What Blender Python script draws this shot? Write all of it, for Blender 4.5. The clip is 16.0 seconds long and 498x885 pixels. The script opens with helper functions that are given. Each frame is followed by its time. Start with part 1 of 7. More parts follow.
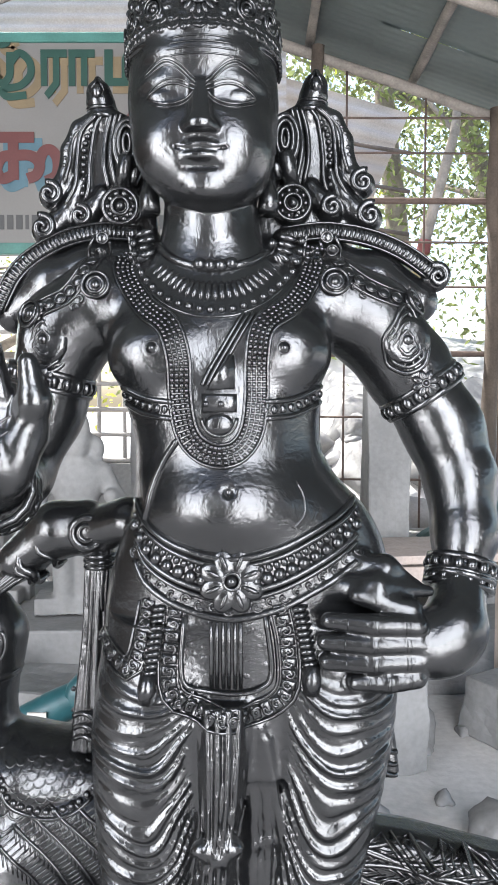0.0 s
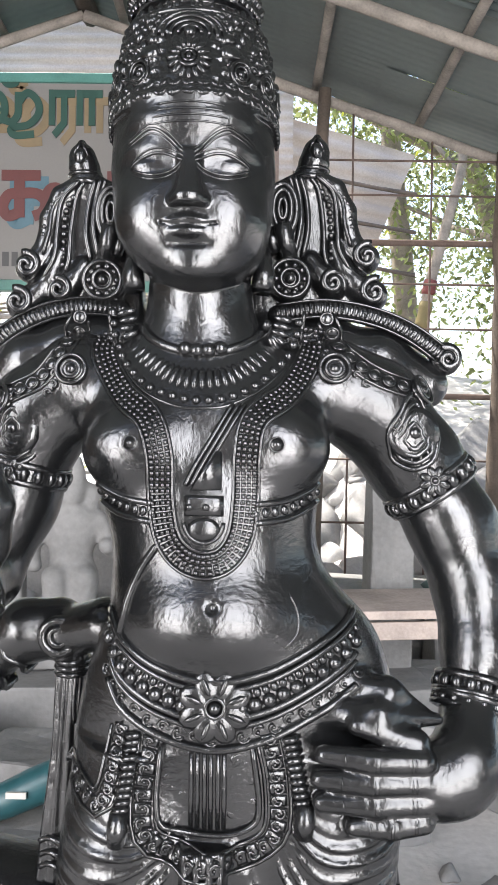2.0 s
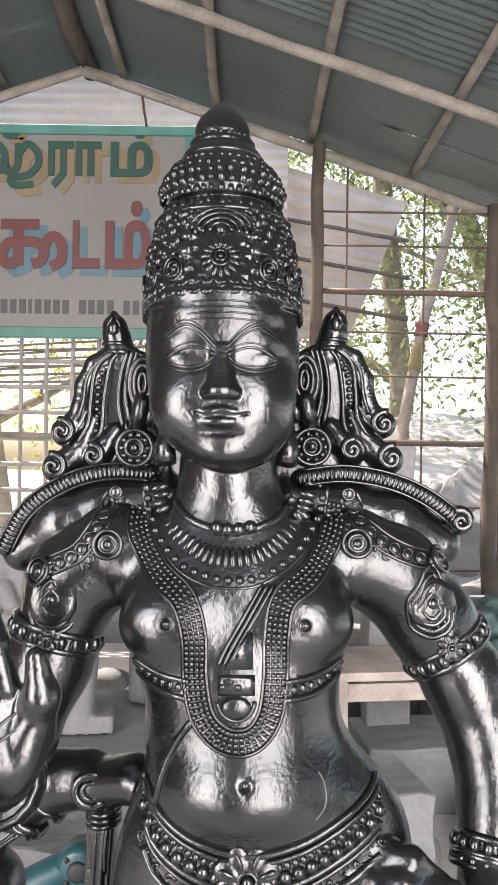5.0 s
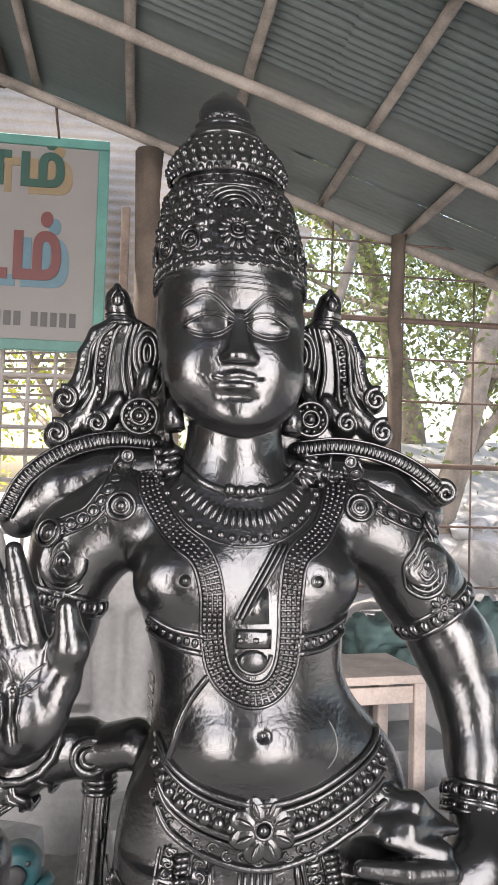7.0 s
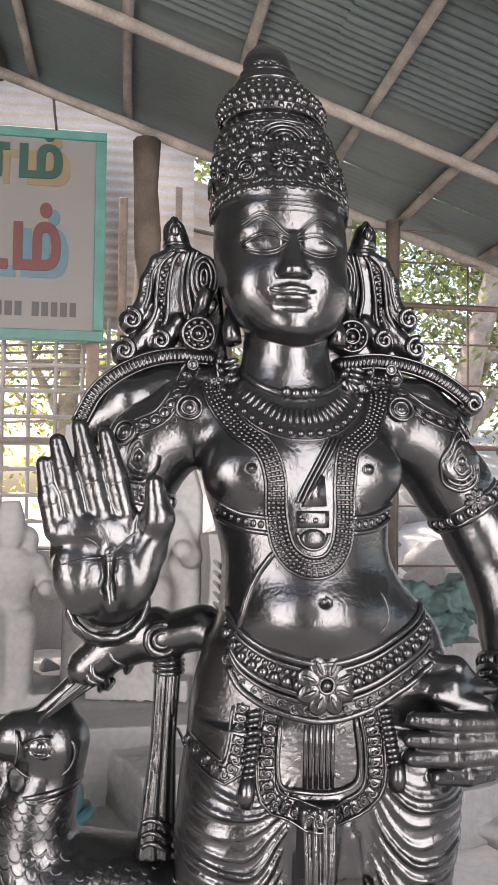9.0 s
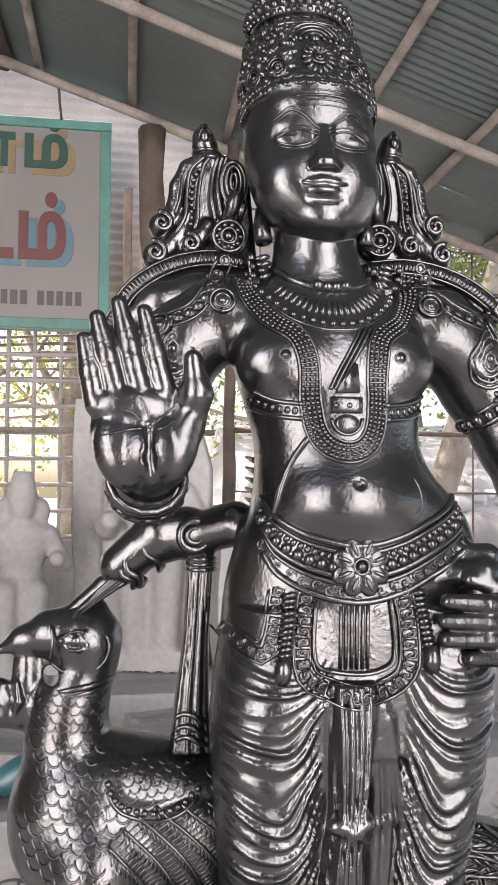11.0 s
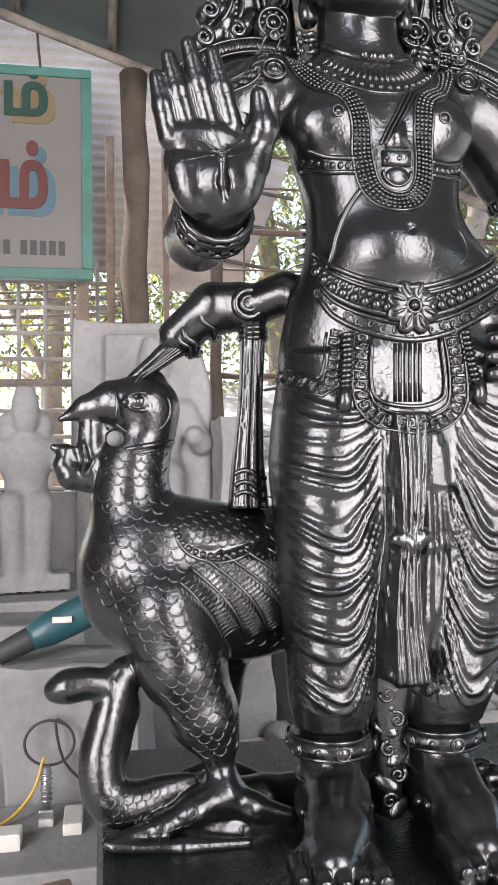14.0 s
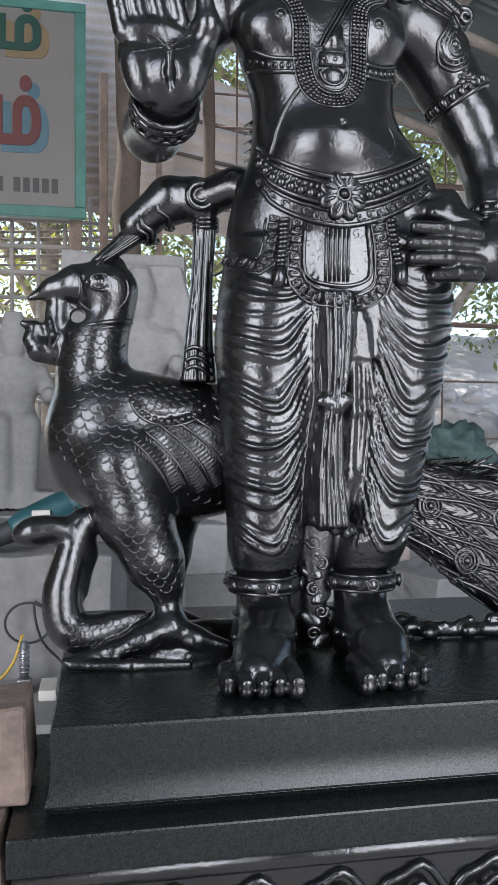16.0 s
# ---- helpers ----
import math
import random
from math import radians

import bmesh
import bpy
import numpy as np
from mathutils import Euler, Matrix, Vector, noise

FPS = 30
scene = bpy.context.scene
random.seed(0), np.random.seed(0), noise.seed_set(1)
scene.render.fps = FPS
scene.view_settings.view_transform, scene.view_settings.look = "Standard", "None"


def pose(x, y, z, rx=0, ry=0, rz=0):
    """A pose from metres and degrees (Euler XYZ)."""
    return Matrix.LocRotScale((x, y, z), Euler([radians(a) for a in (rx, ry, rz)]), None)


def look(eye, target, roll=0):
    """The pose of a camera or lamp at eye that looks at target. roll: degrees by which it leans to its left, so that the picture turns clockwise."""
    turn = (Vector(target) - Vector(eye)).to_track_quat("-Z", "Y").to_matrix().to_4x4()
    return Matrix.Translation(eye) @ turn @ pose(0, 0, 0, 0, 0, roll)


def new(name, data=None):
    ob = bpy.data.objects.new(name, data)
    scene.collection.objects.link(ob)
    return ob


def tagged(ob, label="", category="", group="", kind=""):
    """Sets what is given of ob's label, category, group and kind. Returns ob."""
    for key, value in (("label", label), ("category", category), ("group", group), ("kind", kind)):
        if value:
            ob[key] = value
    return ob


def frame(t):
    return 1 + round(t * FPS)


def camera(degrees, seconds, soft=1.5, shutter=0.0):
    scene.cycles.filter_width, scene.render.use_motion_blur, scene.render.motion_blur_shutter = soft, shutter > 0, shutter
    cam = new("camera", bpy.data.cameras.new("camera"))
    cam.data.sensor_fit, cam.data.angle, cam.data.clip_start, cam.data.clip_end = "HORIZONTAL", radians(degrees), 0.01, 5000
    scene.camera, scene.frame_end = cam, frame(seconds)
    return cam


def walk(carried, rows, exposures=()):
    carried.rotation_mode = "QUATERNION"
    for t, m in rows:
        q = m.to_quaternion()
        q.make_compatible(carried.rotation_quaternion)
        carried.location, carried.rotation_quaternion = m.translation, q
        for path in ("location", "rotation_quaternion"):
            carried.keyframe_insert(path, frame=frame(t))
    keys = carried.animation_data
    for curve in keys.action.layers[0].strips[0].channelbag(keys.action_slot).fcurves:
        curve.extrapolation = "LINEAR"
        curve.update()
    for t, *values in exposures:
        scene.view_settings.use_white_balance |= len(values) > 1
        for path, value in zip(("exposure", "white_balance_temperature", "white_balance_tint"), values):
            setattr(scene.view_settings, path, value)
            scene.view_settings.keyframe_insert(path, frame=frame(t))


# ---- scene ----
cam = camera(34.4, 16.0)
METRES, EYE, TILT, LEAN, TURN = 1.4, 1.45, -3.0, 0.0, 0.0
ROWS = [
    (0.0, 0.0, 0.0, 0.0, 0.0, 0.0, -0.0),
    (0.5, 0.0018, 0.0059, 0.0131, -0.08, 0.64, -0.04),
    (1.0, 0.011, 0.0257, 0.0208, -0.14, 1.22, -0.2),
    (1.5, 0.0191, 0.0492, 0.0243, -0.01, 1.73, -0.46),
    (2.0, 0.0107, 0.0637, 0.0525, 0.29, 2.27, -0.76),
    (2.5, 0.0088, 0.073, 0.0834, 0.66, 2.63, -0.83),
    (3.0, 0.0077, 0.0608, 0.1164, 0.81, 3.06, -0.83),
    (3.5, 0.006, 0.0491, 0.1375, 0.73, 3.43, -0.72),
    (4.0, 0.0025, 0.0292, 0.1666, 0.59, 3.54, -0.58),
    (6.5, -0.087, 0.0166, 0.1434, -5.7, 5.71, -1.32),
    (7.0, -0.1149, 0.008, 0.1142, -8.08, 6.02, -1.13),
    (7.5, -0.1334, -0.0092, 0.0885, -8.41, 6.01, -0.9),
    (8.0, -0.1512, -0.0276, 0.067, -8.7, 5.95, -0.61),
    (8.5, -0.1656, -0.0403, 0.0431, -8.63, 5.96, -0.36),
    (9.0, -0.1791, -0.0489, 0.0251, -8.6, 5.89, -0.07),
    (11.5, -0.2221, -0.0379, -0.1084, -8.56, 6.24, 0.21),
    (12.0, -0.2416, -0.0224, -0.1416, -8.77, 5.97, 0.39),
    (12.5, -0.2501, -0.012, -0.1737, -9.08, 5.85, 0.82),
    (13.0, -0.2583, -0.0125, -0.2027, -9.5, 5.55, 1.05),
    (13.5, -0.282, -0.0364, -0.2387, -9.87, 5.24, 1.24),
    (14.0, -0.2888, -0.0534, -0.2859, -10.2, 4.8, 1.41),
    (14.5, -0.2959, -0.0637, -0.3241, -10.35, 4.39, 1.27),
    (15.0, -0.2979, -0.0963, -0.345, -10.54, 3.59, 0.99),
    (15.5, -0.2808, -0.1267, -0.3678, -10.54, 2.63, 0.69),
    (16.0, -0.2534, -0.1501, -0.3771, -10.47, 1.59, 0.33),
]
walk(cam, [(t, pose(0, 0, EYE, TILT, LEAN, TURN) @ pose(METRES * x, METRES * y, METRES * z, 90 + pitch, roll, yaw)) for t, x, y, z, yaw, pitch, roll in ROWS],
     [(0.0, 2.0, 6150, 10), (1.5, 1.93, 6350, 11), (3.5, 1.87, 6600, 13), (6.5, 1.87, 6750, 15), (9.0, 1.88, 6800, 17), (11.5, 1.88, 6800, 18), (13.0, 1.92, 6750, 17), (14.5, 1.68, 6500, 15), (15.2, 1.44, 6300, 13), (16.0, 1.24, 6100, 12)])

# ---- daylight ----
world = bpy.data.worlds.new("daylight")
scene.world = world
world.use_nodes = True
sky = world.node_tree.nodes.new("ShaderNodeTexSky")
sky.sky_type = "NISHITA"
sky.sun_disc = False
sky.sun_elevation, sky.sun_rotation = radians(58), radians(-62)
sky.air_density, sky.dust_density = 1.2, 3.0
world.node_tree.nodes["Background"].inputs["Strength"].default_value = 0.15
world.node_tree.links.new(sky.outputs[0], world.node_tree.nodes["Background"].inputs["Color"])
sun = new("sun", bpy.data.lights.new("sun", "SUN"))
sun.data.energy, sun.data.angle, sun.data.color = 4.0, radians(0.6), (1.0, 0.95, 0.86)
sun.matrix_world = look((-4.7, 2.5, 8.5), (0, 0, 0))


def bay_light(name, x0, x1, z0, z1, y, watts):
    """Sky light that enters by an open bay at the shed's rear."""
    lamp = new(name, bpy.data.lights.new(name, "AREA"))
    lamp.data.shape, lamp.data.size, lamp.data.size_y = "RECTANGLE", x1 - x0, z1 - z0
    lamp.data.energy, lamp.data.color = watts, (0.98, 0.96, 0.95)
    lamp.matrix_world = look(((x0 + x1) / 2, y, (z0 + z1) / 2), ((x0 + x1) / 2, y + 1, (z0 + z1) / 2))


bay_light("bay_light_wide", -5.1, -2.0, 0.15, 4.0, -2.55, 158)
bay_light("bay_light_narrow", 0.25, 2.4, 0.15, 4.2, -2.55, 118)

# ---- materials ----
def material(name, base, rough=0.6, metal=0.0, vary=0.3, scale=8.0, bump=0.2, fine=60.0, spec=0.5, tint=None, rand=0.0):
    """A surface with two scales of variation: broad stains and fine grain."""
    m = bpy.data.materials.new(name)
    m.use_nodes = True
    nt = m.node_tree
    b = nt.nodes["Principled BSDF"]
    co = nt.nodes.new("ShaderNodeTexCoord")
    big = nt.nodes.new("ShaderNodeTexNoise")
    big.inputs["Scale"].default_value, big.inputs["Detail"].default_value = scale, 6
    small = nt.nodes.new("ShaderNodeTexNoise")
    small.inputs["Scale"].default_value, small.inputs["Detail"].default_value = fine, 4
    ramp = nt.nodes.new("ShaderNodeValToRGB")
    c2 = tint or [c * (1 + vary) for c in base]
    ramp.color_ramp.elements[0].color = (*[c * (1 - vary) for c in base], 1)
    ramp.color_ramp.elements[1].color = (*c2, 1)
    ramp.color_ramp.elements[0].position, ramp.color_ramp.elements[1].position = 0.3, 0.7
    mix = nt.nodes.new("ShaderNodeMath")
    mix.operation = "MULTIPLY_ADD"
    mix.inputs[1].default_value, mix.inputs[2].default_value = 0.4, -0.2
    add = nt.nodes.new("ShaderNodeMath")
    nt.links.new(co.outputs["Object"], big.inputs["Vector"])
    nt.links.new(co.outputs["Object"], small.inputs["Vector"])
    nt.links.new(small.outputs["Fac"], mix.inputs[0])
    nt.links.new(mix.outputs[0], add.inputs[0])
    nt.links.new(big.outputs["Fac"], add.inputs[1])
    last = add
    if rand:
        info = nt.nodes.new("ShaderNodeObjectInfo")
        r = nt.nodes.new("ShaderNodeMath")
        r.operation = "MULTIPLY_ADD"
        r.inputs[1].default_value, r.inputs[2].default_value = rand, -rand / 2
        nt.links.new(info.outputs["Random"], r.inputs[0])
        last = nt.nodes.new("ShaderNodeMath")
        nt.links.new(add.outputs[0], last.inputs[0])
        nt.links.new(r.outputs[0], last.inputs[1])
    nt.links.new(last.outputs[0], ramp.inputs["Fac"])
    nt.links.new(ramp.outputs["Color"], b.inputs["Base Color"])
    rr = nt.nodes.new("ShaderNodeMath")
    rr.operation = "MULTIPLY_ADD"
    rr.inputs[1].default_value, rr.inputs[2].default_value = 0.3, rough - 0.15
    nt.links.new(big.outputs["Fac"], rr.inputs[0])
    nt.links.new(rr.outputs[0], b.inputs["Roughness"])
    b.inputs["Metallic"].default_value = metal
    b.inputs["Specular IOR Level"].default_value = spec
    if bump:
        bp = nt.nodes.new("ShaderNodeBump")
        bp.inputs["Strength"].default_value, bp.inputs["Distance"].default_value = bump, 0.004
        nt.links.new(small.outputs["Fac"], bp.inputs["Height"])
        nt.links.new(bp.outputs[0], b.inputs["Normal"])
    return m


def granite():
    """Oiled black stone: dark crystalline body under a hand-rubbed, slightly lumpy polish."""
    m = bpy.data.materials.new("black_granite")
    m.use_nodes = True
    nt = m.node_tree
    b = nt.nodes["Principled BSDF"]
    co = nt.nodes.new("ShaderNodeTexCoord")

    def grain(scale, detail):
        n = nt.nodes.new("ShaderNodeTexNoise")
        n.inputs["Scale"].default_value, n.inputs["Detail"].default_value = scale, detail
        nt.links.new(co.outputs["Object"], n.inputs["Vector"])
        return n
    lumps, peel, fine, wear = grain(40, 3), grain(190, 3), grain(820, 2), grain(9, 6)
    ramp = nt.nodes.new("ShaderNodeValToRGB")
    ramp.color_ramp.elements[0].color, ramp.color_ramp.elements[1].color = (0.0020, 0.0021, 0.0023, 1), (0.0085, 0.009, 0.0095, 1)
    ramp.color_ramp.elements[0].position, ramp.color_ramp.elements[1].position = 0.40, 0.78
    nt.links.new(fine.outputs["Fac"], ramp.inputs["Fac"])
    nt.links.new(ramp.outputs["Color"], b.inputs["Base Color"])

    def scaled(src, mul, add):
        n = nt.nodes.new("ShaderNodeMath")
        n.operation = "MULTIPLY_ADD"
        n.inputs[1].default_value, n.inputs[2].default_value = mul, add
        nt.links.new(src, n.inputs[0])
        return n.outputs[0]
    nt.links.new(scaled(wear.outputs["Fac"], 0.36, 0.24), b.inputs["Roughness"])
    b.inputs["Specular IOR Level"].default_value = 0.10
    nt.links.new(scaled(wear.outputs["Fac"], -0.8, 1.3), b.inputs["Coat Weight"])
    nt.links.new(scaled(peel.outputs["Fac"], 0.32, -0.015), b.inputs["Coat Roughness"])
    b.inputs["Coat IOR"].default_value = 1.64
    last = None
    for src, strength, dist in ((lumps, 0.34, 0.0028), (peel, 0.50, 0.0011), (fine, 0.55, 0.0003)):
        bp = nt.nodes.new("ShaderNodeBump")
        bp.inputs["Strength"].default_value, bp.inputs["Distance"].default_value = strength, dist
        nt.links.new(src.outputs["Fac"], bp.inputs["Height"])
        if last:
            nt.links.new(last.outputs[0], bp.inputs["Normal"])
        last = bp
    nt.links.new(last.outputs[0], b.inputs["Normal"])
    nt.links.new(last.outputs[0], b.inputs["Coat Normal"])
    return m


GRANITE = granite()
GRANITE_DULL = material("honed_granite", (0.005, 0.0068, 0.0066), 0.28, vary=0.45, scale=420, bump=0.10, fine=900, spec=0.36)
STONE = material("pale_stone", (0.215, 0.21, 0.205), 0.85, vary=0.22, scale=3, bump=0.6, fine=40)
WHITE_STONE = material("dusted_stone", (0.50, 0.485, 0.47), 0.9, vary=0.2, scale=4, bump=0.6, fine=40)
DUST = material("dusty_ground", (0.50, 0.48, 0.46), 0.95, vary=0.22, scale=1.3, bump=0.7, fine=30)
TIN = material("roof_sheet", (0.102, 0.123, 0.119), 0.5, 0.35, vary=0.18, scale=0.9, bump=0.05, fine=20)
LATTICE = material("lattice_paint", (0.30, 0.28, 0.26), 0.6, 0.0, vary=0.25, scale=3, bump=0.1)
GABLE = material("gable_sheet", (0.37, 0.315, 0.265), 0.6, 0.0, vary=0.25, scale=1.2, bump=0.1)
POLE = material("weathered_pole", (0.215, 0.19, 0.165), 0.85, vary=0.35, scale=5, bump=0.6, fine=60)
DARK_POLE = material("dark_pole", (0.09, 0.07, 0.055), 0.85, vary=0.35, scale=5, bump=0.6, fine=60)
PLANK = material("raw_plank", (0.24, 0.18, 0.145), 0.8, vary=0.3, scale=7, bump=0.5, fine=70)
DUSTY_PLANK = material("dusty_plank", (0.40, 0.33, 0.29), 0.85, vary=0.25, scale=5, bump=0.4, fine=60)
OLD_TIMBER = material("old_timber", (0.115, 0.085, 0.068), 0.85, vary=0.4, scale=14, bump=0.8, fine=90)
RUST = material("rusty_rod", (0.12, 0.085, 0.07), 0.7, 0.3, vary=0.3, scale=10, bump=0.2)
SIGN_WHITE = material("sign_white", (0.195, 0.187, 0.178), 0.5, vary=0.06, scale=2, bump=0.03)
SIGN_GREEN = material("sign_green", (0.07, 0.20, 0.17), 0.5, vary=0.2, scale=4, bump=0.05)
TEAL = material("teal_plastic", (0.018, 0.075, 0.085), 0.42, vary=0.2, scale=12, bump=0.1)
DARK = material("black_rubber", (0.03, 0.03, 0.032), 0.6, vary=0.2, scale=20, bump=0.1)
CREAM = material("cream_plastic", (0.6, 0.57, 0.52), 0.5, vary=0.1, scale=10, bump=0.1)
BARK = material("bark", (0.26, 0.22, 0.18), 0.9, vary=0.3, scale=6, bump=0.8, fine=40)


def plain(name, base, rough=0.5):
    return material(name, base, rough, vary=0.1, scale=6, bump=0.05)


def leaf_material(name, base):
    m = bpy.data.materials.new(name)
    m.use_nodes = True
    nt = m.node_tree
    b = nt.nodes["Principled BSDF"]
    geo = nt.nodes.new("ShaderNodeNewGeometry")
    ramp = nt.nodes.new("ShaderNodeValToRGB")
    ramp.color_ramp.elements[0].color = (*[c * 0.5 for c in base], 1)
    ramp.color_ramp.elements[1].color = (*[c * 1.6 for c in base], 1)
    nt.links.new(geo.outputs["Random Per Island"], ramp.inputs["Fac"])
    nt.links.new(ramp.outputs["Color"], b.inputs["Base Color"])
    b.inputs["Roughness"].default_value = 0.5
    tr = nt.nodes.new("ShaderNodeBsdfTranslucent")
    nt.links.new(ramp.outputs["Color"], tr.inputs["Color"])
    mx = nt.nodes.new("ShaderNodeMixShader")
    mx.inputs[0].default_value = 0.45
    nt.links.new(b.outputs[0], mx.inputs[1])
    nt.links.new(tr.outputs[0], mx.inputs[2])
    nt.links.new(mx.outputs[0], nt.nodes["Material Output"].inputs["Surface"])
    return m


LEAF = leaf_material("leaf_green", (0.20, 0.23, 0.085))
LEAF_YELLOW = leaf_material("leaf_yellow", (0.44, 0.45, 0.07))


# ---- mesh helpers ----
def mesh_object(name, verts, faces, mat, parent=None, smooth=False, label=""):
    me = bpy.data.meshes.new(name)
    me.from_pydata([tuple(v) for v in verts], [], [tuple(f) for f in faces])
    if smooth:
        me.polygons.foreach_set("use_smooth", [True] * len(me.polygons))
    me.materials.append(mat)
    me.update()
    ob = new(name, me)
    if parent:
        ob.parent = parent
    if label:
        tagged(ob, label)
    return ob


def part(name, bm, mat, parent=None, label="", smooth=False):
    me = bpy.data.meshes.new(name)
    bm.to_mesh(me)
    bm.free()
    if smooth:
        me.polygons.foreach_set("use_smooth", [True] * len(me.polygons))
    me.materials.append(mat)
    ob = new(name, me)
    if parent:
        ob.parent = parent
    if label:
        tagged(ob, label)
    return ob


def empty(name, label, category, m=None, group="", kind=""):
    ob = new(name)
    if m:
        ob.matrix_world = m
    return tagged(ob, label, category, group, kind)


def box_bm(lo, hi, bevel=0.004, segs=2, bm=None, jitter=0.0, seed=1):
    bm = bm or bmesh.new()
    r = bmesh.ops.create_cube(bm, size=1.0)
    rng = random.Random(seed)
    for v in r["verts"]:
        v.co = Vector([lo[i] + (v.co[i] + 0.5) * (hi[i] - lo[i]) + rng.uniform(-jitter, jitter) for i in range(3)])
    if bevel:
        es = list({e for v in r["verts"] for e in v.link_edges})
        bmesh.ops.bevel(bm, geom=es, offset=bevel, segments=segs, affect="EDGES", profile=0.6)
    return bm


def tube_data(pts, radii, sides=10, closed=False, caps=True, flat=None):
    """Rings of verts along a line of points, with a radius at each."""
    pts = [Vector(p) for p in pts]
    n = len(pts)
    if not hasattr(radii, "__len__"):
        radii = [radii] * n
    verts, faces = [], []
    up = Vector((0, 0, 1))
    last = None
    for i, p in enumerate(pts):
        a = pts[(i - 1) % n] if closed or i else p
        b = pts[(i + 1) % n] if closed or i < n - 1 else p
        d = (b - a)
        d = d.normalized() if d.length > 1e-9 else Vector((0, 0, 1))
        if last is None:
            s = d.cross(up if abs(d.z) < 0.9 else Vector((0, 1, 0))).normalized()
        else:
            s = (last - d * last.dot(d)).normalized()
        last = s
        w = d.cross(s)
        for k in range(sides):
            t = 2 * math.pi * k / sides
            verts.append(p + (s * math.cos(t) + w * math.sin(t)) * radii[i])
    rings = n if closed else n - 1
    for i in range(rings):
        j = (i + 1) % n
        for k in range(sides):
            l = (k + 1) % sides
            faces.append((i * sides + k, i * sides + l, j * sides + l, j * sides + k))
    if caps and not closed:
        faces.append(tuple(range(sides - 1, -1, -1)))
        faces.append(tuple((n - 1) * sides + k for k in range(sides)))
    return verts, faces


def glide(pts, count):
    """A smooth line (Catmull-Rom) of count points through pts."""
    p = [np.array(q, float) for q in pts]
    p = [2 * p[0] - p[1]] + p + [2 * p[-1] - p[-2]]
    out = []
    segs = len(p) - 3
    for i in range(count):
        s = i / (count - 1) * segs
        k = min(int(s), segs - 1)
        t = s - k
        a, b, c, d = p[k:k + 4]
        out.append(0.5 * (2 * b + (c - a) * t + (2 * a - 5 * b + 4 * c - d) * t * t + (3 * b - a - 3 * c + d) * t ** 3))
    return out


def tube(name, pts, radii, mat, parent=None, sides=10, label="", wobble=0.0, seed=0, steps=0):
    rng = random.Random(seed)
    if steps:
        if hasattr(radii, "__len__"):
            radii = list(np.interp(np.linspace(0, 1, steps), np.linspace(0, 1, len(radii)), radii))
        pts = glide(pts, steps)
    if wobble:
        pts = [Vector(p) + Vector([rng.uniform(-wobble, wobble) for _ in range(3)]) for p in pts]
    v, f = tube_data(pts, radii, sides)
    return mesh_object(name, v, f, mat, parent, True, label)


def log(name, a, b, r, mat, parent=None, seed=0, n=9, label=""):
    """A rough round timber between two points, slightly crooked."""
    rng = random.Random(seed)
    a, b = Vector(a), Vector(b)
    pts = [a.lerp(b, i / (n - 1)) + Vector([rng.uniform(-r, r) * 0.18 for _ in range(3)]) for i in range(n)]
    return tube(name, pts, [r * rng.uniform(0.9, 1.12) for _ in range(n)], mat, parent, 9, label)

# ---- ground, roof, posts ----
def ground():
    n = 70
    xs = np.concatenate([np.linspace(-60, -6, 8), np.linspace(-5.6, 5.6, n), np.linspace(6, 60, 8)])
    ys = np.concatenate([np.linspace(-60, -4, 8), np.linspace(-3.6, 9, n), np.linspace(9.5, 80, 10)])
    verts, faces = [], []
    for y in ys:
        for x in xs:
            h = 0.03 * noise.noise((x * 1.5, y * 1.5, 0)) + 0.012 * noise.noise((x * 6, y * 6, 3))
            far = max(0, math.hypot(x, y - 2) - 12)
            verts.append((x, y, h + 0.004 * far))
    w = len(xs)
    for j in range(len(ys) - 1):
        for i in range(w - 1):
            faces.append((j * w + i, j * w + i + 1, (j + 1) * w + i + 1, (j + 1) * w + i))
    return tagged(mesh_object("ground", verts, faces, DUST, None, True), "pale grey ground covered with stone dust", "ground", kind="structure")


ground()

RIDGE_X, RIDGE_Z, FALL = -1.36, 4.86, 0.337


def roof_z(x):
    return RIDGE_Z - FALL * abs(x - RIDGE_X)


def sheet(name, x0, x1, y0, y1, seed):
    """Corrugated sheet running down the slope, its waves counted along the ridge."""
    rng = random.Random(seed)
    waves = int((y1 - y0) / 0.076)
    n = waves * 6
    xs = np.linspace(x0, x1, 7)
    lift = rng.uniform(0.0, 0.012)
    verts, faces = [], []
    for i in range(n + 1):
        y = y0 + (y1 - y0) * i / n
        h = (0.015 if y < 4.9 else 0.0008) * math.sin(2 * math.pi * i / 6)
        for x in xs:
            verts.append((x, y, roof_z(x) + 0.07 + h + lift + 0.006 * noise.noise((x * 2, y * 2, seed))))
    w = len(xs)
    for i in range(n):
        for j in range(w - 1):
            faces.append((i * w + j, (i + 1) * w + j, (i + 1) * w + j + 1, i * w + j + 1))
    return verts, faces


def roof():
    top = empty("ceiling", "grey corrugated metal roof sheets on rough timber rafters", "ceiling", kind="structure")
    k = 0
    for side in (1, -1):
        for row, (a, b) in enumerate(((0.0, 2.45), (2.3, 4.7), (4.55, 6.9))):
            for c in range(11):
                y0 = -1.9 + c * 0.78
                v, f = sheet("sheet", RIDGE_X + side * a, RIDGE_X + side * b, y0, y0 + 0.8, k)
                v = [(x, y, z - row * 0.012 + (c % 2) * 0.004) for x, y, z in v]
                mesh_object("roof_sheet", v, f, TIN, top, True)
                k += 1
    return top


roof()


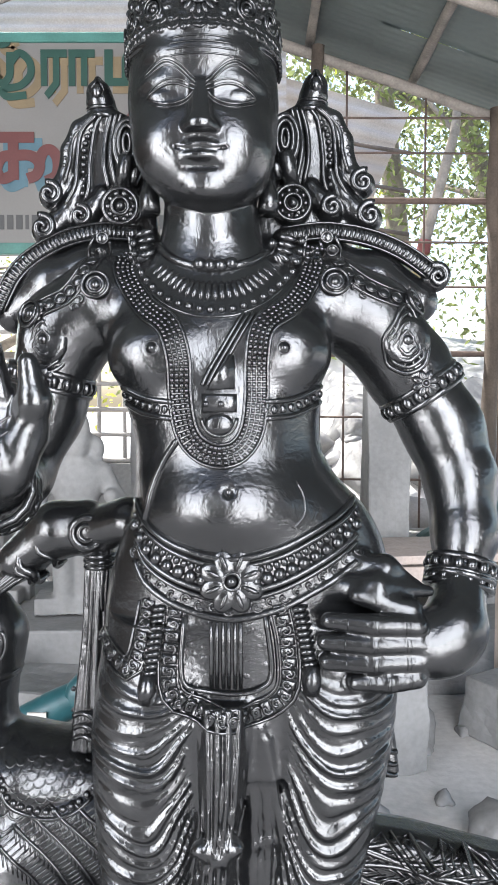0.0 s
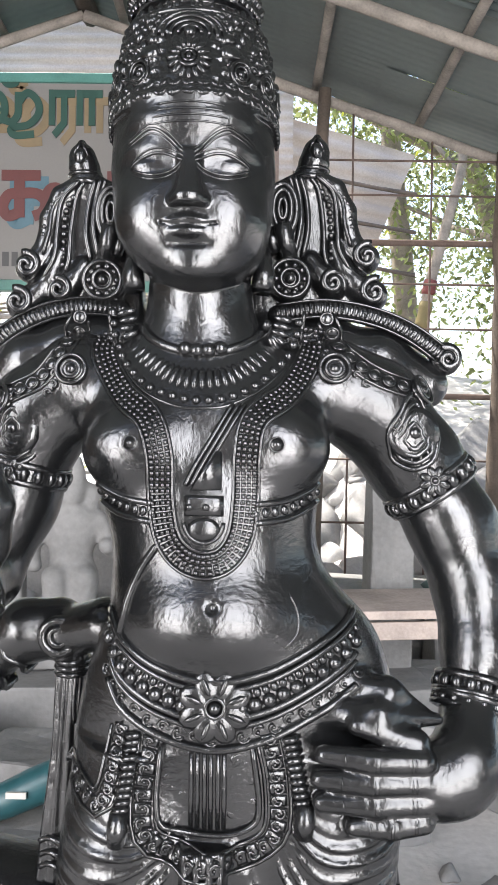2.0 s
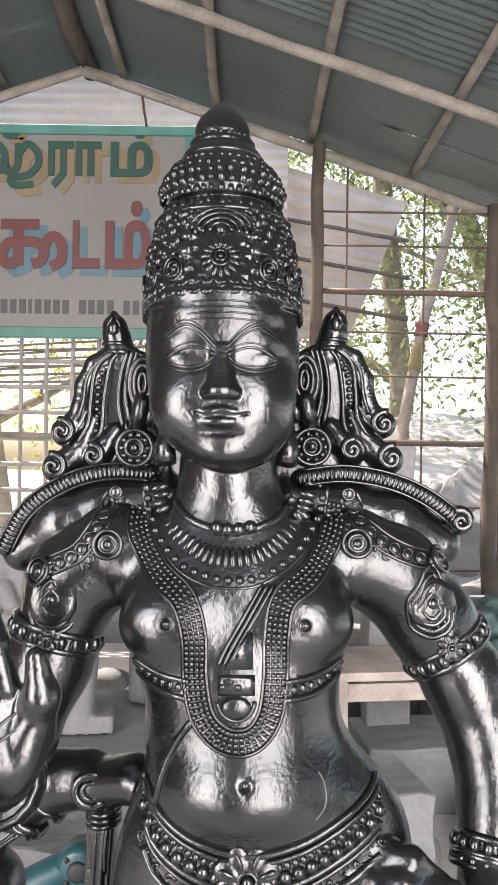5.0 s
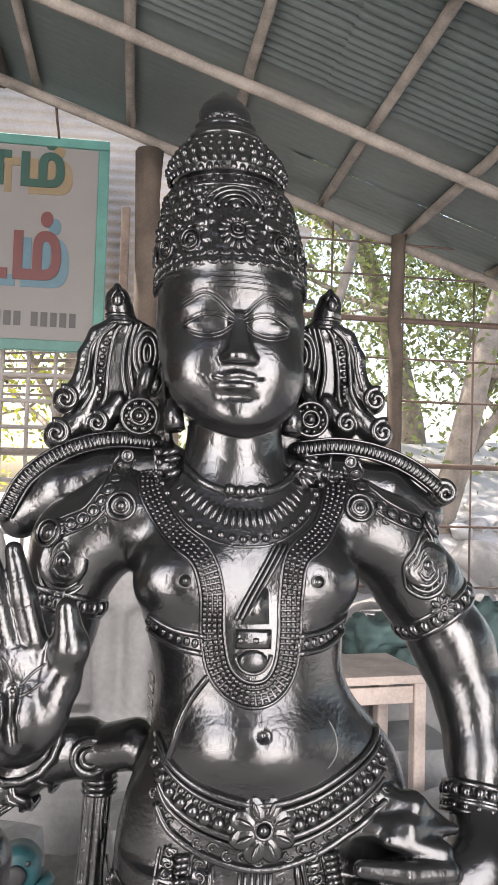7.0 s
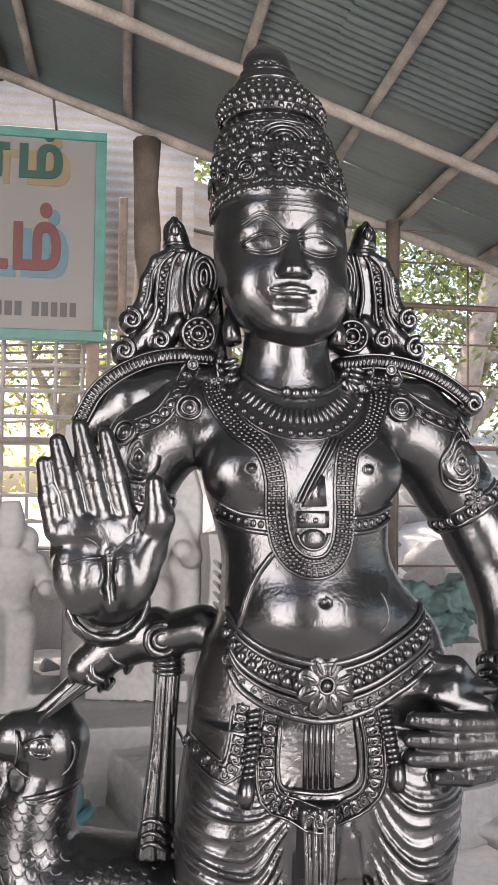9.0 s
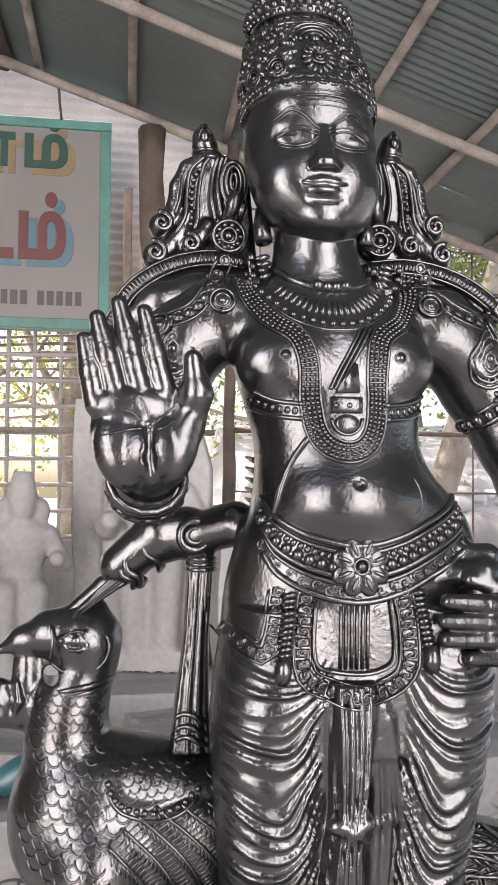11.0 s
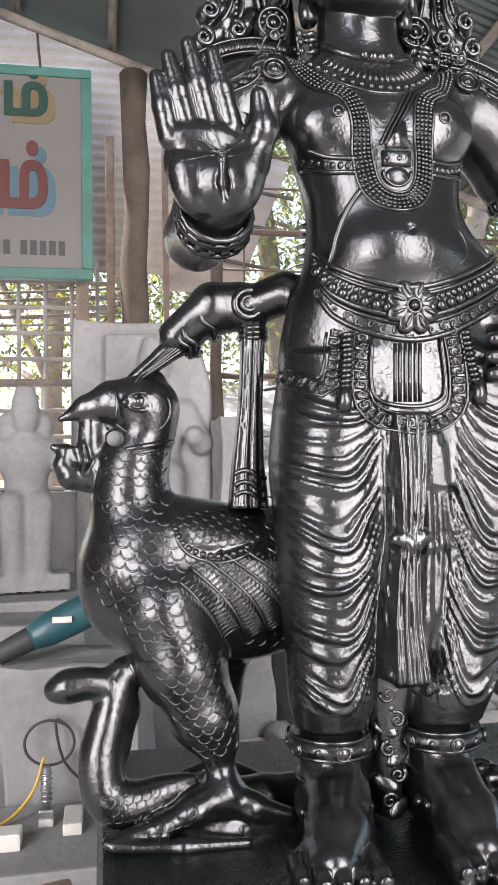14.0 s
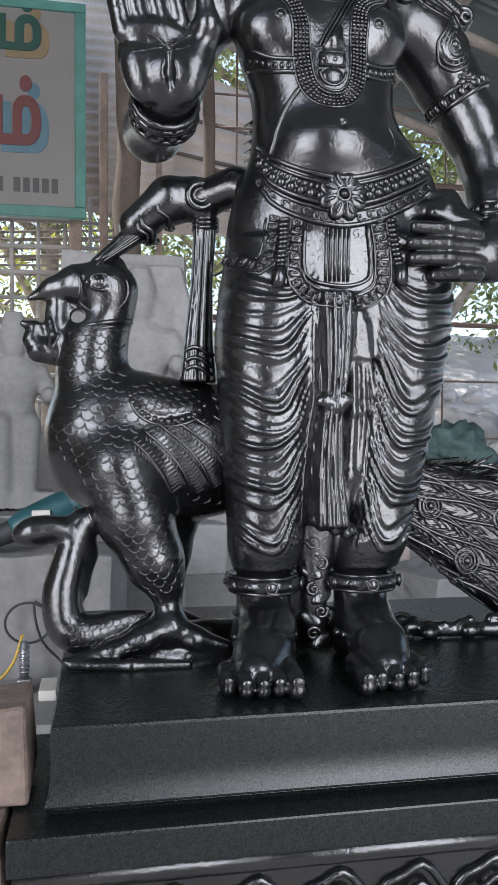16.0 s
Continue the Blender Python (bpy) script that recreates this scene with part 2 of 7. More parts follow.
def rafters():
    k = 0
    for y, r in ((6.45, 0.042), (5.0, 0.040), (3.4, 0.06), (1.8, 0.06), (0.2, 0.06), (-1.4, 0.06)):
        for side in (1, -1):
            a = (RIDGE_X, y, RIDGE_Z - 0.08)
            b = (RIDGE_X + side * 6.6, y, roof_z(RIDGE_X + 6.6) - 0.08)
            ob = log("rafter", a, b, r, POLE, None, k, 14)
            tagged(ob, "weathered round timber rafter under the metal roof", "rafter", "roof timbers", "structure")
            k += 1
    ob = log("ridge_pole", (RIDGE_X, -1.9, RIDGE_Z + 0.04), (RIDGE_X, 6.7, RIDGE_Z + 0.04), 0.075, DARK_POLE, None, 77, 14)
    tagged(ob, "dark round ridge pole at the top of the roof", "ridge pole", "roof timbers", "structure")
    for x in (-5.5, -4.2, -3.0, -2.0, -1.05, -0.3, 0.48, 1.3, 2.02, 2.8, 3.6, 4.5):
        ob = log("purlin", (x, -1.9, roof_z(x) + 0.02), (x, 6.6, roof_z(x) + 0.02), 0.036, POLE, None, k, 16)
        tagged(ob, "thin timber purlin carrying the roof sheets", "purlin", "roof timbers", "structure")
        k += 1


rafters()

# posts along the far end
for i, (x, y, r, top, mat, text) in enumerate((
        (-0.16, 6.25, 0.105, 4.2, DARK_POLE, "thick dark tree-trunk post holding the roof"),
        (0.50, 6.4, 0.050, 4.2, DARK_POLE, "slim dark brown post under the gable rafter"),
        (1.9, 6.4, 0.062, 3.72, DARK_POLE, "slim brown post at the rod fence"),
        (4.4, 6.4, 0.08, 2.85, POLE, "grey-brown timber post under the gable rafter"),
        (-5.6, 6.4, 0.08, 3.35, POLE, "grey-brown timber post under the gable rafter"),
        (4.4, -1.4, 0.08, 2.85, POLE, "grey-brown timber post under the gable rafter"),
        (-5.6, -1.4, 0.08, 3.35, POLE, "grey-brown timber post under the gable rafter"))):
    tagged(log("post", (x, y, -0.05), (x + 0.03, y, top), r, mat, None, 40 + i, 12), text, "post", kind="structure")


def rod_fence():
    top = empty("fence", "open fence of thin rusty steel rods at the shed's end", "fence")
    for i, z in enumerate((3.64, 3.37, 3.0, 2.68, 2.33, 1.80, 1.3, 0.8)):
        r = 0.024 if z in (3.0, 1.8) else 0.009
        log("rail", (0.55, 6.42, z + 0.02), (4.5, 6.42, z), r, RUST, top, 70 + i, 10)
    for i, x in enumerate(np.arange(0.75, 4.4, 0.62)):
        log("rod", (x, 6.45, 0.1), (x + 0.02, 6.45, roof_z(x) - 0.1), 0.009, RUST, top, 90 + i, 8)
    return top


rod_fence()


def lattice():
    top = empty("window_lattice", "square steel lattice in the shed's far wall", "lattice", kind="structure")
    y = 7.4
    for i, z in enumerate(np.arange(0.9, 3.0, 0.235)):
        log("bar", (-4.2, y, z), (-0.35, y, z), 0.021, LATTICE, top, 120 + i, 8)
    for i, x in enumerate(np.arange(-4.2, -0.3, 0.235)):
        log("bar", (x, y + 0.01, 0.7), (x, y + 0.01, 3.0), 0.019, LATTICE, top, 150 + i, 6)
    log("bar", (-4.2, y - 0.04, 1.87), (0.5, y - 0.04, 1.86), 0.03, POLE, top, 170, 8, "brown timber rail across the lattice")
    return top


lattice()

low_wall = part("wall_low", box_bm((-5.7, 7.34, -0.05), (-0.3, 7.50, 0.88), 0.02, 2, None, 0.01, 5), STONE)
tagged(low_wall, "low pale plastered wall under the steel lattice", "wall", kind="structure")

# ---- carving tools: a block of stone as a distance field, then its skin ----
class Block:
    def __init__(self, lo, hi, step):
        self.lo, self.step = np.array(lo, float), step
        self.n = [int(round((hi[i] - lo[i]) / step)) + 1 for i in range(3)]
        self.ax = [(lo[i] + step * np.arange(self.n[i])).astype(np.float32) for i in range(3)]
        self.f = np.full(self.n, 0.06, np.float32)

    def region(self, lo, hi, pad):
        s = []
        for i in range(3):
            a = int(max(0, math.floor((lo[i] - pad - self.lo[i]) / self.step)))
            b = int(min(self.n[i], math.ceil((hi[i] + pad - self.lo[i]) / self.step) + 1))
            s.append(slice(a, max(a, b)))
        s = tuple(s)
        return s, self.ax[0][s[0]][:, None, None], self.ax[1][s[1]][None, :, None], self.ax[2][s[2]][None, None, :]

    def join(self, s, d, k):
        a = self.f[s]
        if k > 0:
            h = np.clip(0.5 + 0.5 * (a - d) / k, 0, 1)
            self.f[s] = a * (1 - h) + d * h - k * h * (1 - h)
        else:
            self.f[s] = np.minimum(a, d)

    def carve(self, s, d, k):
        a, d = self.f[s], -d
        h = np.clip(0.5 - 0.5 * (a - d) / k, 0, 1)
        self.f[s] = a * (1 - h) + d * h + k * h * (1 - h)

    def ball(self, c, r, k=0.01, cut=False, turn=0.0):
        r = (r, r, r) if not hasattr(r, "__len__") else r
        m = max(r)
        s, X, Y, Z = self.region([v - m for v in c], [v + m for v in c], k + 0.012)
        if self.f[s].size == 0:
            return
        x, y, z = X - c[0], Y - c[1], Z - c[2]
        if turn:
            co, si = math.cos(radians(turn)), math.sin(radians(turn))
            x, z = x * co + z * si, z * co - x * si
        k0 = np.sqrt((x / r[0]) ** 2 + (y / r[1]) ** 2 + (z / r[2]) ** 2)
        d = (k0 - 1) * k0 / (np.sqrt((x / r[0] ** 2) ** 2 + (y / r[1] ** 2) ** 2 + (z / r[2] ** 2) ** 2) + 1e-6)
        (self.carve if cut else self.join)(s, d, k)

    def limb(self, pts, radii, k=0.012, cut=False, sq=1.0):
        """Round tapering stretches from point to point; sq squeezes the depth."""
        for a, b, r0, r1 in zip(pts, pts[1:], radii, radii[1:]):
            a, b = np.array(a, float), np.array(b, float)
            m = max(r0, r1)
            s, X, Y, Z = self.region(np.minimum(a, b) - m, np.maximum(a, b) + m, k + 0.012)
            if self.f[s].size == 0:
                continue
            v = b - a
            L = float(v @ v) + 1e-12
            t = np.clip(((X - a[0]) * v[0] + (Y - a[1]) * v[1] + (Z - a[2]) * v[2]) / L, 0, 1)
            d = np.sqrt((X - a[0] - t * v[0]) ** 2 + ((Y - a[1] - t * v[1]) / sq) ** 2 + (Z - a[2] - t * v[2]) ** 2) - (r0 + (r1 - r0) * t)
            (self.carve if cut else self.join)(s, d, k)

    def column(self, rows, k=0.012, power=2.0, relief=None, soft=6):
        """A standing form: rows of (z, centre x, centre y, half width, half depth)."""
        rows = sorted(rows)
        zs = [r[0] for r in rows]
        mx = max(r[3] for r in rows)
        s, X, Y, Z = self.region([min(r[1] - r[3] for r in rows), min(r[2] - r[4] for r in rows), zs[0]],
                                 [max(r[1] + r[3] for r in rows), max(r[2] + r[4] for r in rows), zs[-1]], k + 0.02)
        fine = np.linspace(zs[0], zs[-1], 240)
        g = []
        for c in range(1, 5):
            v = np.interp(fine, zs, [r[c] for r in rows])
            for _ in range(soft):
                v = np.convolve(np.pad(v, 4, mode="edge"), np.ones(9) / 9, "valid")
            g.append(np.interp(Z, fine, v))
        cx, cy, rx, ry = g
        u, w = np.abs((X - cx) / rx), np.abs((Y - cy) / ry)
        d = ((u ** power + w ** power) ** (1 / power) - 1) * np.minimum(rx, ry)
        if relief:
            d = d - relief((X - cx) / rx, (Y - cy) / ry, Z)
        d = np.maximum(d, np.maximum(zs[0] - Z, Z - zs[-1]))
        self.join(s, d.astype(np.float32), k)

    def plate(self, poly, y, half, k=0.008, rim=0.006):
        """An outline in the upright plane, given a thickness."""
        P = np.array(poly, float)
        s, X, Y, Z = self.region([P[:, 0].min(), y - half, P[:, 1].min()], [P[:, 0].max(), y + half, P[:, 1].max()], k + 0.012)
        x, z = X[:, 0, :], Z[:, 0, :]
        d = np.full(np.broadcast(x, z).shape, 1e9)
        sign = np.ones(d.shape)
        for i in range(len(P)):
            a, b = P[i], P[i - 1]
            e = b - a
            wx, wz = x - a[0], z - a[1]
            t = np.clip((wx * e[0] + wz * e[1]) / (e @ e), 0, 1)
            d = np.minimum(d, (wx - e[0] * t) ** 2 + (wz - e[1] * t) ** 2)
            c1, c2, c3 = z >= a[1], z < b[1], e[0] * wz > e[1] * wx
            flip = (c1 & c2 & c3) | (~c1 & ~c2 & ~c3)
            sign = np.where(flip, -sign, sign)
        d2 = (np.sqrt(d) * sign)[:, None, :] + rim
        q = np.abs(Y - y) - half + rim
        dd = np.minimum(np.maximum(d2, q), 0) + np.sqrt(np.maximum(d2, 0) ** 2 + np.maximum(q, 0) ** 2) - rim
        self.join(s, dd.astype(np.float32), k)

    def sample(self, p):
        g = np.clip((p - self.lo) / self.step, 0, np.array(self.n) - 1.001)
        i = g.astype(int)
        t = (g - i)
        out = 0
        for dx in (0, 1):
            for dy in (0, 1):
                for dz in (0, 1):
                    w = (t[:, 0] if dx else 1 - t[:, 0]) * (t[:, 1] if dy else 1 - t[:, 1]) * (t[:, 2] if dz else 1 - t[:, 2])
                    out = out + w * self.f[i[:, 0] + dx, i[:, 1] + dy, i[:, 2] + dz]
        return out

    def front(self):
        """For each upright column of the block, the depth at which its face is met."""
        ins = self.f < 0
        hit = ins.any(axis=1)
        j = np.clip(ins.argmax(axis=1), 1, None)
        I, K = np.meshgrid(np.arange(self.n[0]), np.arange(self.n[2]), indexing="ij")
        a, b = self.f[I, j - 1, K], self.f[I, j, K]
        self.face = np.where(hit, self.lo[1] + self.step * (j - 1 + np.clip(a / (a - b + 1e-9), 0, 1)), np.nan)

    def face_at(self, x, z, fallback=0.95):
        gx, gz = (x - self.lo[0]) / self.step, (z - self.lo[2]) / self.step
        i, k = int(gx), int(gz)
        if not (0 <= i < self.n[0] - 1 and 0 <= k < self.n[2] - 1):
            return fallback
        c = self.face[i:i + 2, k:k + 2]
        if np.isnan(c).all():
            return fallback
        c = np.where(np.isnan(c), np.nanmean(c), c)
        u, v = gx - i, gz - k
        return float(c[0, 0] * (1 - u) * (1 - v) + c[1, 0] * u * (1 - v) + c[0, 1] * (1 - u) * v + c[1, 1] * u * v)

    def lean(self, x, z, e=0.008):
        """The outward direction of the face there."""
        dx = (self.face_at(x + e, z) - self.face_at(x - e, z)) / (2 * e)
        dz = (self.face_at(x, z + e) - self.face_at(x, z - e)) / (2 * e)
        return Vector((max(-2, min(2, dx)), -1, max(-2, min(2, dz)))).normalized()

    def skin(self):
        """The surface of the block as verts and quads."""
        f, n = self.f, self.n
        ins = f < 0
        c = [slice(0, -1), slice(1, None)]
        tot = sum(ins[c[a], c[b], c[d]].astype(np.int8) for a in (0, 1) for b in (0, 1) for d in (0, 1))
        I, J, K = np.nonzero((tot > 0) & (tot < 8))
        idx = np.full([m - 1 for m in n], -1, np.int64)
        idx[I, J, K] = np.arange(len(I))
        acc, cnt = np.zeros((len(I), 3)), np.zeros(len(I))
        base = np.stack([I, J, K], 1).astype(float)
        for axis in range(3):
            o1, o2 = [a for a in range(3) if a != axis]
            for a in (0, 1):
                for b in (0, 1):
                    off = [0, 0, 0]
                    off[o1], off[o2] = a, b
                    p = f[I + off[0], J + off[1], K + off[2]]
                    end = list(off)
                    end[axis] = 1
                    q = f[I + end[0], J + end[1], K + end[2]]
                    x = (p < 0) != (q < 0)
                    t = np.where(x, p / np.where(x, p - q, 1), 0)
                    v = base + off
                    v[:, axis] += t
                    acc += v * x[:, None]
                    cnt += x
        verts = self.lo + self.step * acc / cnt[:, None]
        quads = []
        for axis in range(3):
            lo_s, hi_s = [slice(None)] * 3, [slice(None)] * 3
            lo_s[axis], hi_s[axis] = slice(0, -1), slice(1, None)
            A, B = ins[tuple(lo_s)], ins[tuple(hi_s)]
            e = np.stack(np.nonzero(A != B), 1)
            o1, o2 = [(1, 2), (2, 0), (0, 1)][axis]
            e = e[(e[:, o1] > 0) & (e[:, o2] > 0) & (e[:, o1] < n[o1] - 1) & (e[:, o2] < n[o2] - 1)]
            out = A[tuple(e.T)]
            ring = []
            for a, b in ((-1, -1), (0, -1), (0, 0), (-1, 0)):
                g = e.copy()
                g[:, o1] += a
                g[:, o2] += b
                ring.append(idx[g[:, 0], g[:, 1], g[:, 2]])
            q = np.stack(ring, 1)
            q[~out] = q[~out][:, ::-1]
            quads.append(q)
        quads = np.concatenate(quads)
        # even out the grid, then settle back on the surface
        for _ in range(2):
            acc, cnt = np.zeros_like(verts), np.zeros(len(verts))
            for a in range(4):
                np.add.at(acc, quads[:, a], verts[quads[:, (a + 1) % 4]])
                np.add.at(cnt, quads[:, a], 1)
            verts = 0.5 * verts + 0.5 * acc / np.maximum(cnt, 1)[:, None]
            e = self.step * 0.75
            g = np.stack([self.sample(verts + np.eye(3)[a] * e) - self.sample(verts - np.eye(3)[a] * e) for a in range(3)], 1) / (2 * e)
            L = np.sum(g * g, 1)
            move = np.clip(self.sample(verts) / np.maximum(L, 0.2), -self.step, self.step)
            verts = verts - g * move[:, None]
        return verts, quads


class Heap:
    """Collects carved pieces that end up as one mesh."""
    def __init__(self):
        self.v, self.f, self.n = [], [], 0

    def put(self, verts, faces):
        self.v.append(np.array([tuple(p) for p in verts], float) if not isinstance(verts, np.ndarray) else verts)
        n = self.n
        self.f.extend([tuple(i + n for i in q) for q in (faces.tolist() if isinstance(faces, np.ndarray) else faces)])
        self.n += len(verts)

    def bead(self, c, r, up=(0, -1, 0), flat=0.8, along=None, long=1.0, sides=8):
        """A rounded boss on the surface; along and long draw it out."""
        up = Vector(up).normalized()
        s = Vector(along) if along is not None else Vector((0, 0, 1))
        s = s - up * s.dot(up)
        s = s.normalized() if s.length > 1e-6 else Vector((1, 0, 0))
        w = up.cross(s)
        c = Vector(c)
        verts, faces, rings = [], [], 4
        for i in range(rings):
            a = math.pi / 2 * i / rings
            for j in range(sides):
                t = 2 * math.pi * j / sides
                verts.append(c + s * (r * long * math.cos(a) * math.cos(t)) + w * (r * math.cos(a) * math.sin(t)) + up * (r * flat * math.sin(a) - (0.3 * r if i == 0 else 0)))
        verts.append(c + up * r * flat)
        for i in range(rings - 1):
            for j in range(sides):
                k = (j + 1) % sides
                faces.append((i * sides + j, i * sides + k, (i + 1) * sides + k, (i + 1) * sides + j))
        for j in range(sides):
            faces.append(((rings - 1) * sides + j, (rings - 1) * sides + (j + 1) % sides, rings * sides))
        self.put(verts, faces)

    def stud(self, c, up, along, lx, lw, h):
        """A small chamfered block lying on the surface."""
        up = Vector(up).normalized()
        s = Vector(along)
        s = (s - up * s.dot(up)).normalized()
        w = up.cross(s)
        c = Vector(c)
        verts = []
        for hh, m in ((-0.4 * h, 1.0), (0.55 * h, 1.0), (h, 0.66)):
            for a, b in ((-1, -1), (1, -1), (1, 1), (-1, 1)):
                verts.append(c + s * (a * lx * m) + w * (b * lw * m) + up * hh)
        faces = [(8, 9, 10, 11)]
        for q in (0, 4):
            for j in range(4):
                k = (j + 1) % 4
                faces.append((q + j, q + k, q + 4 + k, q + 4 + j))
        self.put(verts, faces)

    def cord(self, pts, r, sides=6, closed=False):
        v, f = tube_data(pts, r, sides, closed)
        self.put(v, f)

    def scroll(self, c, r0, turns, start, thick, way=1, y=1.0, bulge=0.0, steps=40):
        """A flat spiral in the upright plane."""
        pts, rad = [], []
        for i in range(steps):
            t = i / (steps - 1)
            a = radians(start) + way * 2 * math.pi * turns * t
            r = r0 * (1 - 0.86 * t)
            pts.append((c[0] + r * math.cos(a), y - bulge * t, c[1] + r * math.sin(a)))
            rad.append(thick * (1 - 0.45 * t))
        self.cord(pts, rad, 8)

    def ring(self, c, r, thick, up=(0, -1, 0), sides=22):
        up = Vector(up).normalized()
        s = up.cross(Vector((0, 0, 1))).normalized()
        w = up.cross(s)
        self.cord([Vector(c) + (s * math.cos(2 * math.pi * i / sides) + w * math.sin(2 * math.pi * i / sides)) * r for i in range(sides)], thick, 6, True)

    def finish(self, name, mat):
        v = np.concatenate(self.v)
        ob = mesh_object(name, v.tolist(), self.f, mat, None, True)
        return ob


def spaced(line, gap):
    """Points along a line at an even gap, with the direction at each."""
    P = np.array(glide(line, 400))
    seg = np.linalg.norm(np.diff(P, axis=0), axis=1)
    s = np.concatenate([[0], np.cumsum(seg)])
    n = max(2, int(round(s[-1] / gap)))
    out = []
    for t in np.linspace(0, s[-1], n + 1):
        i = min(max(int(np.searchsorted(s, t)) - 1, 0), len(P) - 2)
        u = (t - s[i]) / max(seg[i], 1e-9)
        d = P[i + 1] - P[i]
        out.append((P[i] + u * d, d / max(np.linalg.norm(d), 1e-9)))
    return out

# ---- the standing figure, carved from one black stone ----
def fold_relief(cx_side, z_lo, z_hi, amp=0.0046, gap=0.0205):
    """Cloth folds that sag round a leg and climb towards the middle."""
    def relief(u, w, z):
        v = u * cx_side
        line = z + 0.026 * (1 - np.minimum(u * u, 1.2)) - 0.095 * np.clip(v + 0.1, 0, 1.2) ** 2.0
        line = line + 0.006 * np.sin(z * 31 + 3 * cx_side) * np.cos(u * 2.5) + 0.004 * np.sin(z * 67 + u * 3)
        p = 0.5 + 0.5 * np.cos(2 * np.pi * line / gap)
        q = 0.5 + 0.5 * np.cos(2 * np.pi * line / (gap * 0.47) + 1.0)
        fade = np.clip((0.88 - v) / 0.28, 0, 1) * np.clip((1.03 - np.abs(u)) / 0.22, 0.12, 1) * np.clip((z - z_lo) / 0.02, 0, 1) * np.clip((z_hi - z) / 0.03, 0, 1)
        return fade * amp * (p ** 1.6 * (0.75 + 0.35 * np.sin(line * 90)) + 0.22 * q ** 2) * (w < 0.75)
    return relief


ARCHES = (((0.040, 1.656), (0.087, 1.662), (0.120, 1.660), (0.149, 1.654), (0.175, 1.645), (0.200, 1.632), (0.228, 1.612)),
          ((-0.140, 1.660), (-0.180, 1.662), (-0.210, 1.658), (-0.238, 1.649), (-0.270, 1.631), (-0.296, 1.606), (-0.316, 1.566)))


def carve_body():
    b = Block((-0.37, 0.70, 0.575), (0.335, 1.13, 1.70), 0.003)
    # trunk
    b.column([(1.03, -0.01, 0.95, 0.165, 0.078), (1.118, -0.002, 0.955, 0.172, 0.088), (1.221, 0.000, 0.955, 0.170, 0.094),
              (1.276, 0.003, 0.953, 0.160, 0.093), (1.310, 0.004, 0.950, 0.145, 0.091), (1.335, 0.001, 0.947, 0.133, 0.088), (1.356, -0.016, 0.945, 0.118, 0.084), (1.40, -0.025, 0.945, 0.105, 0.078),
              (1.443, -0.030, 0.945, 0.113, 0.076), (1.496, -0.036, 0.948, 0.123, 0.069), (1.545, -0.035, 0.955, 0.134, 0.066),
              (1.58, -0.040, 0.968, 0.128, 0.058), (1.607, -0.043, 0.975, 0.088, 0.052), (1.63, -0.045, 0.978, 0.06, 0.052), (1.68, -0.045, 0.98, 0.056, 0.052)], 0.01, 2.0)
    # chest and belly
    b.ball((-0.100, 0.912, 1.500), (0.058, 0.036, 0.044), 0.02)
    b.ball((0.036, 0.912, 1.503), (0.056, 0.036, 0.044), 0.02)
    b.ball((-0.022, 0.921, 1.330), (0.092, 0.077, 0.060), 0.02)
    b.ball((-0.022, 0.843, 1.352), (0.0055, 0.012, 0.006), 0.004, cut=True)
    for x in (-0.106, 0.038):
        b.ball((x, 0.8755, 1.507), 0.0042, 0.002)
    # shoulders and arms
    b.limb([(-0.175, 0.985, 1.572), (-0.222, 0.99, 1.535), (-0.252, 0.985, 1.44), (-0.278, 0.965, 1.365)], [0.054, 0.053, 0.047, 0.043], 0.022)
    b.limb([(-0.278, 0.96, 1.362), (-0.272, 0.89, 1.357), (-0.268, 0.845, 1.368)], [0.042, 0.037, 0.034], 0.012)
    b.limb([(0.100, 0.985, 1.572), (0.150, 0.995, 1.545), (0.196, 1.0, 1.488), (0.240, 0.995, 1.415), (0.258, 0.98, 1.355)], [0.052, 0.053, 0.05, 0.046, 0.043], 0.022)
    b.limb([(0.258, 0.98, 1.355), (0.258, 0.955, 1.29), (0.243, 0.925, 1.23)], [0.043, 0.038, 0.029], 0.012)
    # hand set on the hip, fingers lying across
    b.limb([(0.243, 0.92, 1.232), (0.228, 0.885, 1.195), (0.200, 0.875, 1.180)], [0.030, 0.036, 0.034], 0.012)
    b.limb([(0.215, 0.875, 1.182), (0.165, 0.872, 1.182)], [0.038, 0.036], 0.012, sq=0.8)
    for k, (xa, xb, z0, z1) in enumerate(((0.180, 0.086, 1.208, 1.214), (0.182, 0.082, 1.189, 1.191), (0.182, 0.084, 1.170, 1.169), (0.180, 0.116, 1.152, 1.146))):
        b.limb([(xa, 0.852, z0), ((xa + xb) / 2, 0.845, (z0 + z1) / 2), (xb, 0.852, z1)], [0.0125, 0.012, 0.0095], 0.003)
    b.limb([(0.175, 0.862, 1.222), (0.118, 0.862, 1.238)], [0.014, 0.009], 0.006)
    # raised hand with the palm shown
    b.limb([(-0.268, 0.845, 1.365), (-0.268, 0.828, 1.385)], [0.036, 0.040], 0.012)
    b.ball((-0.273, 0.828, 1.410), (0.060, 0.021, 0.058), 0.02)
    b.ball((-0.238, 0.818, 1.390), (0.023, 0.0205, 0.044), 0.004, turn=-16)
    b.ball((-0.300, 0.818, 1.384), (0.027, 0.0200, 0.042), 0.004, turn=20)
    b.limb([(-0.262, 0.797, 1.335), (-0.268, 0.796, 1.38), (-0.268, 0.798, 1.42)], [0.004, 0.006, 0.005], 0.006, cut=True)
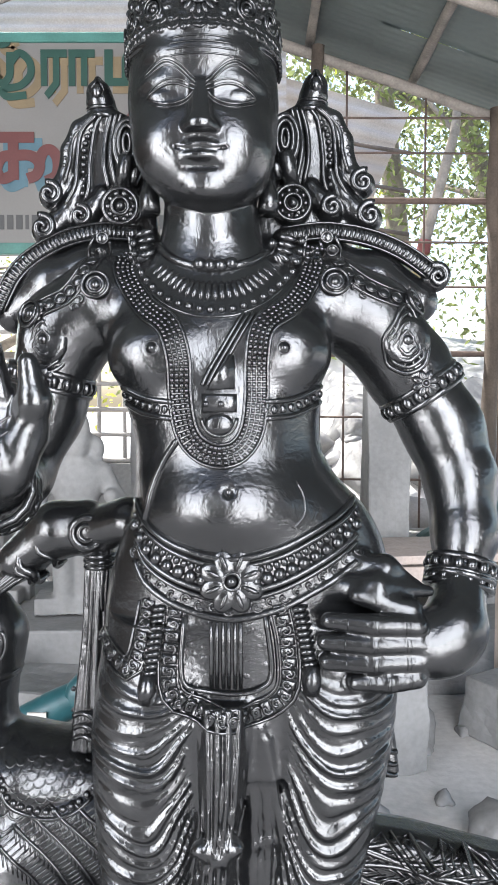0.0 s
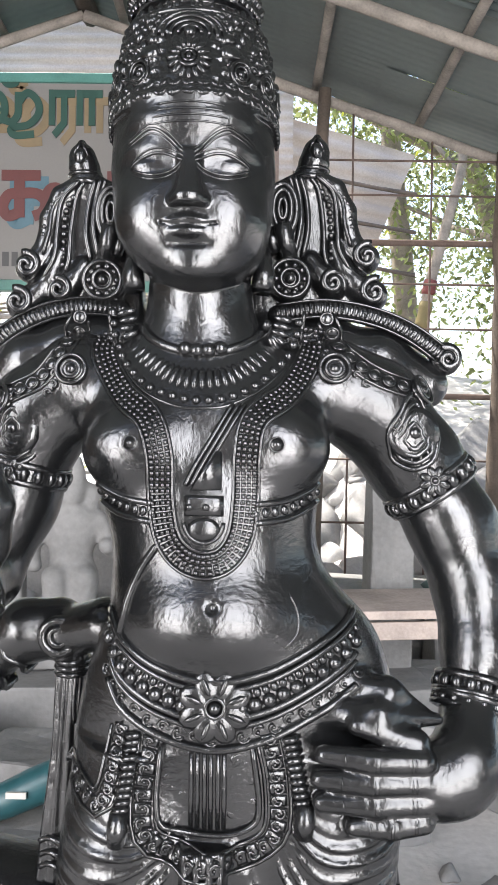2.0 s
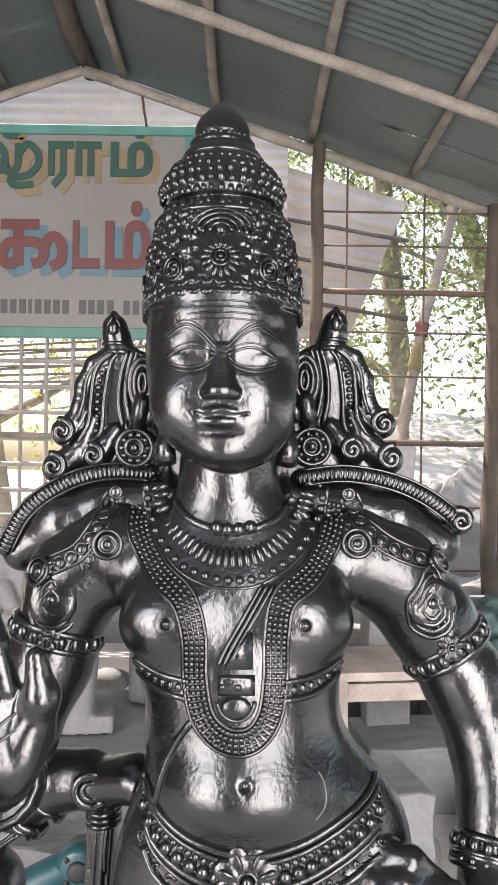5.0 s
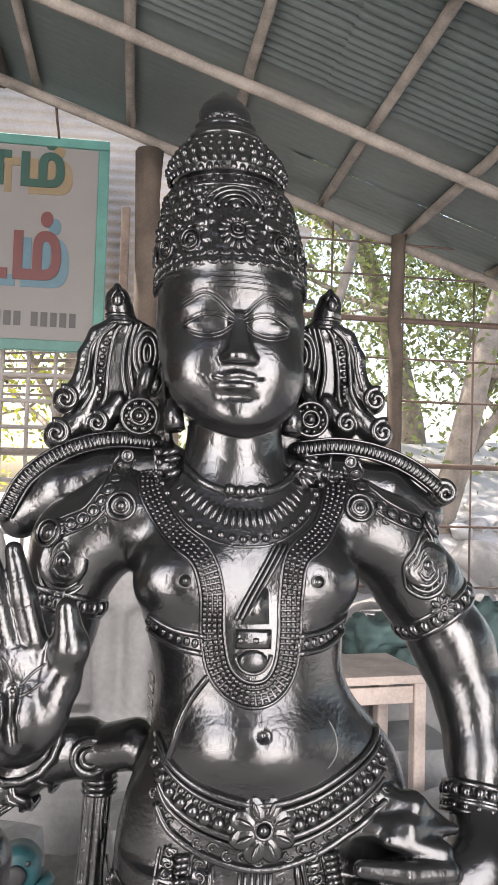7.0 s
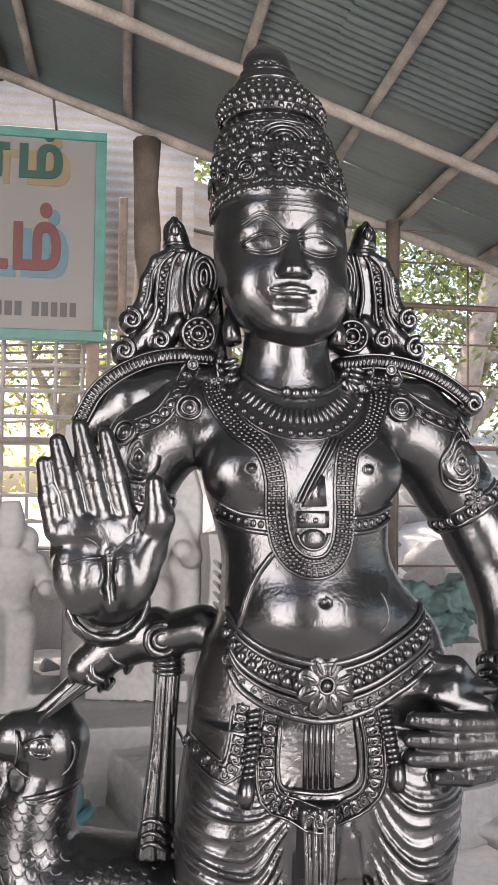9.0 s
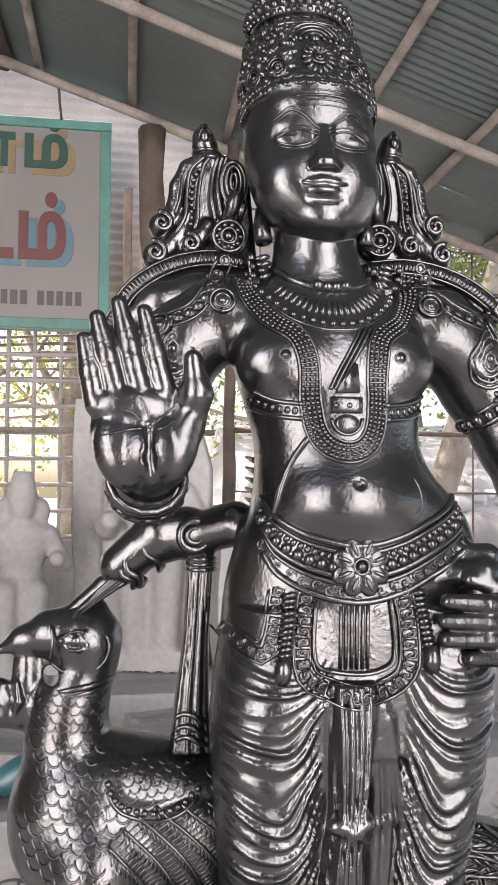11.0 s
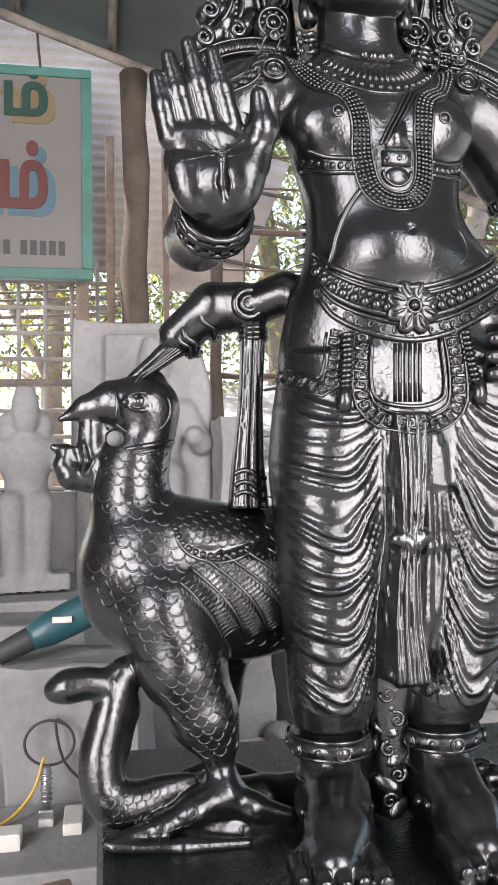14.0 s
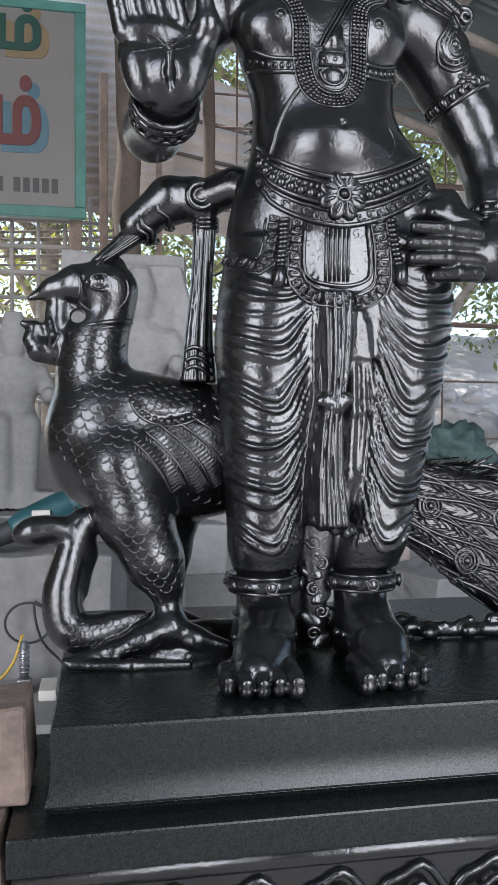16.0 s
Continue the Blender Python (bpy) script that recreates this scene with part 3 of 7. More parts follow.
    b.limb([(-0.338, 0.806, 1.408), (-0.305, 0.797, 1.414), (-0.272, 0.797, 1.414)], [0.002, 0.0035, 0.003], 0.004, cut=True)
    b.ball((-0.288, 0.820, 1.436), (0.047, 0.0175, 0.022), 0.006)
    for (x0, z0), (x1, z1), r in (((-0.325, 1.437), (-0.340, 1.508), 0.0132), ((-0.303, 1.447), (-0.326, 1.532), 0.0142),
                                  ((-0.278, 1.452), (-0.303, 1.549), 0.0142), ((-0.253, 1.455), (-0.275, 1.541), 0.0132)):
        b.limb([(x0, 0.8225, z0), ((x0 + x1) / 2, 0.8215, (z0 + z1) / 2), (x1, 0.8225, z1)], [r * 1.05, r * 1.0, r * 0.66], 0.003)
    b.limb([(-0.226, 0.828, 1.415), (-0.217, 0.814, 1.450), (-0.222, 0.811, 1.488)], [0.020, 0.0165, 0.0105], 0.010)
    # legs with draped cloth
    b.column([(0.722, -0.116, 0.93, 0.040, 0.042), (0.728, -0.116, 0.93, 0.050, 0.052), (0.740, -0.115, 0.93, 0.056, 0.059), (0.77, -0.1135, 0.932, 0.056, 0.062), (0.83, -0.112, 0.935, 0.060, 0.068), (0.892, -0.111, 0.938, 0.065, 0.073),
              (0.97, -0.111, 0.94, 0.071, 0.078), (1.058, -0.110, 0.945, 0.077, 0.084), (1.13, -0.098, 0.95, 0.080, 0.09), (1.2, -0.08, 0.955, 0.08, 0.085)], 0.012, 2.2, fold_relief(1, 0.745, 1.16))
    b.column([(0.722, 0.042, 0.93, 0.038, 0.042), (0.728, 0.043, 0.93, 0.048, 0.052), (0.740, 0.046, 0.93, 0.054, 0.059), (0.78, 0.052, 0.932, 0.055, 0.062), (0.85, 0.066, 0.935, 0.058, 0.067), (0.935, 0.080, 0.938, 0.063, 0.072),
              (1.0, 0.088, 0.94, 0.071, 0.078), (1.062, 0.094, 0.945, 0.077, 0.084), (1.13, 0.095, 0.95, 0.082, 0.09), (1.2, 0.085, 0.955, 0.08, 0.085)], 0.012, 2.2, fold_relief(-1, 0.745, 1.16))
    # shins, feet, toes
    for cx, tx, side in ((-0.116, -0.150, -1), (0.034, 0.030, 1)):
        b.limb([(cx, 0.93, 0.76), (cx, 0.93, 0.685), (cx, 0.93, 0.63)], [0.045, 0.038, 0.044], 0.01)
        b.ball((cx, 0.94, 0.612), (0.046, 0.055, 0.04), 0.015)
        b.limb([(cx, 0.90, 0.638), ((cx + tx) / 2, 0.84, 0.617), (tx, 0.80, 0.603)], [0.042, 0.040, 0.030], 0.015)
        b.ball((tx, 0.822, 0.597), (0.052, 0.03, 0.024), 0.012)
        for i in range(5):
            big = i == (4 if side < 0 else 0)
            x = tx + (i - 2) * 0.0215
            y = 0.768 - (0.012 if big else 0.008 - 0.004 * abs(i - 2)) + (0.01 if i == (0 if side < 0 else 4) else 0)
            r = 0.0145 if big else 0.0112
            b.limb([(x * 0.96 + tx * 0.04, 0.812, 0.606), (x, y + 0.014, 0.602), (x, y, 0.5925)], [r * 1.05, r * 0.95, r * 0.9], 0.0022)
            b.ball((x, y - r * 0.62, 0.5985 + r * 0.45), (r * 0.72, 0.0030, r * 0.62), 0.003)
    # pleated cloth that falls between the legs
    def pleat(u, w, z):
        return 0.0035 * np.abs(np.sin(u * 7.0)) * (w < 0)
    b.column([(0.790, -0.036, 0.895, 0.030, 0.062), (0.86, -0.040, 0.893, 0.024, 0.054), (0.93, -0.038, 0.89, 0.019, 0.048), (0.965, -0.034, 0.888, 0.0165, 0.046),
              (1.0, -0.030, 0.89, 0.021, 0.048), (1.06, -0.028, 0.895, 0.025, 0.052), (1.12, -0.028, 0.9, 0.028, 0.052)], 0.006, 3.0, pleat)
    b.column([(0.60, -0.040, 0.96, 0.020, 0.05), (0.70, -0.040, 0.96, 0.024, 0.055), (0.82, -0.035, 0.95, 0.05, 0.05)], 0.008, 3.0)
    b.column([(0.765, -0.034, 0.965, 0.085, 0.03), (0.9, -0.02, 0.965, 0.10, 0.035), (1.1, -0.005, 0.965, 0.12, 0.04)], 0.01, 2.5)
    b.column([(0.79, 0.006, 0.955, 0.022, 0.045), (0.95, 0.016, 0.950, 0.026, 0.045), (1.10, 0.010, 0.945, 0.030, 0.05)], 0.006, 2.6, pleat)
    b.column([(0.79, -0.070, 0.955, 0.020, 0.045), (0.95, -0.068, 0.950, 0.024, 0.045), (1.10, -0.062, 0.945, 0.028, 0.05)], 0.006, 2.6, pleat)
    for x0, x1, x2, zt, zb, r in ((-0.055, -0.062, -0.070, 1.10, 0.80, 0.0075), (-0.066, -0.074, -0.078, 1.09, 0.83, 0.006), (0.0, 0.006, -0.002, 1.10, 0.80, 0.0075), (0.012, 0.022, 0.016, 1.09, 0.82, 0.0065), (0.02, 0.04, 0.03, 1.075, 0.80, 0.005)):
        b.limb([(x0, 0.872, zt), (x1, 0.885, (zt + zb) / 2), (x2, 0.892, zb)], [r, r, r * 0.9], 0.006)
    for i in range(7):
        b.ball((-0.060 + 0.009 * i, 0.842 + 0.003 * abs(i - 3), 0.792 - 0.006 * (i % 2) - 0.003 * i + 0.009), (0.008, 0.010, 0.010), 0.004)
    for i, (x, z) in enumerate(((-0.05, 0.965), (-0.03, 0.958), (-0.018, 0.967))):
        b.ball((x, 0.846, z), (0.013, 0.012, 0.011), 0.006)
    b.limb([(-0.006, 0.905, 0.984), (-0.000, 0.905, 0.926), (0.002, 0.905, 0.859), (-0.003, 0.905, 0.826)], [0.016, 0.020, 0.022, 0.018], 0.01)
    # hanging sash ends beside the hips
    def sash(u, w, z):
        return 0.003 * np.abs(np.sin(u * 5.0)) * (w < 0)
    b.column([(0.998, -0.203, 1.03, 0.027, 0.022), (1.06, -0.203, 1.03, 0.021, 0.02), (1.15, -0.198, 1.03, 0.015, 0.018), (1.26, -0.192, 1.03, 0.016, 0.018)], 0.005, 3.5, sash)
    b.column([(0.975, 0.165, 1.02, 0.026, 0.022), (1.03, 0.163, 1.02, 0.021, 0.02), (1.15, 0.155, 1.01, 0.018, 0.02), (1.22, 0.15, 1.0, 0.016, 0.018)], 0.005, 3.5, sash)
    # bow and arm that reach down to the bird
    b.limb([(-0.150, 1.0, 1.300), (-0.203, 1.03, 1.283), (-0.249, 1.035, 1.270)], [0.030, 0.028, 0.027], 0.01)
    b.limb([(-0.210, 1.035, 1.292), (-0.248, 1.035, 1.284), (-0.300, 1.04, 1.243)], [0.030, 0.035, 0.027], 0.008)
    b.limb([(-0.280, 1.04, 1.245), (-0.32, 1.045, 1.215), (-0.362, 1.05, 1.180)], [0.021, 0.014, 0.011], 0.004)
    # knot that flares at the hips
    b.limb([(0.10, 0.90, 1.27), (0.15, 0.885, 1.262), (0.185, 0.89, 1.245)], [0.014, 0.016, 0.006], 0.01)
    b.limb([(0.09, 0.885, 1.243), (0.14, 0.872, 1.245), (0.20, 0.885, 1.238)], [0.014, 0.016, 0.006], 0.008)
    # shoulder arches
    for line in ARCHES:
        b.limb([(x, 1.028, z) for x, z in line], [0.0105] * len(line), 0.004)
    return b


# the crown's courses from the brow up: rows of (height, radius)
CROWN = (((1.846, 0.0915), (1.862, 0.0925), (1.880, 0.0905), (1.905, 0.0855), (1.930, 0.0800), (1.953, 0.0745), (1.962, 0.0690), (1.968, 0.0590), (1.974, 0.0530)),
         ((1.969, 0.0530), (1.973, 0.0660), (1.981, 0.0710), (1.993, 0.0690), (2.006, 0.0615), (2.018, 0.0520), (2.027, 0.0450)),
         ((2.025, 0.0440), (2.032, 0.0450), (2.038, 0.0400), (2.041, 0.0340)),
         ((2.038, 0.0340), (2.042, 0.0385), (2.046, 0.0385), (2.050, 0.0310)),
         ((2.046, 0.0285), (2.055, 0.0325), (2.064, 0.0320), (2.074, 0.0270), (2.083, 0.0180), (2.090, 0.0090), (2.094, 0.0015)))


def lean_back(v):
    """The crown tilts back from the brow and grows as it does."""
    v = v.copy()
    m = (v[:, 2] > 1.86) & (np.abs(v[:, 0] + 0.0545) < 0.115)
    a = (v[m, 2] - 1.64) / 0.917
    z = (1.64 + 0.3404 * a) / (1 - 0.31 * a)
    k = 1 + 0.338 * (z - 1.86)
    v[m, 0] = -0.0545 - 0.025 * (z - 1.86) + (v[m, 0] + 0.0545) * k
    v[m, 1] = 0.986 + 0.31 * (z - 1.86) + (v[m, 1] - 0.986) * k * 0.97
    v[m, 2] = z
    return v


def carve_head():
    h = Block((-0.158, 0.862, 1.60), (0.052, 1.090, 2.105), 0.0018)
    h.column([(1.60, -0.044, 0.978, 0.060, 0.053), (1.64, -0.044, 0.975, 0.055, 0.050), (1.70, -0.046, 0.98, 0.056, 0.052), (1.76, -0.05, 0.985, 0.058, 0.055)], 0.004, 2.0)
    h.column([(1.655, -0.044, 0.950, 0.004, 0.006), (1.664, -0.044, 0.946, 0.014, 0.022), (1.671, -0.044, 0.948, 0.034, 0.042), (1.682, -0.045, 0.952, 0.053, 0.055), (1.70, -0.047, 0.958, 0.068, 0.063),
              (1.725, -0.050, 0.966, 0.078, 0.069), (1.76, -0.053, 0.972, 0.0865, 0.074), (1.80, -0.054, 0.977, 0.0895, 0.077), (1.85, -0.055, 0.985, 0.087, 0.076), (1.90, -0.055, 0.985, 0.075, 0.07)], 0.004, 2.15, None, 3)
    cx = -0.053
    h.ball((cx, 0.928, 1.836), (0.062, 0.030, 0.026), 0.016)
    # cheeks, brow, eyes
    for s in (-1, 1):
        h.ball((cx + s * 0.037, 0.930, 1.736), (0.036, 0.030, 0.034), 0.030)
        h.ball((cx + s * 0.034, 0.930, 1.806), (0.032, 0.022, 0.012), 0.012)
        h.ball((cx + s * 0.034, 0.894, 1.786), (0.028, 0.0075, 0.0125), 0.009, cut=True)
        h.ball((cx + s * 0.034, 0.9140, 1.7865), (0.026, 0.0095, 0.0115), 0.0015)
        # nostril wings
        h.ball((cx + s * 0.0145, 0.897, 1.7480), (0.0075, 0.0100, 0.0070), 0.003)
        h.ball((cx + s * 0.0085, 0.886, 1.7405), (0.0045, 0.0050, 0.0030), 0.002, cut=True)
    h.column([(1.744, cx, 0.902, 0.0165, 0.0235), (1.752, cx, 0.900, 0.0165, 0.0230), (1.765, cx, 0.903, 0.0125, 0.0190), (1.782, cx, 0.905, 0.0105, 0.0140), (1.800, cx, 0.908, 0.0110, 0.0100)], 0.006, 3.2, None, 2)
    h.ball((cx, 0.8855, 1.7490), (0.0120, 0.0085, 0.0060), 0.005)
    h.ball((cx + 0.001, 0.917, 1.7200), (0.040, 0.019, 0.024), 0.014)
    for s in (-1, 1):
        h.ball((cx + s * 0.0085, 0.8965, 1.7290), (0.0165, 0.0075, 0.0046), 0.003, turn=-8 * s)
        h.ball((cx + s * 0.0345, 0.9030, 1.7255), (0.0042, 0.0050, 0.0036), 0.004, cut=True)
    h.ball((cx, 0.8965, 1.7178), (0.0215, 0.0088, 0.0064), 0.003)
    h.limb([(cx - 0.029, 0.896, 1.7270), (cx - 0.014, 0.8890, 1.7236), (cx, 0.8875, 1.7228), (cx + 0.014, 0.8890, 1.7236), (cx + 0.029, 0.896, 1.7270)], [0.0014] * 5, 0.002, cut=True)
    h.ball((cx, 0.8925, 1.7060), (0.021, 0.0060, 0.0040), 0.006, cut=True)
    h.ball((cx + 0.003, 0.914, 1.687), (0.023, 0.017, 0.014), 0.014)
    # crown: tapering body, bead tier, cap and bud
    def leaves(u, w, z):
        t = np.arctan2(u, -w)
        band = np.clip((z - 1.862) / 0.006, 0, 1) * np.clip((1.960 - z) / 0.006, 0, 1) * np.clip((np.abs(t) - 0.20) / 0.15, 0.25, 1)
        a = np.sin(19 * t + 90 * z) * np.sin(2 * np.pi * z / 0.0145 + 2 * np.sin(5 * t))
        return band * 0.0030 * (np.clip(a, -0.3, 1) + 0.35 * np.sin(41 * t - 260 * z) * np.sin(47 * t + 330 * z))
    for n, (rows, k) in enumerate(zip(CROWN, (0.003, 0.002, 0.0015, 0.001, 0.001))):
        h.column([(z, -0.0545, 0.986, r, r * 0.96) for z, r in rows], k, 2.0, leaves if n == 0 else None, 1)
    # crown brow line dips at the temples
    h.limb([(-0.054 + 0.091 * math.sin(a), 0.985 - 0.0855 * math.cos(a), 1.864 - 0.022 * (1 - math.cos(a)) ** 1.2) for a in np.linspace(-1.7, 1.7, 17)], [0.0022] * 17, 0.004)
    return h


def lock_point(s, d, z, y):
    """A point of the hair behind one ear, d out from the middle of the head."""
    return (-0.0535 + s * d, y, z + s * (0.003 + 0.050 * max(0.0, d - 0.108)))


def carve_back():
    """Flat locks of hair and the cape behind the shoulders."""
    c = Block((-0.36, 0.985, 1.53), (0.27, 1.10, 1.90), 0.0026)
    for s in (-1, 1):
        q = lambda d, z, y=1.045: lock_point(s, d, z, y)
        outline = [q(d, z) for d, z in ((0.060, 1.645), (0.075, 1.80), (0.118, 1.822), (0.150, 1.806), (0.166, 1.770), (0.170, 1.735), (0.186, 1.700), (0.196, 1.668), (0.180, 1.648))]
        c.plate([(p[0], p[2]) for p in outline], 1.052, 0.020, 0.004)
        # outer locks that end in curls
        c.limb([q(d, z, 1.040) for d, z in ((0.138, 1.814), (0.160, 1.798), (0.173, 1.772), (0.177, 1.745), (0.184, 1.728), (0.196, 1.716))], [0.010, 0.0125, 0.0125, 0.012, 0.014, 0.018], 0.004)
        c.limb([q(d, z, 1.036) for d, z in ((0.160, 1.730), (0.170, 1.705), (0.184, 1.686), (0.204, 1.672))], [0.010, 0.013, 0.015, 0.019], 0.004)
        c.limb([q(d, z, 1.034) for d, z in ((0.132, 1.715), (0.142, 1.700), (0.156, 1.684))], [0.010, 0.013, 0.017], 0.004)
        # bud on its ringed neck
        c.limb([q(d, z, 1.048) for d, z in ((0.128, 1.806), (0.134, 1.828))], [0.021, 0.017], 0.003)
        c.limb([q(d, z, 1.048) for d, z in ((0.136, 1.834), (0.138, 1.846), (0.139, 1.862))], [0.0185, 0.0155, 0.005], 0.003)
    c.limb([(0.03, 1.05, 1.625), (0.10, 1.048, 1.612), (0.16, 1.046, 1.600), (0.215, 1.046, 1.577)], [0.034, 0.040, 0.040, 0.028], 0.01)
    c.limb([(-0.12, 1.05, 1.625), (-0.20, 1.048, 1.612), (-0.25, 1.046, 1.595), (-0.300, 1.046, 1.562)], [0.034, 0.040, 0.040, 0.026], 0.01)
    return c


def wrap(b, pts, lift=0.0):
    """Points (x, z) laid on the face of a carved block."""
    return [Vector((p[0], b.face_at(p[0], p[1]) - lift, p[1])) for p in pts]


def string(heap, b, line, gap, r, flat=0.8, lift=0.0, long=1.0):
    for p, d in spaced(line, gap):
        heap.bead((p[0], b.face_at(p[0], p[1]) - lift, p[1]), r, b.lean(p[0], p[1]), flat, (d[0], 0, d[1]), long)


def ribbon(heap, b, line, gap, rows, width, size, h):
    """Rows of small blocks that follow a line on the surface, with a cord along each edge."""
    pts = spaced(line, gap)
    for p, d in pts:
        nx, nz = -d[1], d[0]
        for r in range(rows):
            o = (r - (rows - 1) / 2) * width / rows
            x, z = p[0] + nx * o, p[1] + nz * o
            heap.stud((x, b.face_at(x, z), z), b.lean(x, z), (d[0], 0, d[1]), size, width / rows * 0.40, h)
    for o in (-width / 2 - 0.0015, width / 2 + 0.0015):
        heap.cord(wrap(b, [(p[0] - d[1] * o, p[1] + d[0] * o) for p, d in pts], 0.001), 0.0022, 5)


def foliage(heap, b, line, gap, size, seed, lift=0.0):
    """Carved leaf scrolls in a band along a line on the surface."""
    rng = random.Random(seed)
    for n, (p, d) in enumerate(spaced(line, gap)):
        up = b.lean(p[0], p[1])
        s = Vector((d[0], 0, d[1]))
        s = (s - up * s.dot(up)).normalized()
        w = up.cross(s)
        c = Vector((p[0], b.face_at(p[0], p[1]) - lift, p[1]))
        turn = 1 if n % 2 else -1
        pts = []
        for i in range(13):
            t = i / 12
            a = turn * (0.4 + 4.6 * t)
            q = size * (1 - 0.72 * t)
            pts.append(c + s * q * math.cos(a) * 0.9 + w * q * math.sin(a) + up * 0.0012)
        heap.cord(pts, [0.0012] + [0.0018] * 10 + [0.0014, 0.0011], 5)
        heap.bead(c + up * 0.0008, size * 0.26, up, 0.9)
        for k in range(3):
            e = c - s * turn * size * 0.1 + w * turn * size * (0.55 + 0.18 * k) + s * size * (0.35 - 0.35 * k)
            heap.bead(e, size * 0.20, up, 0.8, w + s * rng.uniform(-0.8, 0.8), 1.8, 6)


def rosette(heap, c, r, petals, up=(0, -1, 0), broad=0.27, long=1.55, high=0.5):
    up = Vector(up).normalized()
    s = up.cross(Vector((0, 0, 1))).normalized()
    w = up.cross(s)
    c = Vector(c)
    for i in range(petals):
        a = 2 * math.pi * (i + 0.5) / petals
        d = s * math.cos(a) + w * math.sin(a)
        heap.bead(c + d * r * 0.60, r * broad, up + d * 0.15, high, d, long, 10)
        heap.bead(c + d * r * 0.60 + up * r * broad * 0.45, r * 0.08, up, 0.8, d, 3.4, 6)
    heap.ring(c + up * 0.003, r * 0.25, r * 0.07, up, 16)
    heap.bead(c + up * 0.003, r * 0.17, up, 0.9)


def figure():
    heap = Heap()
    b = carve_body()
    h = carve_head()
    b.front()
    h.front()
    heap.put(*b.skin())
    heap.put(*h.skin())
    heap.put(*carve_back().skin())

    # lids, brows, nostrils and forehead lines
    cx = -0.053
    for s in (-1, 1):
        arch = [(cx + s * (0.034 + 0.027 * a), 1.7865 + 0.0115 * (1 - a * a) - 0.002 * a) for a in np.linspace(-1, 1, 15)]
        under = [(cx + s * (0.034 + 0.026 * a), 1.7855 - 0.0095 * (1 - a * a) - 0.001 * a) for a in np.linspace(-1, 1, 15)]
        for line, r, dz in ((arch, 0.0017, 0), (under, 0.0016, 0), (under, 0.0010, -0.0045), (arch, 0.0011, 0.005)):
            heap.cord(wrap(h, [(x, z + dz) for x, z in line], 0.0002), [r * 0.4] + [r] * 13 + [r * 0.4], 6)
        brow = [(cx + s * (0.006 + 0.058 * a), 1.797 + 0.026 * math.sin(min(1, a / 0.6) * 1.57) - 0.022 * max(0, a - 0.6) ** 1.3 * 1.9) for a in np.linspace(0, 1, 20)]
        for dz, r in ((0, 0.0019), (-0.0045, 0.0011), (0.0045, 0.0009)):
            heap.cord(wrap(h, [(x, z + dz) for x, z in brow], 0.0002), [r * 0.5] + [r] * 14 + [r * 0.8, r * 0.6, r * 0.4, r * 0.3, r * 0.2], 6)
    for i, z in enumerate((1.8265, 1.833, 1.8395, 1.846)):
        w = 0.040 - 0.002 * i
        line = [(cx + w * a, z + 0.002 * (1 - a * a)) for a in np.linspace(-1, 1, 15)]
        heap.cord(wrap(h, line, 0.0001), [0.0004] + [0.0011] * 13 + [0.0004], 5)
    # collar, ribbed necklace, bead row
    heap.cord(wrap(b, glide([(-0.106, 1.631), (-0.089, 1.613), (-0.066, 1.603), (-0.038, 1.599), (-0.009, 1.604), (0.014, 1.616), (0.030, 1.636)], 40), 0.0), 0.0055, 8)
    string(heap, b, [(-0.056, 1.603), (-0.038, 1.601), (-0.020, 1.604)], 0.011, 0.0085, 1.0, 0.002)
    outer = [(-0.129, 1.643), (-0.118, 1.605), (-0.089, 1.580), (-0.066, 1.568), (-0.038, 1.565), (-0.008, 1.569), (0.018, 1.584), (0.043, 1.610), (0.054, 1.645)]
    for p, d in spaced(outer, 0.0078):
        inward = Vector((d[1], 0, -d[0]))
        if inward.z < 0:
            inward = -inward
        cxn = -0.042
        k = max(0.5, 1 - abs(p[0] - cxn) / 0.16)
        heap.bead((p[0] + inward.x * 0.007, b.face_at(p[0], p[1] + 0.007) + 0.001, p[1] + inward.z * 0.007), 0.0047, b.lean(p[0], p[1]), 1.1, inward, 1.9 + 1.1 * k, 8)
    string(heap, b, [(-0.137, 1.645), (-0.129, 1.605), (-0.098, 1.568), (-0.066, 1.554), (-0.038, 1.550), (-0.008, 1.554), (0.024, 1.572), (0.055, 1.607), (0.064, 1.648)], 0.0125, 0.0052, 0.9)
    heap.cord(wrap(b, glide([(-0.141, 1.645), (-0.132, 1.602), (-0.100, 1.562), (-0.066, 1.545), (-0.038, 1.542), (-0.008, 1.546), (0.026, 1.566), (0.059, 1.605), (0.068, 1.648)], 50)), 0.0022, 5)
    # long four-row chain that hangs in a loop, with its pendant
    ribbon(heap, b, [(-0.146, 1.622), (-0.142, 1.595), (-0.117, 1.556), (-0.089, 1.532), (-0.077, 1.496), (-0.075, 1.452), (-0.068, 1.416), (-0.053, 1.397), (-0.032, 1.390), (-0.011, 1.396), (0.003, 1.417), (0.008, 1.453), (0.009, 1.497), (0.017, 1.533), (0.051, 1.561), (0.074, 1.601), (0.077, 1.628)], 0.0058, 4, 0.0215, 0.0024, 0.0035)
    heap.bead(wrap(b, [(-0.032, 1.424)])[0], 0.0125, (0, -1, 0), 0.40, (1, 0, 0), 1.35, 14)
    heap.cord([(-0.032 + 0.019 * math.cos(v), b.face_at(-0.032, 1.424) - 0.001, 1.431 + 0.020 * math.sin(v)) for v in np.linspace(-math.pi, 0, 14)], 0.0022, 6)
    heap.stud(wrap(b, [(-0.032, 1.447)])[0], (0, -1, 0), (1, 0, 0), 0.019, 0.010, 0.006)
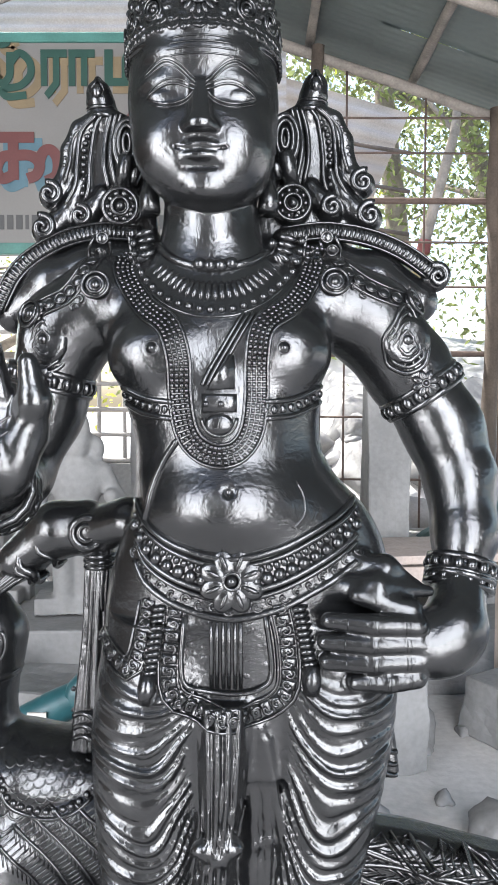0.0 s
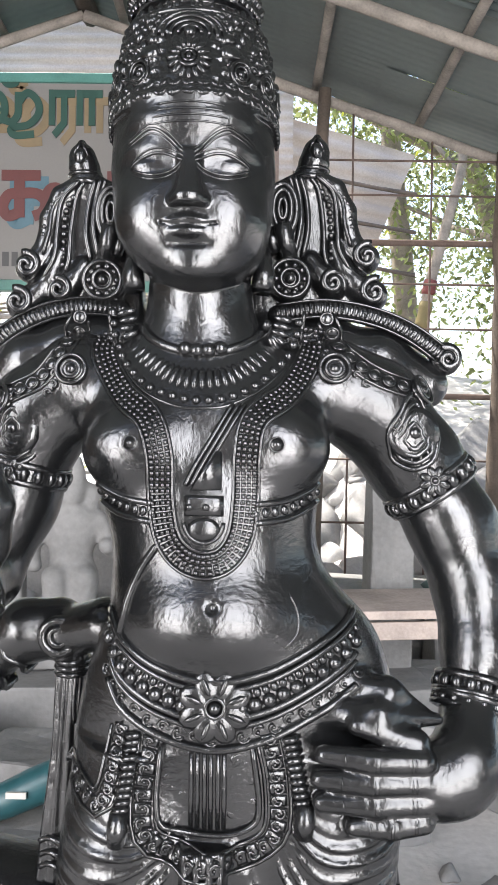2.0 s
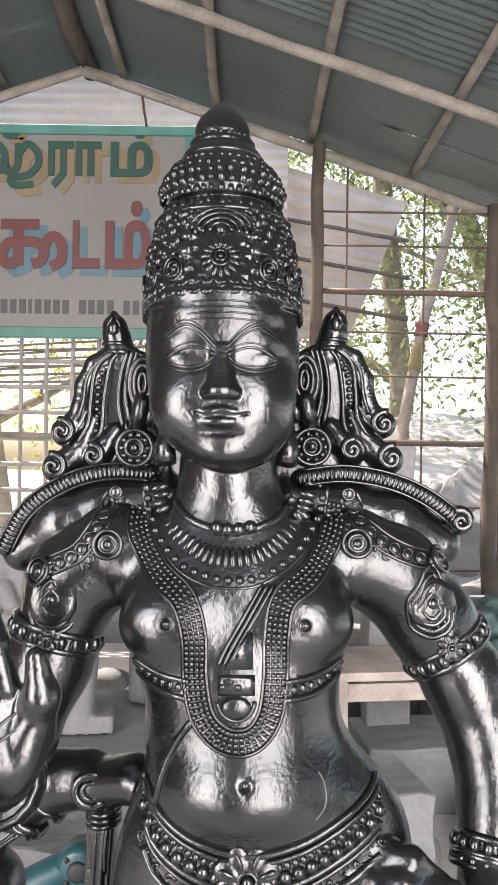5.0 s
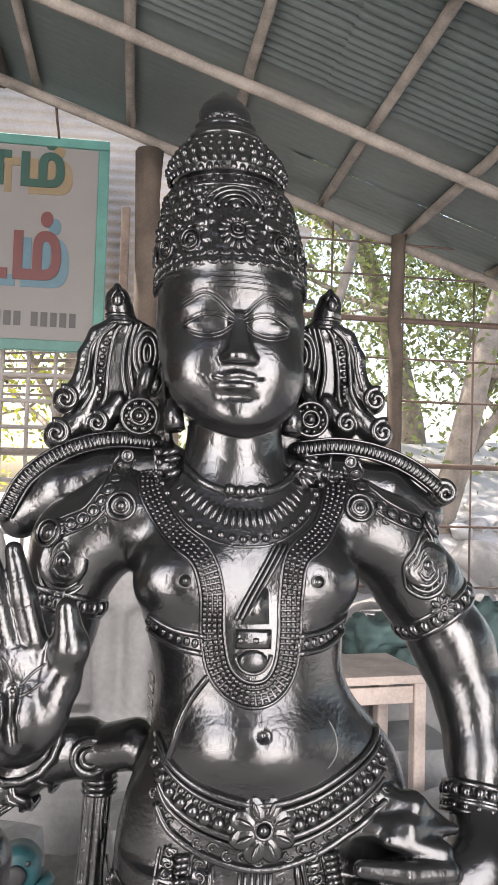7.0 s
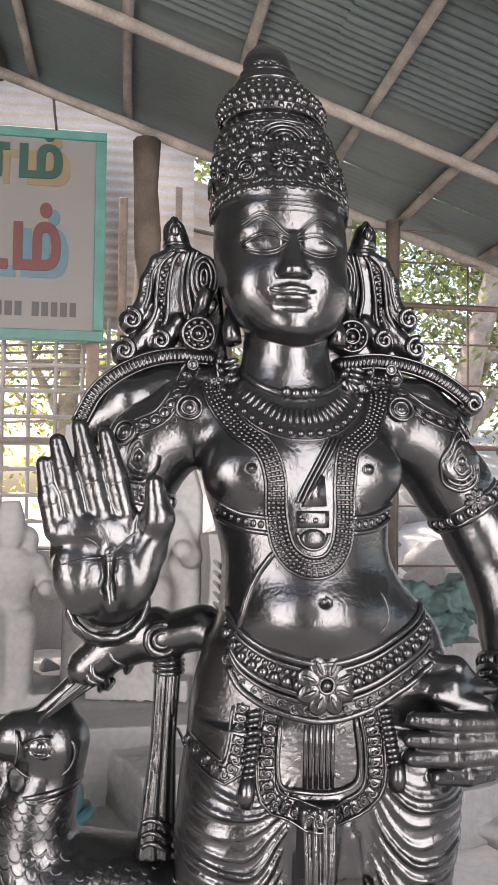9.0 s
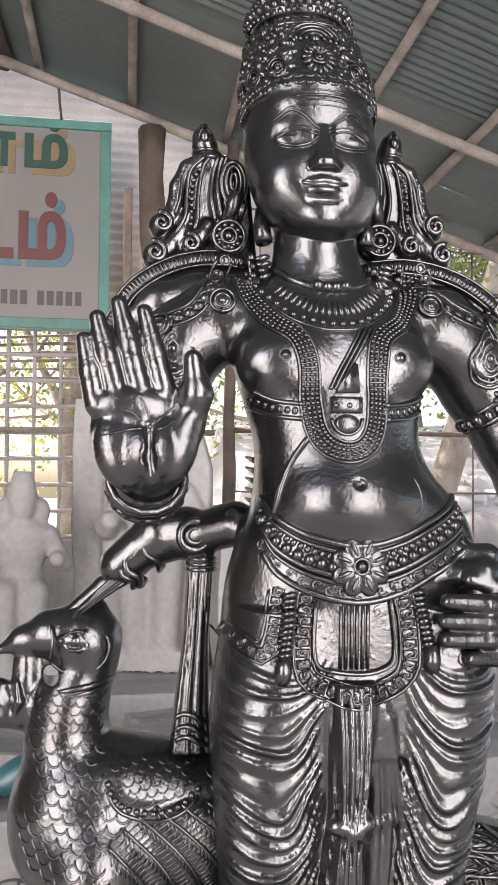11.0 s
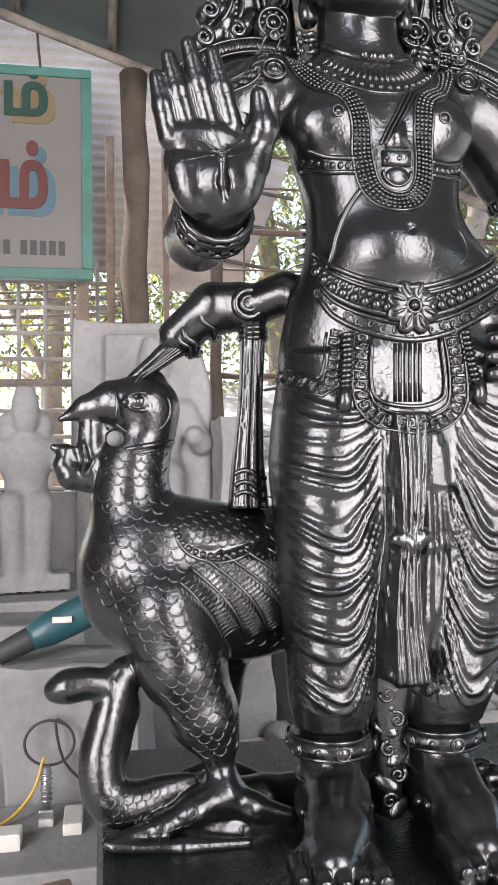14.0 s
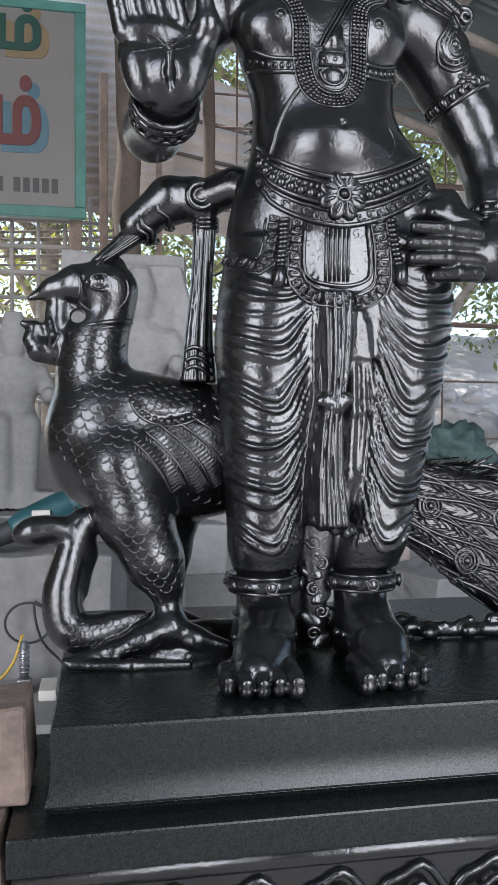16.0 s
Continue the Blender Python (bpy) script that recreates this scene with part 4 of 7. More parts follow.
    for u in (-0.008, 0.008):
        heap.bead(wrap(b, [(-0.038 + u, 1.446)], 0.005)[0], 0.004)
    # sacred thread folded across the chest
    for o in (0.0, 0.006, 0.012):
        a = [(-0.006, 1.547), (-0.024, 1.516), (-0.043, 1.483), (-0.051, 1.466)]
        heap.cord(wrap(b, glide([(x + o, z) for x, z in a], 20), 0.0), 0.0028, 5)
    heap.put([Vector(p) for p in wrap(b, [(-0.045, 1.463), (-0.016, 1.464), (-0.017, 1.497), (-0.021, 1.499)], 0.007)] + [Vector(p) for p in wrap(b, [(-0.047, 1.461), (-0.015, 1.461), (-0.015, 1.499), (-0.021, 1.503)], -0.003)],
             [(0, 1, 2, 3), (0, 4, 5, 1), (1, 5, 6, 2), (2, 6, 7, 3), (3, 7, 4, 0)])
    for x in (-0.106, 0.038):
        heap.ring(Vector(wrap(b, [(x, 1.507)])[0]) + Vector((0, 0.003, 0)), 0.0072, 0.0009)
    heap.cord(wrap(b, glide([(0.052, 1.362), (0.060, 1.345), (0.060, 1.326), (0.048, 1.312)], 12)), [0.0004] + [0.0013] * 10 + [0.0004], 5)
    # band round the chest
    for line in ([(-0.142, 1.456), (-0.116, 1.444), (-0.084, 1.439)], [(0.018, 1.439), (0.051, 1.443), (0.082, 1.457)]):
        for o in (-0.009, 0.009):
            heap.cord(wrap(b, glide([(x, z + o) for x, z in line], 14), 0.001), 0.0035, 6)
        string(heap, b, line, 0.009, 0.0055, 0.6, 0.0, 0.8)
    # armlets: big leaf-shaped plate and a rope of beads
    for ax, az, up in ((0.184, 1.515, b.lean(0.184, 1.515)), (-0.238, 1.515, Vector((-0.1, -1, 0.1)))):
        def on_arm(pts, lift):
            if ax > 0:
                return wrap(b, pts, lift)
            return [Vector((x, 0.990 - math.sqrt(max(0.0004, 0.0515 ** 2 - (x + 0.238) ** 2)) - lift, z)) for x, z in pts]
        plate_c = on_arm([(ax, az + 0.005)], 0.0)[0]
        for k, r in enumerate((0.030, 0.0235, 0.017, 0.0105)):
            leaf = [(ax + r * 0.92 * math.sin(t) * (1 - 0.25 * max(0, math.cos(t))) + 0.0012 * math.sin(6 * t + k), az + r * (1.12 * math.cos(t) + 0.45 * max(0, math.cos(t)) ** 5)) for t in np.linspace(0, 2 * math.pi, 32)]
            heap.cord(on_arm(leaf, 0.001 + 0.0012 * k), 0.0032, 6)
        heap.bead(plate_c + up * 0.004, 0.007, up)
        heap.bead(plate_c, 0.031, up, 0.2, (0, 0, 1), 1.0, 16)
        # flame tongues between the leaf outlines
        for t in np.linspace(0.4, 2 * math.pi - 0.4, 13):
            line = [(ax + q * math.sin(t + 8 * (q - 0.012)) * 0.9, az + q * math.cos(t + 8 * (q - 0.012))) for q in (0.010, 0.017, 0.024, 0.030)]
            heap.cord(on_arm(line, 0.003), [0.0022, 0.0026, 0.0022, 0.001], 5)

    def cuff(c, axis, r, n, size, thick):
        axis = Vector(axis).normalized()
        s = axis.cross(Vector((0, 1, 0))).normalized()
        w = axis.cross(s)
        pts = [Vector(c) + (s * math.cos(2 * math.pi * i / n) + w * math.sin(2 * math.pi * i / n)) * r for i in range(n)]
        for p in pts:
            heap.bead(p, size, p - Vector(c), 0.9, axis, 1.3, 7)
        for o in (-1, 1):
            heap.cord([p + axis * o * size * 1.25 for p in pts], thick, 6, True)

    cuff((0.213, 0.998, 1.462), (0.55, 0, -0.83), 0.051, 20, 0.0075, 0.0045)
    rosette(heap, (0.207, 0.943, 1.470), 0.017, 8, (-0.1, -1, 0.1))
    cuff((-0.243, 0.988, 1.475), (-0.25, 0, -1), 0.051, 20, 0.0075, 0.0045)
    rosette(heap, (-0.240, 0.935, 1.476), 0.014, 8)
    for o, s in ((0.0, 0.0065), (0.015, 0.004)):
        cuff((0.250 - o * 0.25, 0.94 - o * 0.4, 1.252 - o), (-0.25, -0.35, -1), 0.0385, 16, s, 0.0045)
        cuff((-0.270, 0.86 - o, 1.352 + o * 0.4), (0.05, -1, 0.35), 0.043, 16, s, 0.0045)
    # shoulder garlands
    for line in ([(0.091, 1.640), (0.105, 1.610), (0.128, 1.589), (0.155, 1.575), (0.188, 1.566)], [(-0.171, 1.639), (-0.189, 1.603), (-0.210, 1.573), (-0.230, 1.562), (-0.244, 1.556)]):
        for p, d in spaced(line, 0.0152):
            c, up = Vector((p[0], b.face_at(p[0], p[1]) - 0.001, p[1])), b.lean(p[0], p[1])
            heap.bead(c, 0.0066, up, 0.45, (1, 0, 0), 1, 10)
            heap.ring(c + up * 0.001, 0.0064, 0.0015, up, 14)
        for o in (-0.0095, 0.0095):
            heap.cord(wrap(b, [(p[0] - d[1] * o, p[1] + d[0] * o) for p, d in spaced(line, 0.008)], 0.0005), 0.0022, 5)
        foliage(heap, b, [(x - 0.4 * (z - 1.60), z - 0.016) for x, z in line[:3]], 0.012, 0.0060, 8)
    for x, z in [(0.099, 1.586), (-0.176, 1.582), (0.196, 1.566), (-0.254, 1.550)]:
        c, up = Vector((x, b.face_at(x, z), z)), b.lean(x, z)
        for q, t in ((0.0155, 0.0026), (0.0095, 0.0024)):
            heap.ring(c + up * 0.003, q, t, up)
        heap.bead(c + up * 0.001, 0.0065, up, 0.9)
        heap.bead(c, 0.0160, up, 0.25, (1, 0, 0), 1, 12)
    # ridged shoulder arches with scroll ends
    for line in ARCHES:
        for p, d in spaced(line, 0.0056):
            heap.stud((p[0], 1.0185, p[1]), (0, -1, 0.25), (-d[1], 0, d[0]), 0.0078, 0.0019, 0.0032)
        for o in (-0.0095, 0.0095):
            heap.cord([Vector((p[0] - d[1] * o, 1.0185, p[1] + d[0] * o)) for p, d in spaced(line, 0.01)], 0.0020, 6)
    x, z = [(0.237, 1.606)][0]
    heap.scroll((x, z), 0.014, 1.4, 120, 0.0062, -1, 1.022, 0.007)
    heap.bead((x, 1.03, z), 0.0185, (0, -1, 0), 0.4, (1, 0, 0), 1, 14)
    # hair locks with curls, beaded strand and carved ears
    for s in (-1, 1):
        q = lambda d, z, y=1.028: Vector(lock_point(s, d, z, y))
        for line, r in ((((0.140, 1.812), (0.166, 1.786), (0.171, 1.752), (0.178, 1.728)), 0.0026), (((0.130, 1.810), (0.140, 1.795), (0.146, 1.755), (0.147, 1.722), (0.152, 1.706)), 0.0030),
                        (((0.136, 1.812), (0.157, 1.792), (0.162, 1.755), (0.164, 1.725), (0.178, 1.700)), 0.0034), (((0.118, 1.812), (0.126, 1.785), (0.128, 1.750), (0.122, 1.718)), 0.0036),
                        (((0.112, 1.812), (0.118, 1.790), (0.120, 1.760), (0.113, 1.722)), 0.0036), (((0.106, 1.812), (0.111, 1.795), (0.113, 1.770), (0.106, 1.730)), 0.0032)):
            P = glide(line, 18)
            heap.cord([q(p[0], p[1], 1.026 + 0.003 * math.sin(i * 0.35)) for i, p in enumerate(P)], [r * 0.6] + [r] * 16 + [r * 0.7], 6)
        for p, d in spaced([(0.138, 1.800), (0.151, 1.782), (0.155, 1.750), (0.156, 1.716)], 0.0092):
            heap.bead(q(p[0], p[1], 1.029), 0.0040, (0, -1, 0), 0.8)
        # rows of small beads on the outermost lock
        for p, d in spaced([(0.150, 1.806), (0.172, 1.782), (0.179, 1.752)], 0.0085):
            heap.bead(q(p[0], p[1], 1.029), 0.0032, (0, -1, 0), 0.8)
        # ear: nested ovals and a long lobe
        for rx, rz, t, yy in ((0.0165, 0.030, 0.0042, 1.022), (0.0105, 0.022, 0.0034, 1.017), (0.0045, 0.012, 0.0030, 1.016)):
            heap.cord([q(0.098 + rx * math.cos(v), 1.772 + rz * math.sin(v), yy) for v in np.linspace(0, 2 * math.pi, 22, endpoint=False)], t, 6, True)
        heap.bead(q(0.098, 1.772, 1.034), 0.016, (0, -1, 0), 0.7, (0, 0, 1), 1.9, 12)
        heap.cord([q(0.088, 1.748, 1.016), q(0.086, 1.735, 1.010), q(0.090, 1.720, 1.012)], [0.006, 0.008, 0.006], 8)
        # curls
        for d, z, r, yy in ((0.196, 1.716, 0.0150, 1.024), (0.2045, 1.674, 0.0155, 1.019), (0.157, 1.686, 0.0130, 1.018)):
            c = q(d, z)
            heap.scroll((c.x, c.z), r, 1.35, 110 if s < 0 else 70, 0.0052, s, yy, 0.007, 30)
        # bud
        for d, z, r, t in ((0.131, 1.812, 0.0205, 0.004), (0.134, 1.823, 0.0180, 0.003)):
            c = q(d, z, 1.048)
            heap.cord([c + Vector((r * math.cos(v), r * math.sin(v), 0)) for v in np.linspace(0, 2 * math.pi, 18, endpoint=False)], t, 6, True)
        c = q(0.137, 1.842, 1.033)
        heap.bead(c, 0.0085, (0, -1, 0.2), 0.9, (0, 0, 1), 1.3)
        heap.cord([c + Vector((-0.010, 0.006, -0.008)), c + Vector((-0.006, 0, 0.006)), c + Vector((0, 0.002, 0.018))], 0.0026, 6)
        heap.cord([c + Vector((0.010, 0.006, -0.008)), c + Vector((0.006, 0, 0.006)), c + Vector((0, 0.002, 0.018))], 0.0026, 6)
    for x, z in [(-0.159, 1.690), (0.054, 1.694)]:
        c = Vector((x, 1.008, z))
        heap.bead(c + Vector((0, 0.014, 0)), 0.0262, (0, -1, 0), 0.5, (1, 0, 0), 1, 18)
        heap.ring(c + Vector((0, -0.001, 0)), 0.0215, 0.0028)
        heap.ring(c + Vector((0, -0.002, 0)), 0.0105, 0.0026)
        heap.bead(c, 0.0065)
        for i in range(10):
            t = 2 * math.pi * i / 10
            heap.bead(c + Vector((math.cos(t) * 0.0160, 0.002, math.sin(t) * 0.0160)), 0.0042)
        heap.cord([c + Vector((0, 0.01, 0.02)), Vector((x * 0.9 - 0.005, 1.0, z + 0.06))], 0.011, 8)
    for x, s in ((-0.117, -1), (0.022, 1)):
        heap.cord([(x, 0.985, 1.72), (x + s * 0.002, 0.975, 1.69), (x, 0.97, 1.672)], [0.009, 0.0125, 0.012], 10)
    # crown: brow band, medallion under arches, gem plates, leaf rows, bead tier
    def crown(a, z, lift=0.0):
        tier = 1 if z > 1.974 else 0
        tier = 2 if z > 2.029 else tier
        tier = 4 if z > 2.047 else tier
        r = np.interp(z, [q[0] for q in CROWN[tier]], [q[1] for q in CROWN[tier]]) + lift
        n = Vector((math.sin(a), -math.cos(a), 0.22 if tier == 0 else 0.5))
        return Vector((-0.0545 + r * math.sin(a), 0.986 - r * 0.96 * math.cos(a), z)), n

    rng = random.Random(5)
    for z, n, r, f, lg in ((1.9775, 46, 0.0042, 0.9, 1.5), (1.986, 38, 0.0055, 1.1, 1.0), (1.998, 34, 0.0050, 1.2, 1.2), (2.009, 30, 0.0042, 1.1, 1.5), (2.019, 30, 0.0030, 1.0, 1.3), (2.0515, 26, 0.0028, 1.0, 1.0), (1.962, 36, 0.0034, 0.8, 1.7)):
        for i in range(n):
            p, nn = crown(2 * math.pi * (i + rng.uniform(-0.2, 0.2)) / n, z + rng.uniform(-0.001, 0.001))
            heap.bead(p, r * rng.uniform(0.8, 1.15), nn + Vector((rng.uniform(-.25, .25), 0, rng.uniform(-.25, .25))), f, (0, 0, 1), lg, 6)
    for z, t in ((1.953, 0.0030), (2.0275, 0.0028), (2.043, 0.0024)):
        heap.cord([crown(2 * math.pi * i / 44, z)[0] for i in range(44)], t, 6, True)
    # brow band of leaves that follows the dip at the temples
    for i in range(44):
        a = -1.75 + 3.5 * i / 43
        for up3, r in ((0.0700, 0.0036), (0.0600, 0.0042)):
            z = 1.80 + up3 - 0.016 * (1 - math.cos(a)) ** 1.2
            p, nn = crown(a, max(1.847, z))
            p.z = min(p.z, z)
            heap.bead(p, r * rng.uniform(0.7, 1.15), nn, 0.55, (0.9 * (-1) ** i + rng.uniform(-0.4, 0.4), 0, 1), 1.7, 6)
    # roundels above the band
    for a in (-1.5, -1.05, -0.62, 0.62, 1.05, 1.5, 2.2, -2.2):
        p, nn = crown(a, 1.8865 - 0.010 * (1 - math.cos(a)), 0.0)
        side = Vector((math.cos(a), math.sin(a), 0))
        up2 = Vector((0, 0, 1))
        for q, t in ((0.0125, 0.0020), (0.0080, 0.0018)):
            heap.cord([p + nn * 0.001 + (side * math.cos(v) + up2 * math.sin(v)) * q for v in np.linspace(0, 2 * math.pi, 18, endpoint=False)], t, 5, True)
        heap.bead(p, 0.0042, nn, 0.9)
    # medallion with fine petals, its arches and the gem plates at its sides
    p, nn = crown(0.0, 1.8955, 0.003)
    for i in range(16):
        v = 2 * math.pi * i / 16
        d = Vector((math.cos(v), 0, math.sin(v)))
        heap.bead(p + d * 0.0165, 0.0036, nn + d * 0.3, 0.8, d, 2.2, 7)
    heap.ring(p + nn * 0.001, 0.0105, 0.0024, nn)
    heap.ring(p + nn * 0.002, 0.0060, 0.0020, nn)
    heap.bead(p + nn * 0.001, 0.0035, nn, 0.9)
    for q, t in ((0.010, 0.0026), (0.017, 0.0026), (0.0245, 0.0028), (0.031, 0.0022)):
        arch = []
        for v in np.linspace(-0.25, math.pi + 0.25, 20):
            x, z = q * 1.12 * math.cos(v), 1.926 + q * 0.78 * math.sin(v)
            arch.append(crown(x / 0.079, z, 0.0015)[0])
        heap.cord(arch, [t * 0.6] + [t] * 18 + [t * 0.6], 6)
    heap.bead(crown(0, 1.9265)[0], 0.007, (0, -1, 0.2), 0.9)
    for sd in (-1, 1):
        p, nn = crown(sd * 0.49, 1.9055)
        heap.stud(p, nn, (math.cos(sd * 0.49), math.sin(sd * 0.49), 0), 0.0098, 0.0068, 0.006)
        p, nn = crown(sd * 0.50, 1.9215)
        heap.bead(p, 0.006, nn, 0.9, (1, 0, 0.4 * sd), 1.5, 8)
        # leaf tongues that climb round the sides
        for row, z in enumerate((1.898, 1.908, 1.918, 1.928, 1.938, 1.947)):
            for i in range(9):
                a = sd * (0.70 + 0.15 * row * (row < 2) + 0.26 * (i + 0.5 * (row % 2)) - 0.04 * row)
                p, nn = crown(a, z + rng.uniform(-0.0015, 0.0015))
                t = Vector((math.cos(a), math.sin(a), 0)) * rng.uniform(-0.9, 0.9) + Vector((0, 0, 1))
                heap.bead(p, rng.uniform(0.0038, 0.0056), nn + Vector((0, 0, -0.35)), rng.uniform(0.8, 1.2), t, rng.uniform(1.1, 1.8), 7)
        for i in range(60):
            p, nn = crown(sd * rng.uniform(0.45, 2.4), rng.uniform(1.886, 1.953))
            heap.bead(p, rng.uniform(0.0016, 0.0030), nn, 1.0, (rng.uniform(-1, 1), 0, rng.uniform(-1, 1)), rng.uniform(1, 2.4), 6)
    for i in range(50):
        a = rng.choice((-1, 1)) * rng.uniform(0.2, 0.5)
        p, nn = crown(a, rng.uniform(1.932, 1.951))
        heap.bead(p, rng.uniform(0.0018, 0.0032), nn, 1.0, (rng.uniform(-1, 1), 0, rng.uniform(-1, 1)), rng.uniform(1, 2.2), 6)
    # waist belt: cords, beads, studs, big flower
    top = [(-0.129, 1.336), (-0.113, 1.311), (-0.075, 1.290), (-0.022, 1.279), (0.030, 1.289), (0.074, 1.309), (0.105, 1.327), (0.120, 1.339)]
    for o, r in ((0.0, 0.0042), (-0.009, 0.0032), (-0.038, 0.0042), (-0.046, 0.003), (-0.066, 0.0042)):
        heap.cord(wrap(b, glide([(x, z + o) for x, z in top], 40), 0.0015), r, 6)
    string(heap, b, [(x, z - 0.0165) for x, z in top], 0.0085, 0.0055, 0.8, 0.0, 0.8)
    string(heap, b, [(x, z - 0.028) for x, z in top], 0.0145, 0.0078, 0.9)
    foliage(heap, b, [(x, z - 0.056) for x, z in top], 0.016, 0.0078, 3)
    fx, fz = -0.0185, 1.2555
    rosette(heap, (fx, b.face_at(fx, fz) - 0.004, fz), 0.037, 8, (0, -1, 0.05), 0.34, 1.3, 0.34)
    heap.cord(wrap(b, glide([(-0.076, 1.410), (-0.094, 1.383), (-0.107, 1.353), (-0.115, 1.321), (-0.120, 1.307)], 20), 0.0), [0.002] + [0.0042] * 18 + [0.003], 7)
    # apron panels with leaf borders, tassels
    for c0, c1 in ([(-0.068, 1.207), (-0.046, 1.143)], [(-0.005, 1.207), (0.017, 1.142)]):
        for i in range(26):
            x, z = rng.uniform(c0[0], c1[0]), rng.uniform(c1[1], c0[1])
            heap.bead((x, b.face_at(x, z) + 0.0006, z), rng.uniform(0.003, 0.0065), b.lean(x, z) + Vector((rng.uniform(-.08, .08), 0, rng.uniform(-.08, .08))), 0.10, (1, 0, rng.uniform(-1, 1)), rng.uniform(1, 1.6), 8)
    apron = [(-0.081, 1.217), (-0.087, 1.165), (-0.083, 1.130), (-0.056, 1.113), (-0.019, 1.106), (0.019, 1.112), (0.042, 1.134), (0.042, 1.184), (0.034, 1.224)]
    ribbon(heap, b, apron, 0.0125, 1, 0.021, 0.0052, 0.0030)
    foliage(heap, b, apron, 0.0125, 0.0072, 4, 0.003)
    inner = [(-0.071, 1.214), (-0.074, 1.159), (-0.064, 1.137), (-0.018, 1.129), (0.016, 1.137), (0.025, 1.158), (0.018, 1.217)]
    heap.cord(wrap(b, glide(inner, 30), 0.003), 0.003, 6)
    for x, z in [(-0.041, 1.209), (-0.035, 1.209), (-0.028, 1.209), (-0.022, 1.209), (-0.015, 1.209), (-0.009, 1.209)]:
        heap.cord(wrap(b, [(x, z), (x, z - 0.022), (x, z - 0.045), (x, z - 0.074)], 0.0010), 0.0024, 8)
    for line in ([(-0.099, 1.221), (-0.104, 1.178), (-0.110, 1.141)], [(0.054, 1.224), (0.062, 1.184), (0.070, 1.150)]):
        for p, d in spaced(line, 0.0068):
            y = b.face_at(p[0], p[1]) - 0.003
            heap.cord([(p[0] - 0.0085, y + 0.005, p[1] - 0.0015), (p[0] - 0.004, y - 0.0025, p[1] - 0.0005), (p[0] + 0.004, y - 0.0025, p[1] + 0.0005), (p[0] + 0.0085, y + 0.005, p[1] + 0.0015)], [0.0026, 0.0036, 0.0036, 0.0026], 6)
        e = line[-1]
        y = b.face_at(e[0], e[1]) - 0.004
        heap.cord([(e[0], y, e[1] + 0.012), (e[0] - 0.001, y, e[1] - 0.005), (e[0] - 0.002, y, e[1] - 0.020)], [0.008, 0.0105, 0.009], 10)
        heap.ring((e[0], y, e[1]), 0.009, 0.003, (0, 0, 1), 12)
    flap = [(-0.174, 1.174), (-0.161, 1.167), (-0.135, 1.154), (-0.123, 1.169), (-0.112, 1.224)]
    ribbon(heap, b, flap, 0.0115, 1, 0.019, 0.0048, 0.0025)
    foliage(heap, b, flap, 0.0115, 0.0066, 5, 0.0025)
    heap.cord(wrap(b, glide([(-0.184, 1.249), (-0.187, 1.211), (-0.187, 1.182)], 10)), 0.003, 6)
    # anklets
    for cx in (-0.116, 0.034):
        heap.cord([(cx + 0.047 * math.cos(t), 0.93 + 0.047 * math.sin(t), 0.700) for t in np.linspace(0, 2 * math.pi, 32, endpoint=False)], 0.0115, 10, True)
        for o in (-0.011, 0.011):
            heap.cord([(cx + 0.051 * math.cos(t), 0.93 + 0.051 * math.sin(t), 0.700 + o) for t in np.linspace(0, 2 * math.pi, 32, endpoint=False)], 0.0030, 6, True)
        heap.cord([(cx + 0.043 * math.cos(t), 0.93 + 0.043 * math.sin(t), 0.655) for t in np.linspace(0, 2 * math.pi, 28, endpoint=False)], 0.0045, 8, True)
        for i in range(9):
            t = -math.pi / 2 + (i - 4) * 0.55
            up = Vector((math.cos(t), math.sin(t), 0))
            c = Vector((cx, 0.93, 0.700)) + up * 0.058
            heap.bead(c, 0.0085 if i % 2 == 0 else 0.005, up, 0.5, (0, 0, 1), 1.0, 12)
            if i % 2 == 0:
                heap.ring(c + up * 0.001, 0.0085, 0.0018, up, 14)
        for i in range(9):
            t = math.pi * (0.1 + 0.8 * i / 8)
            heap.bead((cx - 0.046 * math.cos(t) - 0.008, 0.895 - 0.05 * math.sin(t), 0.632), 0.006, (-math.cos(t), -math.sin(t), 0.6), 0.8)
    # joint lines across the fingers, motif in the palm
    for (x0, z0), (x1, z1), w in (((-0.325, 1.437), (-0.340, 1.508), 0.009), ((-0.303, 1.447), (-0.326, 1.532), 0.010), ((-0.278, 1.452), (-0.303, 1.549), 0.010), ((-0.253, 1.455), (-0.275, 1.541), 0.009)):
        for s in (0.38, 0.68):
            cx, cz = x0 + (x1 - x0) * s, z0 + (z1 - z0) * s
            heap.cord(wrap(b, [(cx + w * 0.72 * a, cz + 0.003 * a) for a in np.linspace(-1, 1, 7)]), [0.0003, 0.0007, 0.0009, 0.0009, 0.0009, 0.0007, 0.0003], 5)
    for xa, xb, z0, z1 in ((0.180, 0.086, 1.208, 1.214), (0.182, 0.082, 1.189, 1.191), (0.182, 0.084, 1.170, 1.169), (0.180, 0.116, 1.152, 1.146)):
        for s in (0.1, 0.14, 0.46, 0.5, 0.8):
            cx, cz = xa + (xb - xa) * s, z0 + (z1 - z0) * s
            heap.cord(wrap(b, [(cx, cz + 0.0070 * a) for a in np.linspace(-1, 1, 7)]), [0.0003, 0.0008, 0.0010, 0.0010, 0.0010, 0.0008, 0.0003], 5)
    heap.ring(Vector(wrap(b, [(-0.268, 1.412)])[0]), 0.0065, 0.0016)
